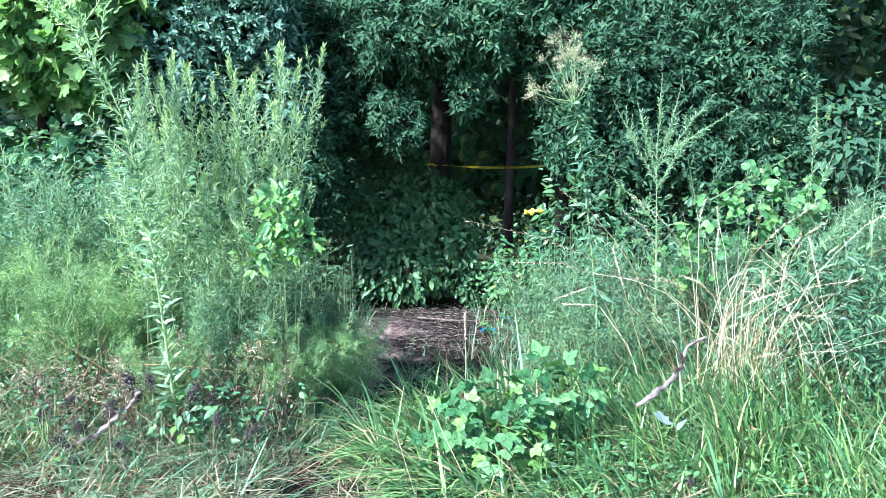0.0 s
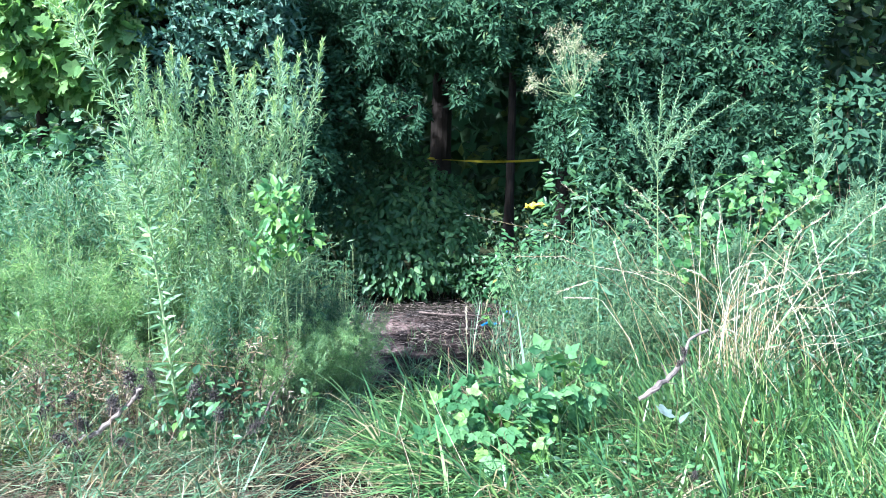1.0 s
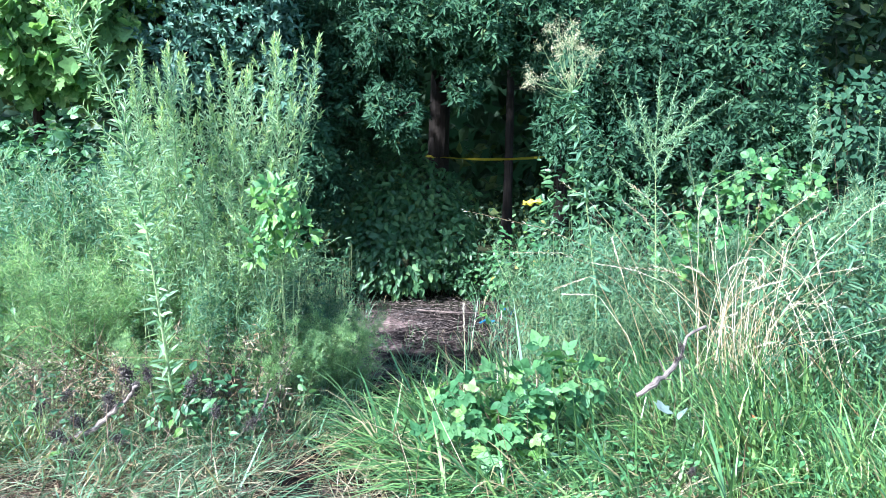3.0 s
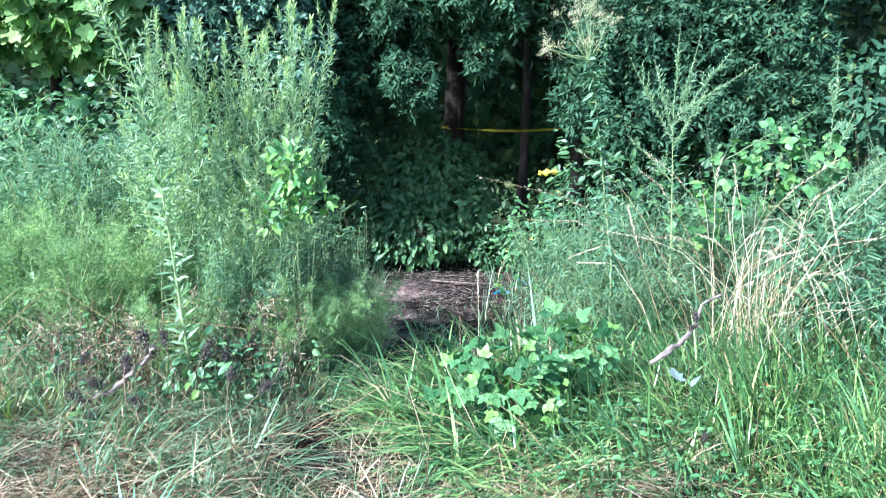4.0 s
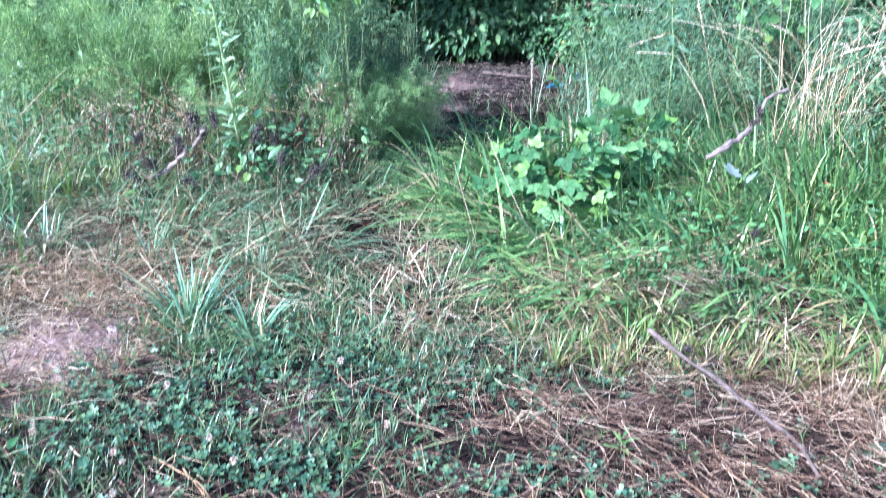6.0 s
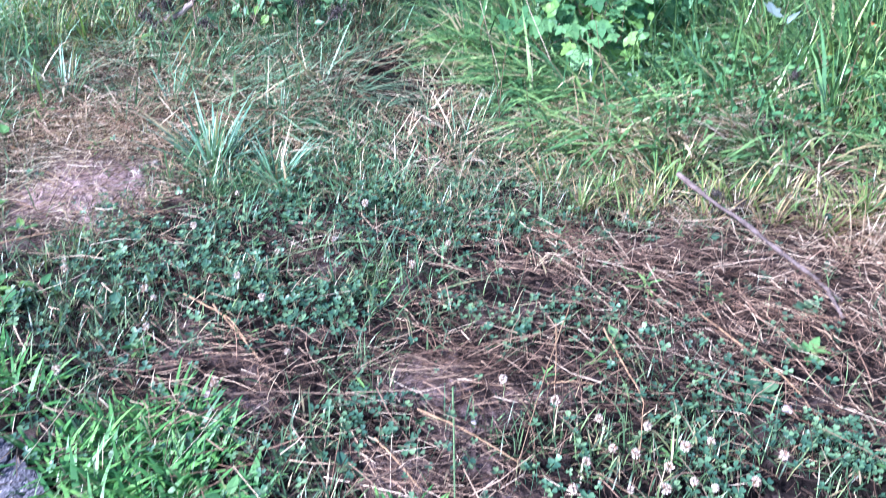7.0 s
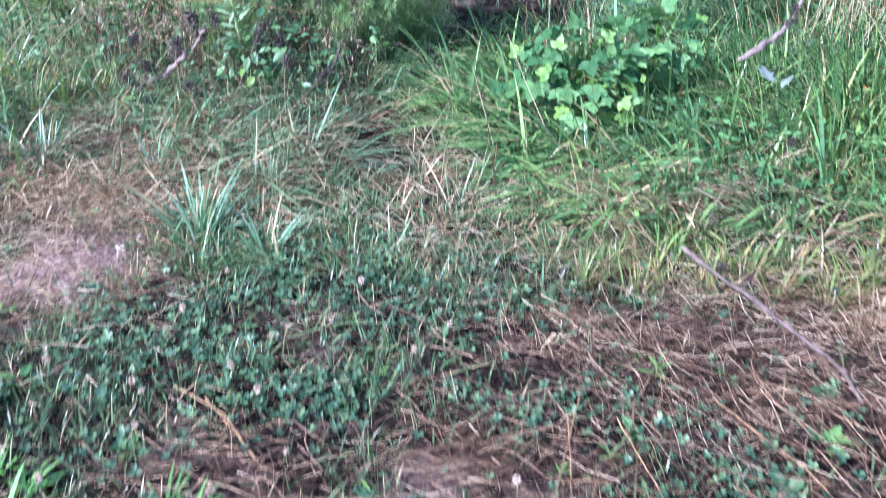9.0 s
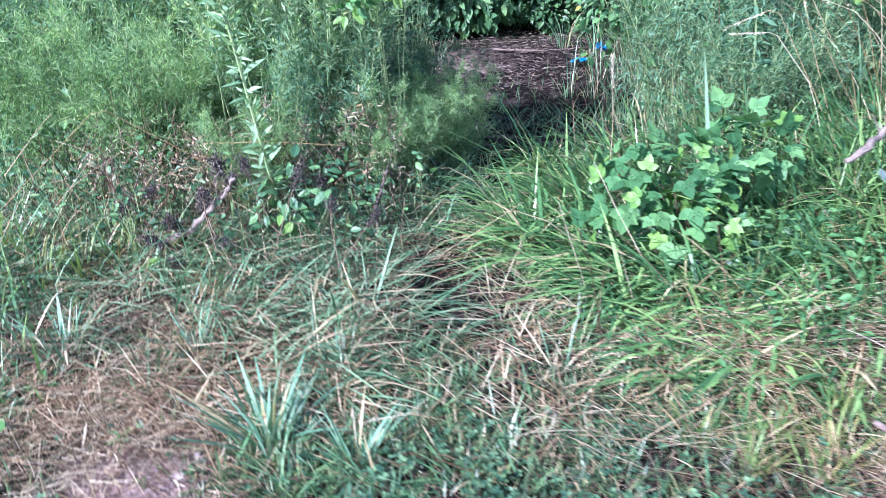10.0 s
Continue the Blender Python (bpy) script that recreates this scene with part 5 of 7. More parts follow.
def build_clover():
    c = Batch()

    def where(x, y):
        d = 1.2 * bell(x, y, -1.25, 2.1, 0.6, 0.55) + 1.3 * bell(x, y, 0.5, 1.48, 0.6, 0.28) + 1.4 * bell(x, y, -0.54, 2.08, 0.22, 0.16) + 1.2 * bell(x, y, -0.05, 2.08, 0.2, 0.13) + 1.2 * bell(x, y, -0.4, 1.58, 0.16, 0.1) + 0.95 * bell(x, y, -0.4, 2.65, 0.6, 0.4) + 0.35 * bell(x, y, 0.6, 2.0, 0.6, 0.3)
        return off_road(x, y) * np.clip(d, 0, 1) * (1 - 0.75 * worn(x, y)) * (1 - 0.6 * bell(x, y, 1.05, 2.4, 0.6, 0.4)) * np.clip(value_noise(x, y, 0.16, 51) * 2.2 - 0.55, 0.05, 1)
    p = scatter(24000, -2.6, 1.9, 0.6, 3.3, where)
    n = len(p)
    top = p + np.stack([rng.normal(0, 0.012, n), rng.normal(0, 0.012, n), rng.uniform(0.018, 0.06, n)], -1)
    c.tubes(np.stack([p, top], 1), np.array([[0.0008, 0.0006]]), 3)
    a = rng.uniform(0, 6.283, n)
    d = np.stack([np.cos(a), np.sin(a), rng.normal(0, 0.2, n)], -1)
    m = basis(d, unit(np.array((0, 0, 1.0)) + rng.normal(0, 0.3, (n, 3))), rng.uniform(0.016, 0.038, n))
    front = np.flatnonzero((p[:, 0] > -0.4) & (p[:, 0] < 0.9) & (p[:, 1] < 1.75))[:300]
    rest = np.setdiff1d(np.arange(n), front)
    c.place(TREFOIL, m[rest], top[rest])
    patch = mesh_thing("clover_patch", c, GREEN_CLOVER, "patchy white clover leaves close to the soil", "clover", kind="stuff")
    shared = Batch().place(TREFOIL, np.eye(3)[None], np.zeros((1, 3))).mesh("leaf", [GREEN_CLOVER])
    for i in front:
        leaf = new("leaf", shared)
        leaf.parent = patch
        leaf.matrix_basis = Matrix.Translation(top[i]) @ Matrix(m[i].tolist()).to_4x4()


def clover_flower():
    f = thing("clover_flower", (0, 0, 0), "small white clover flower, partly browned", "flower", "clover flowers")
    stalk = part("stalk", Batch().tubes(np.array([[(0, 0, 0), (0.003, 0.002, 0.03), (0, 0, 0.06)]]), np.array([[0.0011, 0.001, 0.0009]]), 4), STEM_GREEN, f)
    head = Batch()
    n = 70
    d = unit(rng.normal(size=(n, 3)) + (0, 0, 0.25))
    head.place(LANCE, basis(d, unit(rng.normal(size=(n, 3))), np.tile((0.022, 0.0085, 0.022), (n, 1))), np.array((0, 0, 0.062)) + d * 0.0035)
    part("head", head, FLOWER, stalk)
    return f


def tuft(name, label, blades, lo, hi, width, lean, bend, material, group, radius=0.05, singly=True):
    """A tuft of grass, its blades fanning out from one root; large blades are parts of their own."""
    n = blades
    a = rng.uniform(0, 6.283, n)
    r = radius * rng.uniform(0, 1, n) ** 0.5
    base = np.stack([np.cos(a) * r, np.sin(a) * r, np.full(n, -0.01)], -1)
    rows = (base, a + rng.normal(0, 0.6, n), rng.uniform(0.4 * lean * (lean > 1.2) + 0.05, lean, n), rng.uniform(0.2, bend, n), rng.uniform(lo, hi, n), rng.uniform(0.6, 1.2, n) * width)
    if not singly:
        return mesh_thing(name, Batch().blades(*rows, 5), material, label, "grass", group)
    whole = thing(name, (0, 0, 0), label, "grass", group)
    for i in range(n):
        part("blade", Batch().blades(*(v[i:i + 1] for v in rows), 5), material, whole)
    return whole


build_lawn()
build_straw()
build_clover()

flower = clover_flower()
flower_spots = [(0.21, 1.51), (0.26, 1.5), (0.34, 1.44), (0.37, 1.42), (0.28, 1.6), (0.42, 1.4), (0.45, 1.55), (0.5, 1.43), (0.13, 1.47), (0.17, 1.62), (0.38, 1.52), (0.58, 1.5), (0.3, 1.38), (0.08, 1.66), (-0.05, 1.72), (0.24, 1.4), (0.64, 1.38), (0.1, 1.36)]
for i in range(18):
    flower_spots.append((rng.uniform(-1.7, -0.1), rng.uniform(1.6, 2.7)))
for i, (x, y) in enumerate(flower_spots):
    s = rng.uniform(0.8, 1.15)
    m = pose(x, y, float(height(x, y)), rng.uniform(-15, 15), rng.uniform(-15, 15), rng.uniform(0, 360)) @ Matrix.Diagonal((s, s, s, 1))
    if i:
        copy_true(flower, m)
    else:
        flower.matrix_basis = m

# tufts that stand out singly
crab = [tuft("grass_tuft", "bright green crabgrass tuft at the road's edge", 40, 0.07, 0.16, 0.0088, 1.4, 0.7, GREEN_CRAB, "crabgrass tufts", 0.09),
        tuft("grass_tuft", "bright green crabgrass tuft at the road's edge", 36, 0.06, 0.14, 0.0084, 1.4, 0.7, GREEN_CRAB, "crabgrass tufts", 0.08)]
crab_spots = [(-1.3, 1.63, 0.8, 20), (-1.38, 1.7, 0.8, 75), (-1.24, 1.58, 0.75, 200), (-1.46, 1.66, 0.8, 160), (-1.55, 1.8, 0.8, 90), (-0.27, 1.24, 0.75, 70), (-0.22, 1.29, 0.6, 150), (-0.1, 1.17, 0.7, 10), (-0.45, 1.17, 0.7, 300), (-0.62, 1.3, 0.8, 40), (0.12, 1.16, 0.6, 90)]
for i in range(20):
    r, a = 0.2 * ((i + 0.5) / 20) ** 0.5, 2.4 * i
    crab_spots.append((-0.88 + r * math.cos(a), 1.38 + r * 0.95 * math.sin(a), 1.05 - 0.3 * r / 0.2, 137.0 * i))
set_out(crab, crab_spots)
blue = [tuft("grass_tuft", "broad blue-green grass tuft in trodden verge", 46, 0.16, 0.36, 0.0072, 1.2, 0.6, GREEN_PALE_BLADE, "blue-green tufts", 0.06)]
set_out(blue, [(-1.24, 2.98, 1.0, 0), (-1.2, 2.92, 0.8, 90), (-0.95, 2.84, 0.75, 200), (-2.1, 3.5, 0.9, 50), (-1.05, 3.35, 0.6, 140), (-1.6, 3.5, 0.7, 20), (-2.25, 3.15, 0.7, 75)])
yel = [tuft("grass_tuft", "yellowing upright grass tuft beside dead straw", 36, 0.08, 0.25, 0.0052, 0.8, 0.8, GREEN_YELLOW, "yellowing tufts", 0.06, False)]
set_out(yel, [(1.28, 2.62, 1.0, 0), (0.95, 2.85, 0.9, 60), (0.7, 2.82, 0.8, 120), (0.45, 2.78, 0.8, 180), (1.1, 2.72, 0.8, 240), (0.3, 2.85, 0.7, 300), (1.5, 2.85, 1.0, 20), (1.45, 2.4, 0.8, 80), (0.55, 2.95, 0.9, 150), (1.6, 2.65, 0.9, 210), (0.2, 2.72, 0.7, 12), (0.38, 2.68, 0.75, 100), (0.62, 2.7, 0.8, 190), (0.78, 2.8, 0.85, 280), (1.0, 2.62, 0.75, 33), (1.2, 2.78, 0.95, 140), (1.38, 2.75, 1.0, 310), (1.7, 2.8, 1.0, 77), (1.42, 2.2, 0.9, 222), (1.55, 2.45, 0.9, 5), (0.1, 2.9, 0.7, 265), (1.85, 2.95, 1.0, 115), (-2.25, 4.1, 1.5, 30), (-2.5, 4.2, 1.6, 90), (-2.05, 4.3, 1.3, 160), (-2.75, 4.35, 1.6, 250), (-2.4, 4.0, 1.3, 340), (-2.15, 4.2, 1.4, 200), (0.85, 2.68, 0.7, 270)])


sere = [tuft("grass_tuft", "withered orange-tan grass tuft by dead straw", 44, 0.06, 0.2, 0.003, 1.15, 0.8, DEAD_BLADE, "withered tufts", 0.07, False)]
set_out(sere, [(1.1, 2.5, 1.0, 0), (1.22, 2.36, 0.9, 50), (0.97, 2.74, 0.9, 100), (1.3, 2.58, 1.1, 150), (1.16, 2.2, 0.9, 200), (0.75, 2.72, 0.7, 250), (0.5, 2.68, 0.7, 300), (1.4, 2.75, 1.1, 20), (-1.85, 3.15, 0.8, 70), (-1.65, 3.2, 0.7, 130), (-1.35, 2.62, 0.6, 190), (-2.05, 3.0, 0.8, 260)])


def clumps(batch, centres, per, radius, lean, bend, length, width, drift=None, pull=0.0, seg=5, grown=1.0, lift=0.0):
    """Blades in clumps: each clump fans outwards from its root, pulled towards the drift."""
    n = len(centres)
    k = rng.poisson(per, n) + (6 if per > 6 else 3)
    c = np.repeat(centres, k, 0)
    own = np.repeat(rng.uniform(0.65, 1.2, n) * grown, k)
    m = len(c)
    a = rng.uniform(0, 6.283, m)
    r = radius * rng.uniform(0, 1, m) ** 0.5
    base = c + np.stack([np.cos(a) * r, np.sin(a) * r, lift * rng.uniform(0, 1, m) ** 2 - 0.01], -1)
    way = np.stack([np.cos(a), np.sin(a)], -1) + rng.normal(0, 0.35, (m, 2))
    if drift is not None:
        g = np.repeat(drift, k)
        way = way + pull * np.stack([np.cos(g), np.sin(g)], -1)
    batch.blades(base, np.arctan2(way[:, 1], way[:, 0]), np.abs(rng.normal(np.repeat(np.broadcast_to(lean[0], n), k), lean[1], m)), rng.uniform(*bend, m), rng.uniform(*length, m) * own, rng.uniform(*width, m), seg)


def build_long_grass():
    g = Batch()
    # the bank on the right: arching clumps, long inside, falling over towards the path and the verge
    p = scatter(1000, -0.7, 3.4, 2.75, 5.4, lambda x, y: right_bank(x, y) * (0.3 + 0.65 * value_noise(x, y, 0.4, 61)) * (1 - 0.9 * worn(x, y)))
    front = 0.5 + 0.6 * np.clip((p[:, 1] - 2.95) / 1.0, 0, 1)
    laid = 1.22 - 0.5 * np.clip((p[:, 0] - 0.3) / 1.2, 0, 1) - 0.2 * np.clip((p[:, 1] - 3.6) / 0.8, 0, 1)
    clumps(g, p, 22, 0.1, (laid, 0.4), (0.3, 1.9), (0.18, 0.56), (0.003, 0.0098), 2.7 + 1.5 * value_noise(p[:, 0], p[:, 1], 0.6, 62), 1.1, 4, front, 0.16)
    mesh_thing("long_grass", g, GREEN_GRASS, "long green grass arching over the bank", "grass", kind="stuff")
    g = Batch()
    # laid grass left of the path
    p = scatter(900, -3.2, -0.45, 3.1, 5.4, lambda x, y: left_bank(x, y) * (0.2 + 0.6 * value_noise(x, y, 0.4, 64)) * (1 - 0.9 * worn(x, y)))
    clumps(g, p, 15, 0.12, (1.2, 0.35), (0.1, 0.9), (0.15, 0.46), (0.002, 0.006), -0.6 + 2.2 * (value_noise(p[:, 0], p[:, 1], 0.7, 65) - 0.5), 1.0, 4, 1.0, 0.12)
    mesh_thing("laid_grass", g, GREEN_LAID, "dark blue-green grass laid flat beside the path", "grass", kind="stuff")
    g = Batch()
    # loose tufts on the verge before both banks
    p = scatter(380, -1.0, 1.0, 2.1, 3.3, lambda x, y: (1 - 0.7 * bell(x, y, -0.45, 2.6, 0.45, 0.4)) * (0.25 + 0.75 * np.clip((y - 2.1) / 0.9, 0, 1)) * (1 - thatch(x, y)) * np.clip(value_noise(x, y, 0.25, 67) * 1.8 - 0.3, 0, 1))
    clumps(g, p, 15, 0.04, (1.2, 0.4), (0.1, 0.8), (0.06, 0.18), (0.002, 0.0046), None, 0, 4)
    p = scatter(300, -2.6, -0.7, 2.7, 3.6, lambda x, y: np.clip(1 - 1.6 * worn(x, y), 0, 1) * (0.3 + 0.5 * np.clip((x + 1.4) / 0.2, 0, 1)) * np.clip(value_noise(x, y, 0.22, 68) * 1.8 - 0.25, 0, 1))
    clumps(g, p, 15, 0.04, (1.15, 0.4), (0.1, 0.6), (0.08, 0.24), (0.002, 0.0048), None, 0, 4)
    mesh_thing("verge_grass", g, GREEN_VERGE, "loose green grass tufts on the trodden verge", "grass", kind="stuff")
    g = Batch()
    # thin laid grass on the trodden way and round the clearing
    p = scatter(420, -1.4, 0.6, 3.0, 6.6, lambda x, y: (0.8 - 0.6 * worn(x, y)) * (1 - 0.6 * trodden(x, y)))
    clumps(g, p, 9, 0.1, (1.1, 0.3), (0.1, 0.8), (0.08, 0.3), (0.0015, 0.0035), None, 0, 4)
    p = scatter(420, -1.6, 1.8, 5.0, 9.0, lambda x, y: np.clip(np.abs(x + 0.3 - 0.08 * (y - 5)) - 0.2, 0, 1) * (1 - 0.9 * worn(x, y)))
    clumps(g, p, 16, 0.07, (0.3, 0.3), (0.5, 1.7), (0.15, 0.48), (0.002, 0.0042), None, 0, 4)
    mesh_thing("path_grass", g, GREEN_LAID, "thin laid grass along the trodden way", "grass", kind="stuff")
    dead = Batch()
    p = scatter(1100, -0.5, 3.2, 2.55, 4.6, lambda x, y: right_bank(x, y + 0.25) * (0.25 + 0.6 * bell(x, y, 0.9, 2.95, 1.2, 0.3)))
    clumps(dead, p, 8, 0.1, (1.3, 0.25), (0.1, 0.5), (0.14, 0.38), (0.0014, 0.0034), np.full(len(p), -0.7), 0.8, 4)
    p = scatter(500, -3.2, -0.3, 3.0, 5.0, lambda x, y: left_bank(x, y + 0.2) * 0.6)
    clumps(dead, p, 4, 0.1, (1.2, 0.25), (0.1, 0.7), (0.1, 0.4), (0.001, 0.0024), None, 0, 4)
    p = scatter(600, -2.6, 1.6, 2.3, 3.5, lambda x, y: (0.35 + 0.5 * np.clip((y - 2.4) / 0.6, 0, 1)) * (1 - 0.6 * worn(x, y)) * (1 - 0.85 * trodden(x, y)))
    clumps(dead, p, 1, 0.06, (1.45, 0.15), (0.0, 0.4), (0.08, 0.26), (0.0014, 0.0032), None, 0, 4)
    p = scatter(1400, -2.8, -0.2, 2.9, 4.5, lambda x, y: 0.75 * (1 - worn(x, y)) * (1 - 0.85 * trodden(x, y)))
    clumps(dead, p, 2, 0.09, (1.4, 0.2), (0.0, 0.4), (0.08, 0.3), (0.0014, 0.0032), None, 0, 4, 1.0, 0.09)
    p = scatter(420, -0.1, 1.1, 2.95, 3.7, lambda x, y: np.clip(1.2 * bell(x, y, 0.5, 3.3, 0.34, 0.16), 0, 1))
    clumps(dead, p, 8, 0.09, (1.3, 0.2), (0.1, 0.5), (0.14, 0.36), (0.0014, 0.0034), np.full(len(p), -0.7), 1.0, 4, 1.0, 0.16)
    p = scatter(700, -2.4, -1.1, 2.3, 3.5, lambda x, y: np.clip(bell(x, y, -1.82, 3.1, 0.36, 0.2) + 0.6 * bell(x, y, -1.66, 2.7, 0.34, 0.3), 0, 1))
    clumps(dead, p, 4, 0.06, (1.45, 0.15), (0.0, 0.3), (0.05, 0.2), (0.0009, 0.002), None, 0, 4, 1.0, 0.03)
    mesh_thing("dead_blades", dead, DEAD_BLADE, "tan dead grass blades woven through the green", "grass", kind="stuff")


build_long_grass()
GREEN_TALL = leaf_material("tall_grass_green", [(0.0, (0.045, 0.115, 0.035)), (0.6, (0.135, 0.25, 0.07)), (0.9, (0.26, 0.37, 0.11)), (1.0, (0.48, 0.42, 0.24))], 0.25, 0.38, 0.45)
stand = [tuft("grass_tuft", "tall upright green grass clump on the bank", 52, 0.3, 0.7, 0.0046, 0.8, 1.6, GREEN_TALL, "tall bank tufts", 0.1),
         tuft("grass_tuft", "tall upright green grass clump on the bank", 46, 0.25, 0.6, 0.0046, 0.9, 1.8, GREEN_TALL, "tall bank tufts", 0.09)]
tall_spots = [(1.25, 3.45, 1.0), (1.45, 3.6, 1.05), (1.1, 3.7, 0.9), (1.7, 3.5, 1.0), (1.9, 3.8, 1.05), (1.6, 4.0, 0.9), (0.75, 3.75, 0.8), (0.5, 3.5, 0.75), (0.95, 4.1, 0.85), (2.5, 4.4, 1.1), (0.35, 4.5, 0.8), (1.2, 4.4, 0.9), (1.8, 4.5, 0.9), (2.8, 4.7, 1.1), (0.85, 4.7, 0.9), (1.3, 3.32, 0.6), (1.55, 3.3, 0.7), (1.8, 3.4, 0.8), (2.0, 3.5, 0.9), (2.2, 3.9, 0.9)]
set_out(stand, [(x, y, s * (0.72 + 0.12 * (i % 3)), 57 * i) for i, (x, y, s) in enumerate(tall_spots)])


def dry_grass(tall):
    """A clump of dead grass: straw-coloured culms with drooping seed heads and a few withered blades."""
    clump = thing("dry_grass", (0, 0, 0), "clump of straw-coloured dead grass with drooping seedheads", "grass", "dead grass clumps")
    n = 11
    ways = np.stack([rng.normal(0.06, 0.27, n), rng.normal(0, 0.2, n), np.ones(n)], -1)
    culms = curve_points(rng.normal(0, 0.07, (n, 3)) * (1, 1, 0), ways, rng.uniform(0.5, 1.0, n) * tall, rng.uniform(0.0, 0.2, n), 0.012, 9)
    culms[:, :, 0] += (np.linspace(0, 1, 9) ** 4)[None] * rng.normal(0.12, 0.22, (n, 1)) * tall
    culms[:, :, 2] -= (np.linspace(0, 1, 9) ** 6)[None] * rng.uniform(0, 0.14, (n, 1)) * tall
    for one in culms:
        part("culm", Batch().tubes(one[None], np.linspace(0.0018, 0.0008, 9)[None], 4), STRAW_PALE, clump)
    heads = Batch()
    sprout(heads, NARROW, culms, 34, 0.026, 0.4, 0.82, 1.0, 0, 0.2)
    part("seed_head", heads, STRAW_WHITE, clump)
    withered = Batch()
    m = 14
    a = rng.uniform(0, 6.283, m)
    withered.blades(rng.normal(0, 0.06, (m, 3)) * (1, 1, 0), a, rng.uniform(0.1, 0.5, m), rng.uniform(0.3, 1.6, m), rng.uniform(0.3, 0.8, m) * tall, rng.uniform(0.0014, 0.0026, m), 6)
    part("blade_growth", withered, STRAW_PALE, clump)
    return clump


dry = [dry_grass(1.5), dry_grass(1.35)]
set_out(dry, [(1.66, 4.95, 1.3, 0), (1.86, 4.98, 1.22, 60), (1.74, 5.12, 1.32, 200), (2.02, 5.1, 1.15, 270), (1.8, 4.8, 0.8, 330)])


def build_culm(line, label, droop=True):
    """A single dry stalk with a loose nodding seed head."""
    pts, r = spire_stems(line, 0.0026)
    c = thing("dry_stalk", tuple(line[0]), label, "grass", "single dry stalks")
    pts = pts - np.array(line[0])
    stalk = part("stalk", Batch().tubes(pts[None], r[None] * 0.5 + 0.0006, 4), STRAW_PALE, c)
    if droop:
        h = Batch()
        sprout(h, NARROW, pts[None], 44, 0.026, 0.35, 0.75, 1.0)
        part("seed_head", h, STRAW_WHITE, stalk)


build_culm([(1.25, 4.7, 0.1), (1.1, 4.75, 0.6), (0.92, 4.8, 0.85), (0.72, 4.8, 0.85)], "arching dry stalk with pale nodding seedhead")
build_culm([(1.3, 4.6, 0.1), (1.1, 4.65, 0.55), (0.88, 4.7, 0.98), (0.66, 4.7, 0.9)], "arching dry stalk with pale nodding seedhead")
build_culm([(1.35, 4.8, 0.1), (1.15, 4.85, 0.7), (1.02, 4.9, 1.16)], "stiff dry tan stalk with narrow tip")
for reach, crest in ((2.3, 1.28), (2.15, 1.15), (2.42, 1.2), (2.0, 1.05), (2.25, 1.05)):
    build_culm([(1.62, 4.9, 0.1), (1.7, 4.87, 0.7 * crest), (1.82, 4.82, 0.96 * crest), (0.4 * 1.82 + 0.6 * reach, 4.76, 0.75 * crest), (reach, 4.7, 0.4 * crest)], "long dry stalk bowing over the bank")
build_culm([(2.35, 4.55, 0.1), (2.2, 4.6, 0.7), (2.1, 4.7, 1.25)], "stiff dry tan stalk with narrow tip")
build_culm([(1.95, 4.0, 0.12), (1.6, 4.3, 0.65), (1.2, 4.5, 1.0)], "long leaning straw stalk across the bank", False)
build_culm([(2.3, 4.1, 0.12), (1.85, 4.4, 0.75), (1.35, 4.6, 1.05)], "long leaning straw stalk across the bank", False)
build_culm([(0.05, 4.9, 0.05), (-0.35, 5.4, 0.25), (-0.6, 5.7, 0.42)], "thin straw leaning over the path", False)
build_culm([(0.12, 4.6, 0.05), (0.14, 4.62, 0.5), (0.13, 4.62, 0.82)], "thin upright straw with small tip")
build_culm([(-1.76, 4.5, 0.55), (-1.45, 4.45, 0.56), (-1.1, 4.45, 0.52)], "pale dead stem lying across the weeds", False)
build_culm([(-2.75, 4.5, 0.3), (-2.2, 4.5, 0.75), (-1.7, 4.5, 0.42)], "bent pale straw in the weeds", False)

# ---- undergrowth that fills the two banks ----
def undergrowth(name, label, n, x0, x1, y0, y1, density, tall, shape, size, material, fill=0.55):
    p = scatter(n, x0, x1, y0, y1, density)
    n = len(p)
    top = tall(p[:, 0], p[:, 1]) * (0.55 + 0.6 * value_noise(p[:, 0], p[:, 1], 0.3, 71))
    at = p.copy()
    at[:, 2] += top * (1 - fill * rng.uniform(0, 1, n) ** 1.5) + 0.02
    a = rng.uniform(0, 6.283, n)
    d = np.stack([np.cos(a), np.sin(a), rng.normal(-0.15, 0.45, n)], -1)
    b = Batch()
    some = rng.uniform(0, 1, n) < 0.25
    foot = p[some]
    b.tubes(np.stack([foot, (foot + at[some]) / 2 + rng.normal(0, 0.02, foot.shape), at[some]], 1), np.array([[0.002, 0.0016, 0.001]]), 3, 1)
    b.place(shape, basis(d, unit(np.array((0, -0.35, 1.0)) + rng.normal(0, 0.4, (n, 3))), size * rng.uniform(0.5, 1.3, n)), at)
    mesh_thing(name, b, [material, STEM_GREEN], label, "undergrowth", kind="stuff")


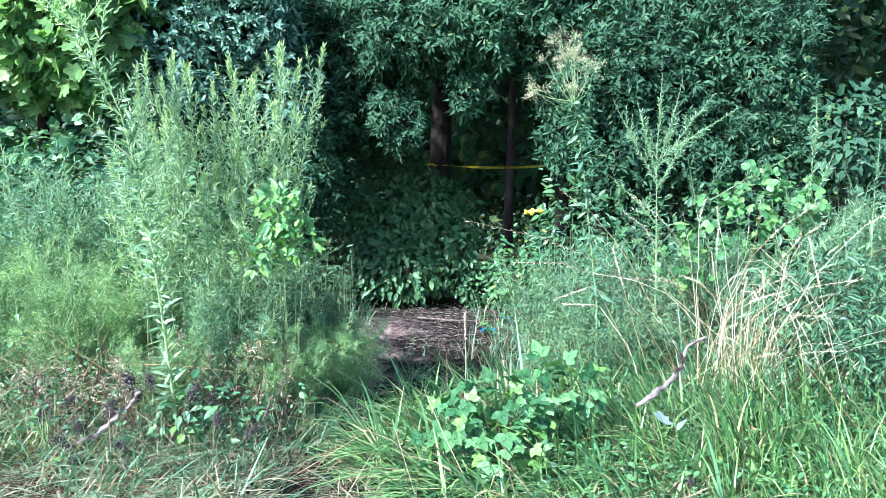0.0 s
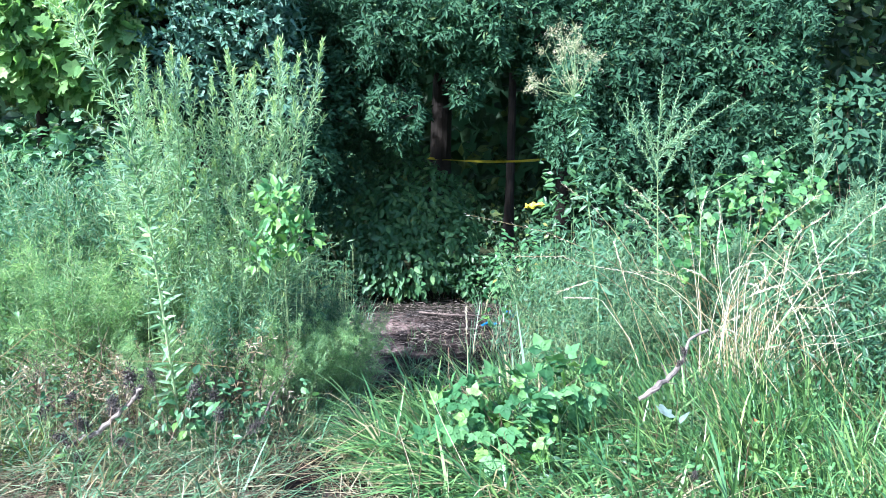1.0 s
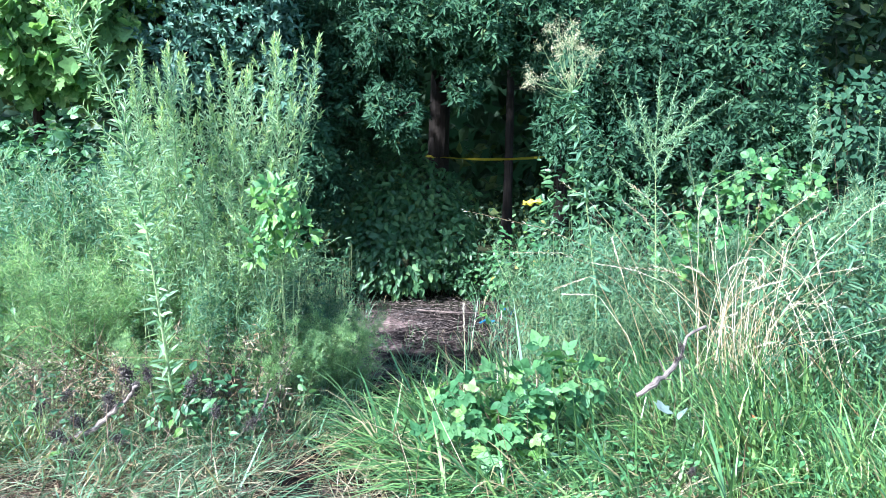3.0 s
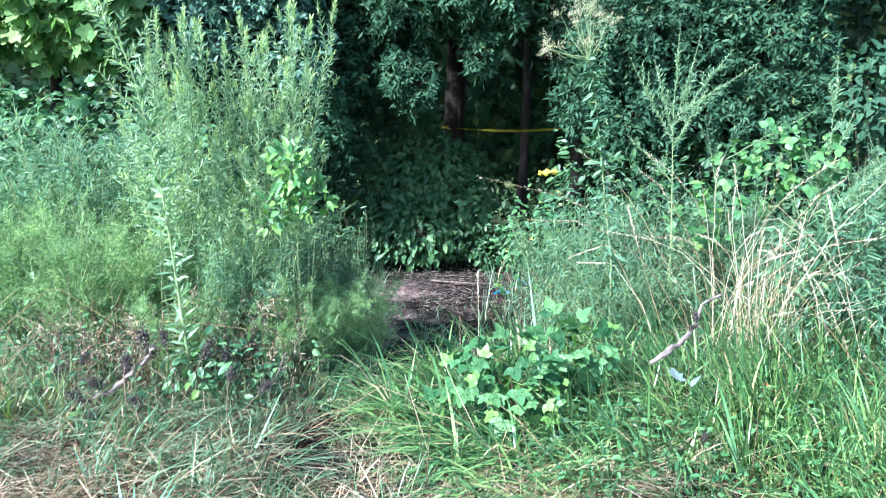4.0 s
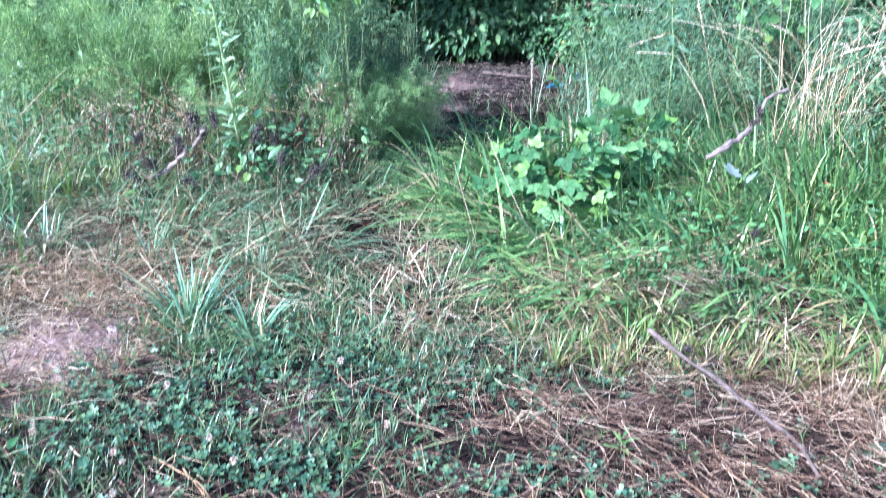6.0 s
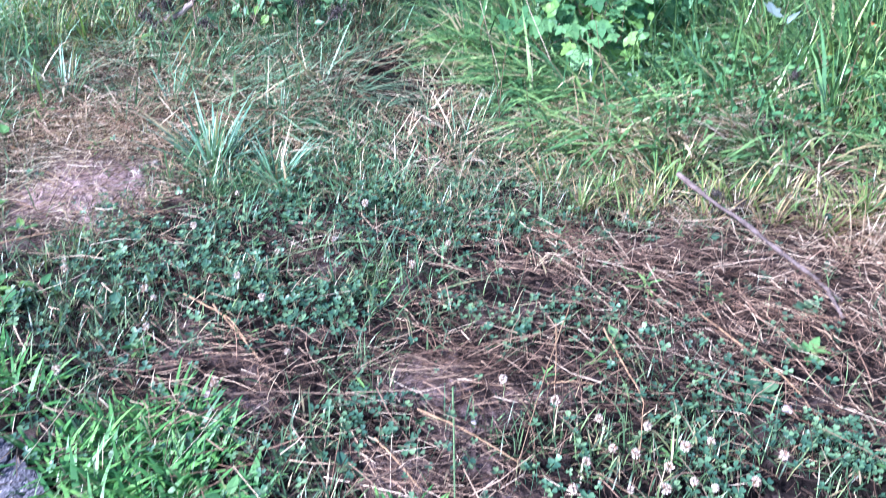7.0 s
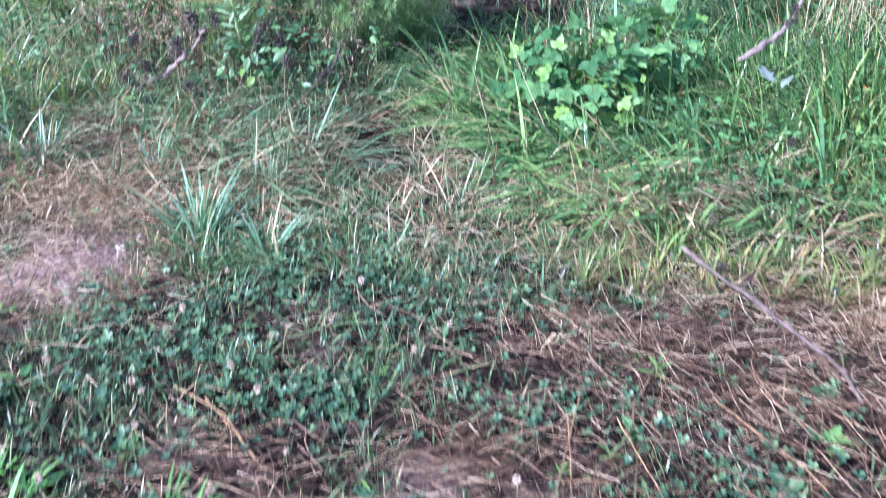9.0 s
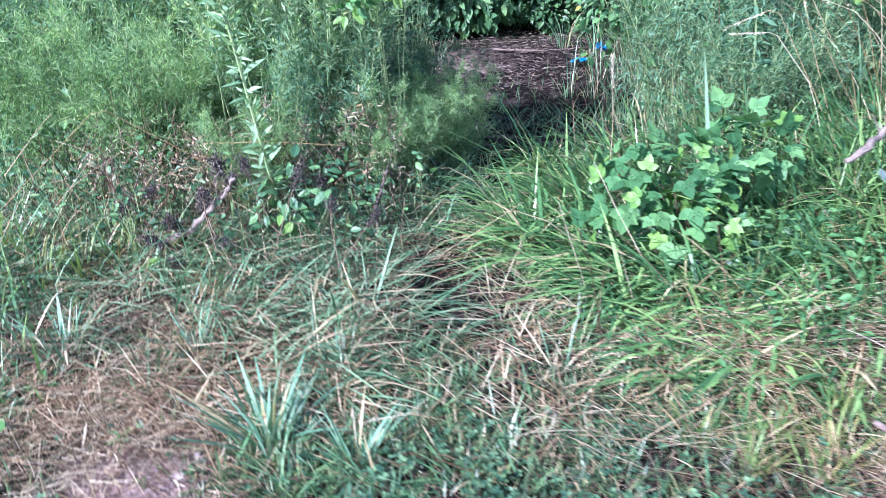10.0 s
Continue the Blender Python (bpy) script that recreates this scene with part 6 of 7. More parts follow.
undergrowth("bank_weeds", "mixed small-leaved weeds filling the bank", 7500, -4.0, -0.75, 4.2, 7.5, lambda x, y: left_bank(x, y) * np.clip((y - 4.1) / 0.9, 0.1, 1), lambda x, y: 0.12 + 0.42 * np.clip(y - 4.2, 0, 2.4), LANCE, 0.075, GREEN_BUSH)
undergrowth("bank_weeds", "mixed small-leaved weeds filling the bank", 8500, 0.2, 4.8, 3.6, 7.6, lambda x, y: np.clip((x - 0.25 - 0.1 * (y - 4)) / 0.4, 0, 1), lambda x, y: 0.2 + 0.38 * np.clip(y - 4.3, 0, 2.6), SIMPLE, 0.05, GREEN_SHRUB)
undergrowth("low_weeds", "dark low leafy weeds at the foot of the bank", 1500, -3.0, -0.9, 4.1, 4.9, lambda x, y: left_bank(x, y) * np.clip(value_noise(x, y, 0.25, 77) * 2.4 - 1.0, 0, 1), lambda x, y: 0.34 + 0 * x, OVATE, 0.045, GREEN_BUSH, 0.9)
undergrowth("pale_weeds", "light green leafy weeds over the low bank", 1100, -3.0, -0.7, 4.3, 5.0, lambda x, y: left_bank(x, y) * np.clip(value_noise(x, y, 0.22, 78) * 2 - 0.9, 0, 1), lambda x, y: 0.3 + 0.5 * np.clip(y - 4.3, 0, 1), OVATE, 0.05, GREEN_BRAMBLE, 0.7)
undergrowth("vine_tangle", "low tangle of green leaves in grass", 2200, 0.2, 2.6, 3.1, 4.6, lambda x, y: np.clip(value_noise(x, y, 0.3, 79) * 1.6 - 0.2, 0, 1), lambda x, y: 0.26 + 0 * x, OVATE, 0.04, GREEN_LEAFLET, 0.85)
undergrowth("shade_weeds", "low shaded weeds around the clearing", 5000, -2.6, 2.4, 6.0, 11.5, lambda x, y: np.clip(np.abs(x + 0.1) - 0.8 + np.clip(y - 9.4, 0, 1), 0, 1) * 0.75, lambda x, y: 0.2 + 0.35 * np.clip(np.abs(x + 0.1) - 0.6, 0, 1), SIMPLE, 0.07, GREEN_SHRUB)


def build_dead_stems():
    """Thin dead stalks, upright and leaning, all through the weeds."""
    b = Batch()
    for n, x0, x1, y0, y1, where, lo, hi in ((900, -3.2, -0.7, 4.1, 6.2, left_bank, 0.15, 0.6), (500, -0.2, 3.2, 3.2, 5.8, right_bank, 0.2, 0.75)):
        p = scatter(n, x0, x1, y0, y1, lambda x, y: where(x, y) * 0.7)
        m = len(p)
        ways = np.stack([rng.normal(0, 0.75, m), rng.normal(0, 0.5, m), np.ones(m)], -1)
        b.tubes(curve_points(p, ways, rng.uniform(lo, hi, m), rng.uniform(0, 0.5, m), 0.02, 4), np.linspace(0.0022, 0.0011, 4)[None], 3)
    # brown, dead skirts of the feathery weeds
    p = scatter(650, -2.7, -0.85, 4.45, 5.1, lambda x, y: 0.25 + 0.75 * bell(x, y, -2.0, 4.75, 0.5, 0.3))
    m = len(p)
    p[:, 2] += rng.uniform(0.05, 0.4, m)
    b.tubes(curve_points(p, np.stack([rng.normal(0, 0.6, m), rng.normal(-0.2, 0.5, m), rng.normal(0.6, 0.5, m)], -1), rng.uniform(0.15, 0.45, m), rng.uniform(0, 0.5, m), 0.03, 4), np.linspace(0.0022, 0.0011, 4)[None], 3)
    mesh_thing("dead_stems", b, STRAW, "thin dead brown and straw stems among weeds", "stems", kind="stuff")


build_dead_stems()


def build_verge():
    """Coarse grass along the roadside to both sides, across the road and round the woods' edge."""
    b = Batch()
    for n, x0, x1, y0, y1, where, lo, hi in (
            (40000, -10, -1.9, 0.5, 8, lambda x, y: off_road(x, y) * np.clip((-1.9 - x) / 0.9, 0, 1) * np.clip((x + 11) / 5, 0, 1), 0.08, 0.35),
            (40000, 1.3, 10, -3, 8, lambda x, y: off_road(x, y) * np.clip((x - 1.4) / 0.8, 0, 1) * np.clip((11 - x) / 5, 0, 1), 0.08, 0.35),
            (9000, -10, 10, -12, 0, lambda x, y: (y < edge_of_road(x) - 5.7) * np.clip((y + 12) / 4, 0, 1), 0.1, 0.4),
            (6000, -9, 9, 7, 14, lambda x, y: np.clip(np.abs(x) / 2.5 - 0.4, 0, 1), 0.1, 0.35)):
        p = scatter(n, x0, x1, y0, y1, lambda x, y: where(x, y) * (0.25 + 0.75 * value_noise(x, y, 0.6, 95)))
        m = len(p)
        b.blades(p, rng.uniform(0, 6.283, m), rng.uniform(0.1, 1.1, m), rng.uniform(0.2, 1.2, m), lo + (hi - lo) * rng.uniform(0, 1, m) ** 2, rng.uniform(0.003, 0.008, m), 2)
    mesh_thing("roadside_grass", b, GREEN_GRASS, "rough green grass along the lane and woods", "grass", kind="stuff")


build_verge()

# ---- small things ----
def seedling(leaves, size, shape, material, label):
    s = thing("weed_seedling", (0, 0, 0), label, "weed", "small broadleaf weeds")
    b = Batch()
    n = leaves
    a = np.arange(n) * 2.4 + rng.normal(0, 0.2, n)
    rise = np.linspace(0.15, 1.1, n)
    z = np.linspace(0.008, size * 0.8, n)
    d = np.stack([np.cos(a), np.sin(a), rise * 0.5], -1)
    b.place(shape, basis(d, np.tile((0, 0, 1.0), (n, 1)), size * rng.uniform(0.75, 1.1, n)), np.stack([0 * z, 0 * z, z], -1))
    stem = part("stem", Batch().tubes(np.array([[(0, 0, -0.01), (0.002, 0, size * 0.4), (0, 0, size * 0.85)]]), np.array([[0.002, 0.0016, 0.001]]), 4), STEM_GREEN, s)
    part("leaves", b, material, stem)
    return s


seeds = [seedling(7, 0.05, OVATE, GREEN_BRAMBLE, "small broadleaf weed seedling in verge"), seedling(9, 0.07, LANCE, GREEN_BRIGHT, "small narrow-leaved weed seedling in verge"), seedling(6, 0.06, ROUND, GREEN_CLOVER, "small round-leaved weed seedling in verge")]
spots = []
for i in range(90):
    x, y = rng.uniform(-2.1, 1.5), rng.uniform(1.3, 3.3)
    if y > float(edge_of_road(x)) + 0.08:
        spots.append((x, y, rng.uniform(0.35, 0.75), rng.uniform(0, 360)))
spots += [(0.25, 1.95, 0.9, 0), (0.36, 2.2, 0.9, 30), (0.6, 1.75, 0.9, 200)]
set_out(seeds, spots)


def rosette(leaves, size, label):
    """A flat rosette of broad leaves, each on a short stalk."""
    r = thing("rosette_weed", (0, 0, 0), label, "weed", "broadleaf rosettes")
    shared = Batch().place(OVATE, np.eye(3)[None], np.zeros((1, 3))).mesh("leaf", [GREEN_BRIGHT])
    for i in range(leaves):
        a = 137.5 * i + rng.uniform(-15, 15)
        s = size * rng.uniform(0.7, 1.1)
        leaf = new("leaf", shared)
        leaf.parent = r
        leaf.matrix_basis = pose(0, 0, 0.012 + 0.004 * i, 0, 0, a) @ pose(0, 0.012, 0, rng.uniform(8, 38), rng.uniform(-15, 15), 0) @ Matrix.Diagonal((s * 1.05, s, s, 1))
    return r


set_out([rosette(8, 0.085, "broad-leaved green rosette weed in clover"), rosette(6, 0.07, "broad-leaved green rosette weed in clover")],
        [(-1.54, 1.92, 1.0, 0), (-0.64, 1.3, 0.85, 40), (-1.6, 2.02, 1.05, 80), (-1.46, 2.04, 0.9, 150), (0.77, 1.94, 0.7, 10), (-1.7, 2.38, 0.9, 200), (-1.9, 2.52, 1.0, 300), (-2.1, 3.3, 1.1, 60), (-2.22, 3.2, 0.9, 120), (0.85, 1.5, 0.9, 230), (-1.05, 1.8, 0.6, 20)])


def seedhead():
    """A dried flower cluster: a dark, knobbly plume."""
    s = thing("dried_seedhead", (0, 0, 0), "dark dried seedhead, grey-purple and knobbly", "seedhead", "dried seedheads")
    b = Batch()
    n = 330
    d, q = ball_points(n, 0.1)
    at = q * (0.022, 0.022, 0.045) * (0.5 + 1.1 * rng.uniform(0, 1, (n, 1)) ** 2) + rng.normal(0, 0.006, (n, 3))
    octa = (np.array([(1, 0, 0), (-1, 0, 0), (0, 1, 0), (0, -1, 0), (0, 0, 1), (0, 0, -1)], float), np.array([(0, 2, 4), (2, 1, 4), (1, 3, 4), (3, 0, 4), (2, 0, 5), (1, 2, 5), (3, 1, 5), (0, 3, 5)]))
    b.place(octa, basis(unit(rng.normal(size=(n, 3))), unit(rng.normal(size=(n, 3))), np.stack([rng.uniform(0.0012, 0.003, n), rng.uniform(0.002, 0.007, n), rng.uniform(0.0012, 0.003, n)], -1)), at)
    stalk = part("stalk", Batch().tubes(np.array([[(0, 0, 0.03), (0.008, 0, -0.1), (0.0, 0.01, -0.28)]]), np.array([[0.0018, 0.0018, 0.0018]]), 4), STEM_BROWN, s)
    part("seed_head", b, SEED_DARK, stalk)
    return s


sh = seedhead()
head_spots = [(-1.72, 4.5, 0.48, 1.2, 25), (-1.66, 4.45, 0.42, 1.0, 35), (-1.34, 4.4, 0.45, 1.0, 30), (-1.82, 4.5, 0.3, 1.1, 60), (-2.04, 4.35, 0.2, 1.0, 60), (-1.25, 4.45, 0.4, 0.8, 20), (-2.1, 4.6, 0.34, 0.9, 50), (-1.0, 4.3, 0.28, 0.8, 50), (-1.78, 4.4, 0.38, 1.0, 70), (-1.58, 4.42, 0.5, 0.9, 15), (-1.95, 4.4, 0.26, 1.0, 40), (-1.9, 4.25, 0.14, 0.9, 80), (-2.2, 4.5, 0.3, 1.0, 35), (-1.2, 4.35, 0.33, 0.9, 60), (-1.7, 4.3, 0.2, 0.9, 75),
              (1.22, 4.16, 0.68, 0.7, 20), (1.2, 4.12, 0.63, 0.6, 70),
              (1.03, 3.34, 0.34, 0.6, 10), (0.93, 3.25, 0.16, 0.9, 25), (0.98, 3.3, 0.14, 1.0, 15), (1.35, 3.75, 0.2, 0.9, 20), (0.66, 2.75, 0.1, 0.7, 75), (0.74, 2.7, 0.09, 0.7, 30), (0.9, 3.15, 0.08, 0.8, 90)]
for i, (x, y, z, s, tip) in enumerate(head_spots):
    if x < 0:
        x, y, z, s = x * 0.955, y - 0.2, z + 0.03, s * 1.25
    s *= 1.1
    m = pose(x, y, z, tip, 0, 70 * i) @ Matrix.Diagonal((s, s, s, 1))
    if i:
        copy_true(sh, m)
    else:
        sh.matrix_basis = m


TAN_TWIG = plain_material("tan_twig", (0.16, 0.1, 0.05), (0.34, 0.23, 0.13), 30, 0.7)


def branch(points, radius, label, twigs=5, knots=True, name="dead_branch"):
    """A dead branch: crooked, knotty, tapering, with broken twig stubs."""
    p = np.array(points, float)
    b = thing(name, tuple(p[0]), label, "branch", "dead branches")
    q = p - p[0]
    k = 16
    s = np.linspace(0, len(q) - 1.001, k)
    i = s.astype(int)
    f = (s - i)[:, None]
    line = q[i] * (1 - f) + q[i + 1] * f + rng.normal(0, radius * 0.35, (k, 3))
    r = np.linspace(radius, radius * 0.5, k) * (1 + (rng.uniform(-0.25, 0.55, k) if knots else 0))
    part("limb", Batch().tubes(line[None], r[None], 8), (PALE_WOOD if "pale" in label else GREY_WOOD) if name == "dead_branch" else (STEM_BROWN if "dark" in label else TAN_TWIG), b)
    at, t = along(line[None], rng.uniform(0.15, 0.95, (1, twigs)))
    w = t[0] * 0.5 + rng.normal(0, 0.6, (twigs, 3)) + (0, 0, 0.3)
    stubs = curve_points(at[0], w, rng.uniform(0.02, 0.09, twigs), 0, 0.03, 4)
    for one in stubs:
        part("twig_stub", Batch().tubes(one[None], np.linspace(radius * 0.35, radius * 0.15, 4)[None], 5), GREY_WOOD, b)


branch([(0.51, 2.71, 0.19), (0.64, 2.57, 0.14), (0.755, 2.44, 0.1), (0.84, 2.3, 0.085), (0.885, 2.2, 0.08), (0.89, 2.08, 0.07)], 0.0076, "thin grey dead branch lying on straw")
branch([(0.97, 4.02, 0.47), (1.05, 4.04, 0.52), (1.14, 4.1, 0.56), (1.22, 4.18, 0.62), (1.28, 4.25, 0.71), (1.38, 4.3, 0.76)], 0.013, "weathered pale branch caught in tall grass", 7)
branch([(-1.95, 4.22, 0.16), (-1.8, 4.24, 0.24), (-1.7, 4.24, 0.32), (-1.61, 4.23, 0.4), (-1.56, 4.22, 0.48)], 0.012, "weathered pale branch among dark seedheads", 6)
branch([(-1.05, 4.4, 0.1), (-0.98, 4.42, 0.24), (-0.92, 4.45, 0.4)], 0.008, "short grey stick standing in laid grass", 3)
branch([(-0.75, 8.3, 0.03), (-0.45, 8.0, 0.05), (-0.3, 7.85, 0.04)], 0.012, "broken stick lying on the bare clearing", 3)
branch([(-0.2, 8.9, 0.03), (0.25, 8.6, 0.05), (0.6, 8.7, 0.04)], 0.01, "broken stick lying on the bare clearing", 3)
for pts, label in (([(-1.0, 2.02, 0.05), (-0.82, 1.9, 0.06), (-0.7, 1.77, 0.02)], "dry tan twig lying on clover"),
                   ([(-0.9, 1.98, 0.05), (-0.78, 1.86, 0.03), (-0.71, 1.78, 0.02)], "dry tan twig lying on clover"),
                   ([(-1.0, 1.7, 0.02), (-0.7, 1.83, 0.03), (-0.43, 1.96, 0.02)], "dark thin twig lying on verge soil"),
                   ([(-0.94, 1.59, 0.03), (-0.6, 1.64, 0.04), (-0.22, 1.66, 0.03)], "dark thin twig lying on verge soil"),
                   ([(0.13, 2.08, 0.05), (0.06, 1.78, 0.06), (-0.01, 1.46, 0.03)], "dry tan twig lying on clover"),
                   ([(0.09, 2.0, 0.04), (0.085, 1.85, 0.05), (0.08, 1.7, 0.03)], "dry tan twig lying on clover"),
                   ([(0.06, 1.75, 0.03), (0.12, 1.755, 0.04), (0.18, 1.76, 0.03)], "dry tan twig lying on clover"),
                   ([(-0.35, 1.51, 0.03), (-0.29, 1.44, 0.04), (-0.22, 1.36, 0.03)], "dry tan twig lying on clover"),
                   ([(-0.37, 1.36, 0.03), (-0.26, 1.42, 0.04), (-0.12, 1.46, 0.03)], "dark thin twig lying on verge soil"),
                   ([(-0.26, 1.62, 0.03), (-0.14, 1.55, 0.04), (-0.01, 1.47, 0.03)], "dry tan twig lying on clover"),
                   ([(-0.14, 1.54, 0.02), (-0.06, 1.58, 0.03), (0.02, 1.61, 0.02)], "dark thin twig lying on verge soil"),
                   ([(0.0, 2.17, 0.03), (0.2, 2.1, 0.04), (0.36, 2.0, 0.03)], "dark thin twig lying on verge soil"),
                   ([(0.22, 1.98, 0.05), (0.3, 1.7, 0.04), (0.27, 1.5, 0.03)], "dry tan twig lying on clover"),
                   ([(-1.9, 2.1, 0.04), (-1.6, 2.3, 0.05), (-1.25, 2.5, 0.05)], "dry tan twig lying on clover"),
                   ([(0.5, 2.1, 0.04), (0.68, 1.8, 0.05), (0.75, 1.6, 0.03)], "dry tan twig lying on clover")):
    branch(pts, 0.0023, label, 2, False, "twig")


def green_straw(points, label):
    line, r = spire_stems(points, 0.0028)
    mesh_thing("green_straw", Batch().tubes(line[None], r[None] * 0.5 + 0.0014, 5), STEM_GREEN, label, "grass", "loose green straws")


green_straw([(-0.18, 1.71, 0.03), (-0.16, 1.5, 0.05), (-0.14, 1.27, 0.04)], "straight pale green straw lying on clover")
green_straw([(-0.9, 2.2, 0.03), (-0.6, 2.35, 0.06), (-0.35, 2.42, 0.03)], "bent green straw lying on verge")


def crumple(name, label, category, place, size, material, turn=0, flat=0.5, cuts=7, seed=1):
    """A crumpled scrap of leaf, film or paper with some thickness."""
    bm = bmesh.new()
    bmesh.ops.create_grid(bm, x_segments=cuts, y_segments=cuts, size=0.5)
    for v in bm.verts:
        n = noise.noise_vector(Vector((v.co.x * 3 + seed * 3.1, v.co.y * 3, seed)))
        v.co = Vector((v.co.x * size[0] * (1 + 0.35 * n.y), v.co.y * size[1] * (1 + 0.35 * n.x), (n.z + 0.5) * flat * min(size)))
    bmesh.ops.solidify(bm, geom=bm.faces[:], thickness=0.0012)
    me = bpy.data.meshes.new(name)
    bm.to_mesh(me)
    bm.free()
    me.materials.append(material)
    ob = new(name, me)
    ob.matrix_basis = pose(*place, 0, 0, turn)
    return tagged(ob, label, category)


def leaf_thing(label, place, size, shape, material, tilt, turn):
    ob = mesh_thing("fallen_leaf", Batch().place(shape, np.eye(3)[None] * size, np.zeros((1, 3))), material, label, "leaf", "single leaves")
    ob.matrix_basis = pose(*place, tilt[0], tilt[1], turn)
    md = ob.modifiers.new("thickness", "SOLIDIFY")
    md.thickness = 0.0008


leaf_thing("silvery pale curled leaf caught in grass", (1.05, 3.8, 0.44), 0.1, LOBED, PALE_LEAF, (25, 20), 20)
leaf_thing("silvery pale curled leaf caught in grass", (1.1, 3.78, 0.42), 0.09, OVATE, PALE_LEAF, (40, -20), 300)
leaf_thing("silvery pale dead leaf lying on grass", (0.34, 3.74, 0.19), 0.12, OVATE, PALE_LEAF, (15, 10), 100)
leaf_thing("silvery pale dead leaf lying on grass", (0.42, 3.76, 0.18), 0.09, OVATE, PALE_LEAF, (5, 20), 240)
leaf_thing("rust-red dead leaf among grass stems", (1.5, 3.85, 0.38), 0.05, OVATE, RUST_LEAF, (50, 0), 20)
leaf_thing("rust-red dead leaf among grass stems", (1.52, 3.7, 0.3), 0.05, OVATE, RUST_LEAF, (30, 30), 150)
leaf_thing("bright green round leaf in low grass", (-2.0, 4.06, 0.13), 0.12, ROUND, GREEN_LIME, (25, 0), -80)
leaf_thing("bright green round leaf in low grass", (-2.1, 3.0, 0.08), 0.07, ROUND, GREEN_BRIGHT, (20, 10), 40)
leaf_thing("yellowed round leaf on the bank", (1.42, 3.65, 0.32), 0.09, ROUND, GREEN_YELLOW, (40, 0), 120)
leaf_thing("pale dead leaf lying on the trodden path", (-0.55, 7.0, 0.05), 0.11, OVATE, PALE_LEAF, (10, 0), 30)


def build_broad_blade():
    b = Batch()
    base = np.array([(0.46, 4.05, 0.08), (0.48, 4.07, 0.08), (0.5, 4.05, 0.08)])
    b.blades(base, np.array((-2.4, -2.2, -0.9)), np.array((0.16, 0.22, 0.25)), np.array((0.06, 0.2, 0.5)), np.array((0.92, 0.6, 0.5)), np.array((0.015, 0.011, 0.01)), 7, 0, 0.2)
    mesh_thing("broad_blade", b, GREEN_PALE_BLADE, "single broad blue-green upright blade", "grass", place=(0, 0, 0))


build_broad_blade()


def stone(x, y, size):
    bm = bmesh.new()
    bmesh.ops.create_icosphere(bm, subdivisions=2, radius=size)
    for v in bm.verts:
        v.co += noise.noise_vector(v.co * 40 + Vector((x * 9, y * 9, 0))) * size * 0.4
        v.co.z *= 0.6
    me = bpy.data.meshes.new("stone")
    bm.to_mesh(me)
    bm.free()
    me.materials.append(STONE)
    ob = new("stone", me)
    ob.location = (x, y, float(height(x, y)) + size * 0.3)
    tagged(ob, "small pale stone on bare soil", "stone", "small stones")


for x, y, s in ((-1.46, 2.8, 0.016), (-1.44, 2.9, 0.011), (-0.8, 1.64, 0.022), (-0.85, 1.66, 0.014), (0.66, 1.72, 0.016), (-0.12, 1.62, 0.01), (-1.62, 2.6, 0.008)):
    stone(x, y, s)


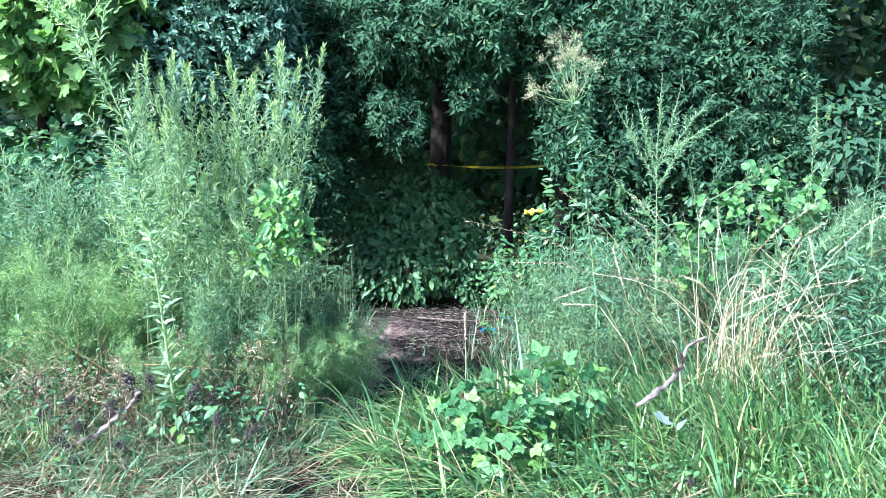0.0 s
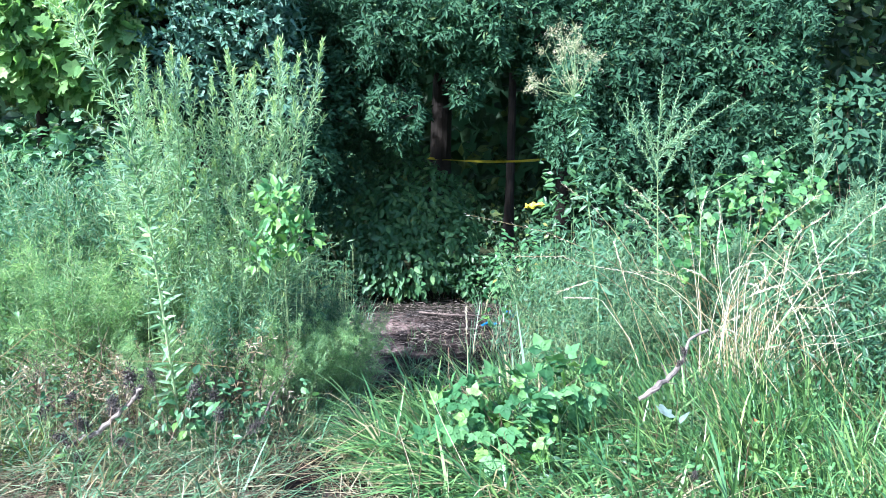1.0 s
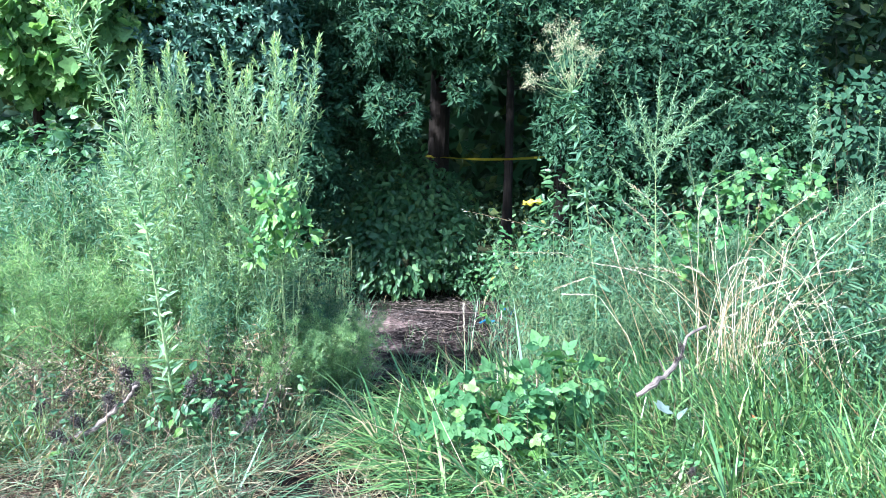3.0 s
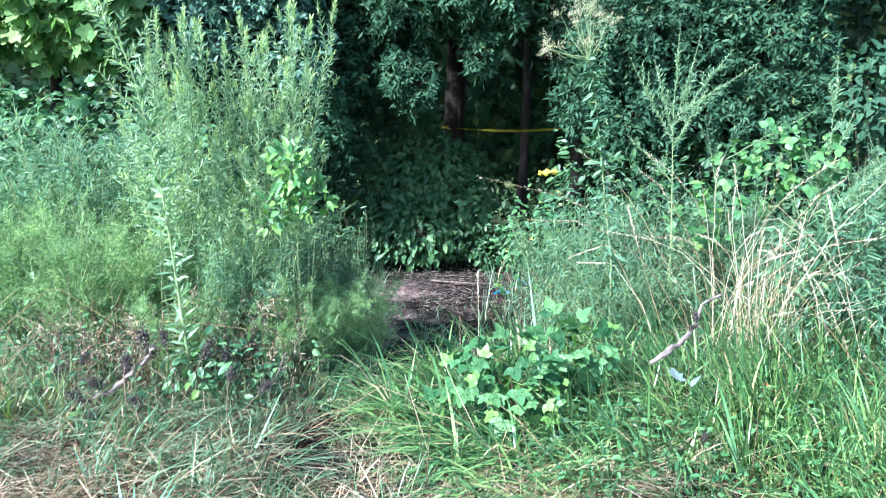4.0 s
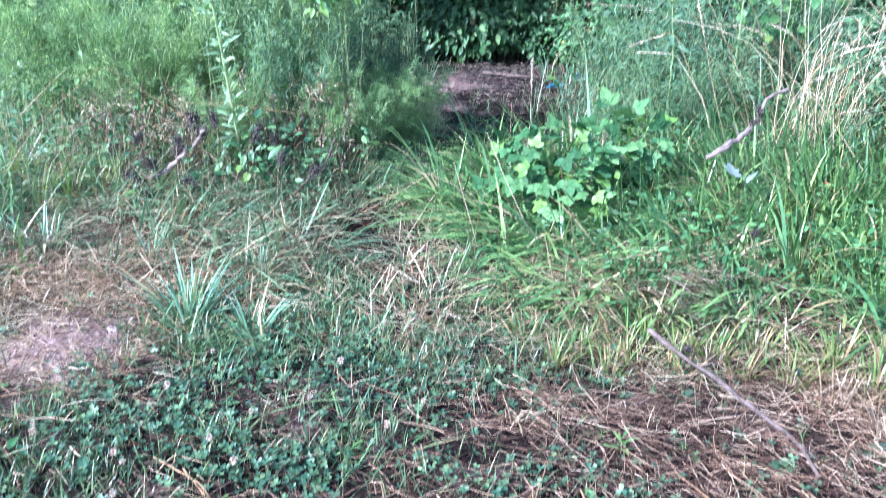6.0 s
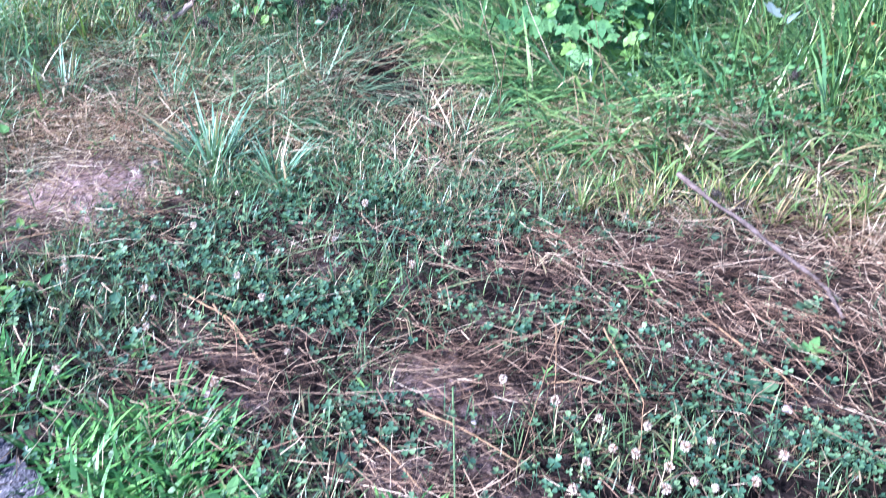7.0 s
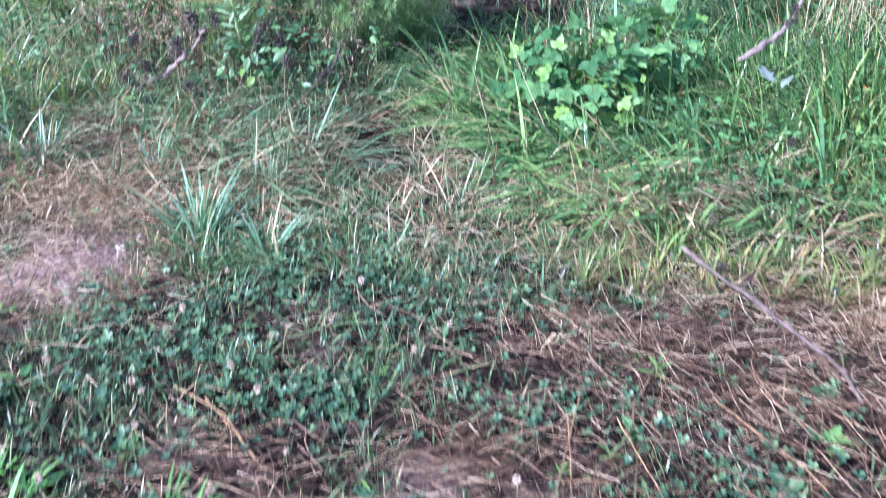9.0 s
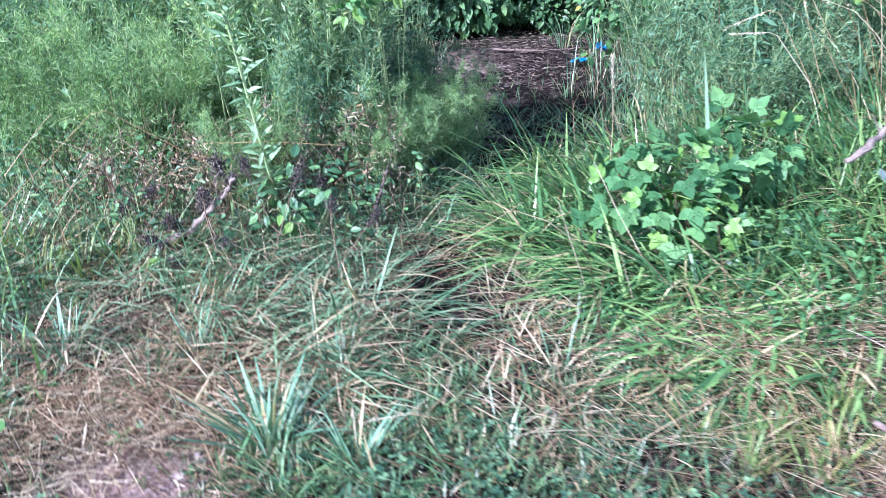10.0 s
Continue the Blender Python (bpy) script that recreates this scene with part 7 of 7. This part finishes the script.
# ---- warning tape and scraps ----
def build_tape():
    """Yellow barrier tape strung between trunks, twisted and sagging."""
    tape = thing("barrier_tape", (-0.12, 11.2, 1.66), "yellow barrier tape strung between dark trunks", "tape")
    k = 60
    u = np.linspace(0, 1, k)
    x = u * 1.85
    z = 0.05 - 0.05 * np.sin(u * np.pi) + 0.01 * u
    y = -0.02 * np.sin(u * 9)
    ang = 0.9 * np.sin(u * 8) + 0.25
    bm = bmesh.new()
    rows = []
    for i in range(k):
        off = Vector((0, math.sin(ang[i]) * 0.017, math.cos(ang[i]) * 0.017))
        c = Vector((x[i], y[i], z[i]))
        rows.append((bm.verts.new(c - off), bm.verts.new(c + off)))
    for i in range(k - 1):
        bm.faces.new((rows[i][0], rows[i + 1][0], rows[i + 1][1], rows[i][1]))
    bmesh.ops.solidify(bm, geom=bm.faces[:], thickness=0.001)
    me = bpy.data.meshes.new("ribbon")
    bm.to_mesh(me)
    bm.free()
    me.materials.append(TAPE)
    ob = new("ribbon", me)
    ob.parent = tape


build_tape()
crumple("tape_end", "torn yellow tape end caught on weeds", "tape", (0.8, 7.0, 1.26), (0.16, 0.06), TAPE, 10, 0.9, 7, 2)
crumple("plastic_scrap", "crumpled blue plastic scrap on the clearing", "litter", (0.5, 8.1, 0.03), (0.14, 0.08), BLUE_FILM, 20, 0.6, 7, 3)
crumple("plastic_scrap", "crumpled blue plastic scrap on the clearing", "litter", (0.74, 8.35, 0.06), (0.12, 0.1), BLUE_FILM, 70, 0.9, 7, 5)

# ---- withered growth under the tall weeds ----
withered_grass = [tuft("grass_tuft", "withered tan grass arching under tall weeds", 34, 0.25, 0.6, 0.0032, 1.15, 1.3, DEAD_BLADE, "withered undergrowth", 0.1, False)]
set_out(withered_grass, [(-1.05, 4.6, 0.9, 0), (-1.3, 4.62, 1.0, 75), (-1.55, 4.55, 0.95, 150), (-1.8, 4.6, 1.0, 220), (-2.05, 4.55, 1.0, 300), (-2.3, 4.6, 1.05, 35), (-1.45, 4.75, 1.1, 110), (-1.18, 4.8, 1.1, 260), (-0.9, 4.7, 0.8, 190), (-1.9, 4.8, 1.1, 330)])
set_out([feather_plant("withered_weed", "low withered weed with curled brown leaves", 0.72, 0.4, 9, 8, 6, 0.05, DEAD_BLADE, "withered weeds", NARROW, TWIG_GREY)],
        [(-1.3, 4.8, 1.0, 0), (-1.05, 4.72, 0.9, 80), (-1.75, 4.68, 0.8, 170), (-2.15, 4.62, 0.75, 250)])
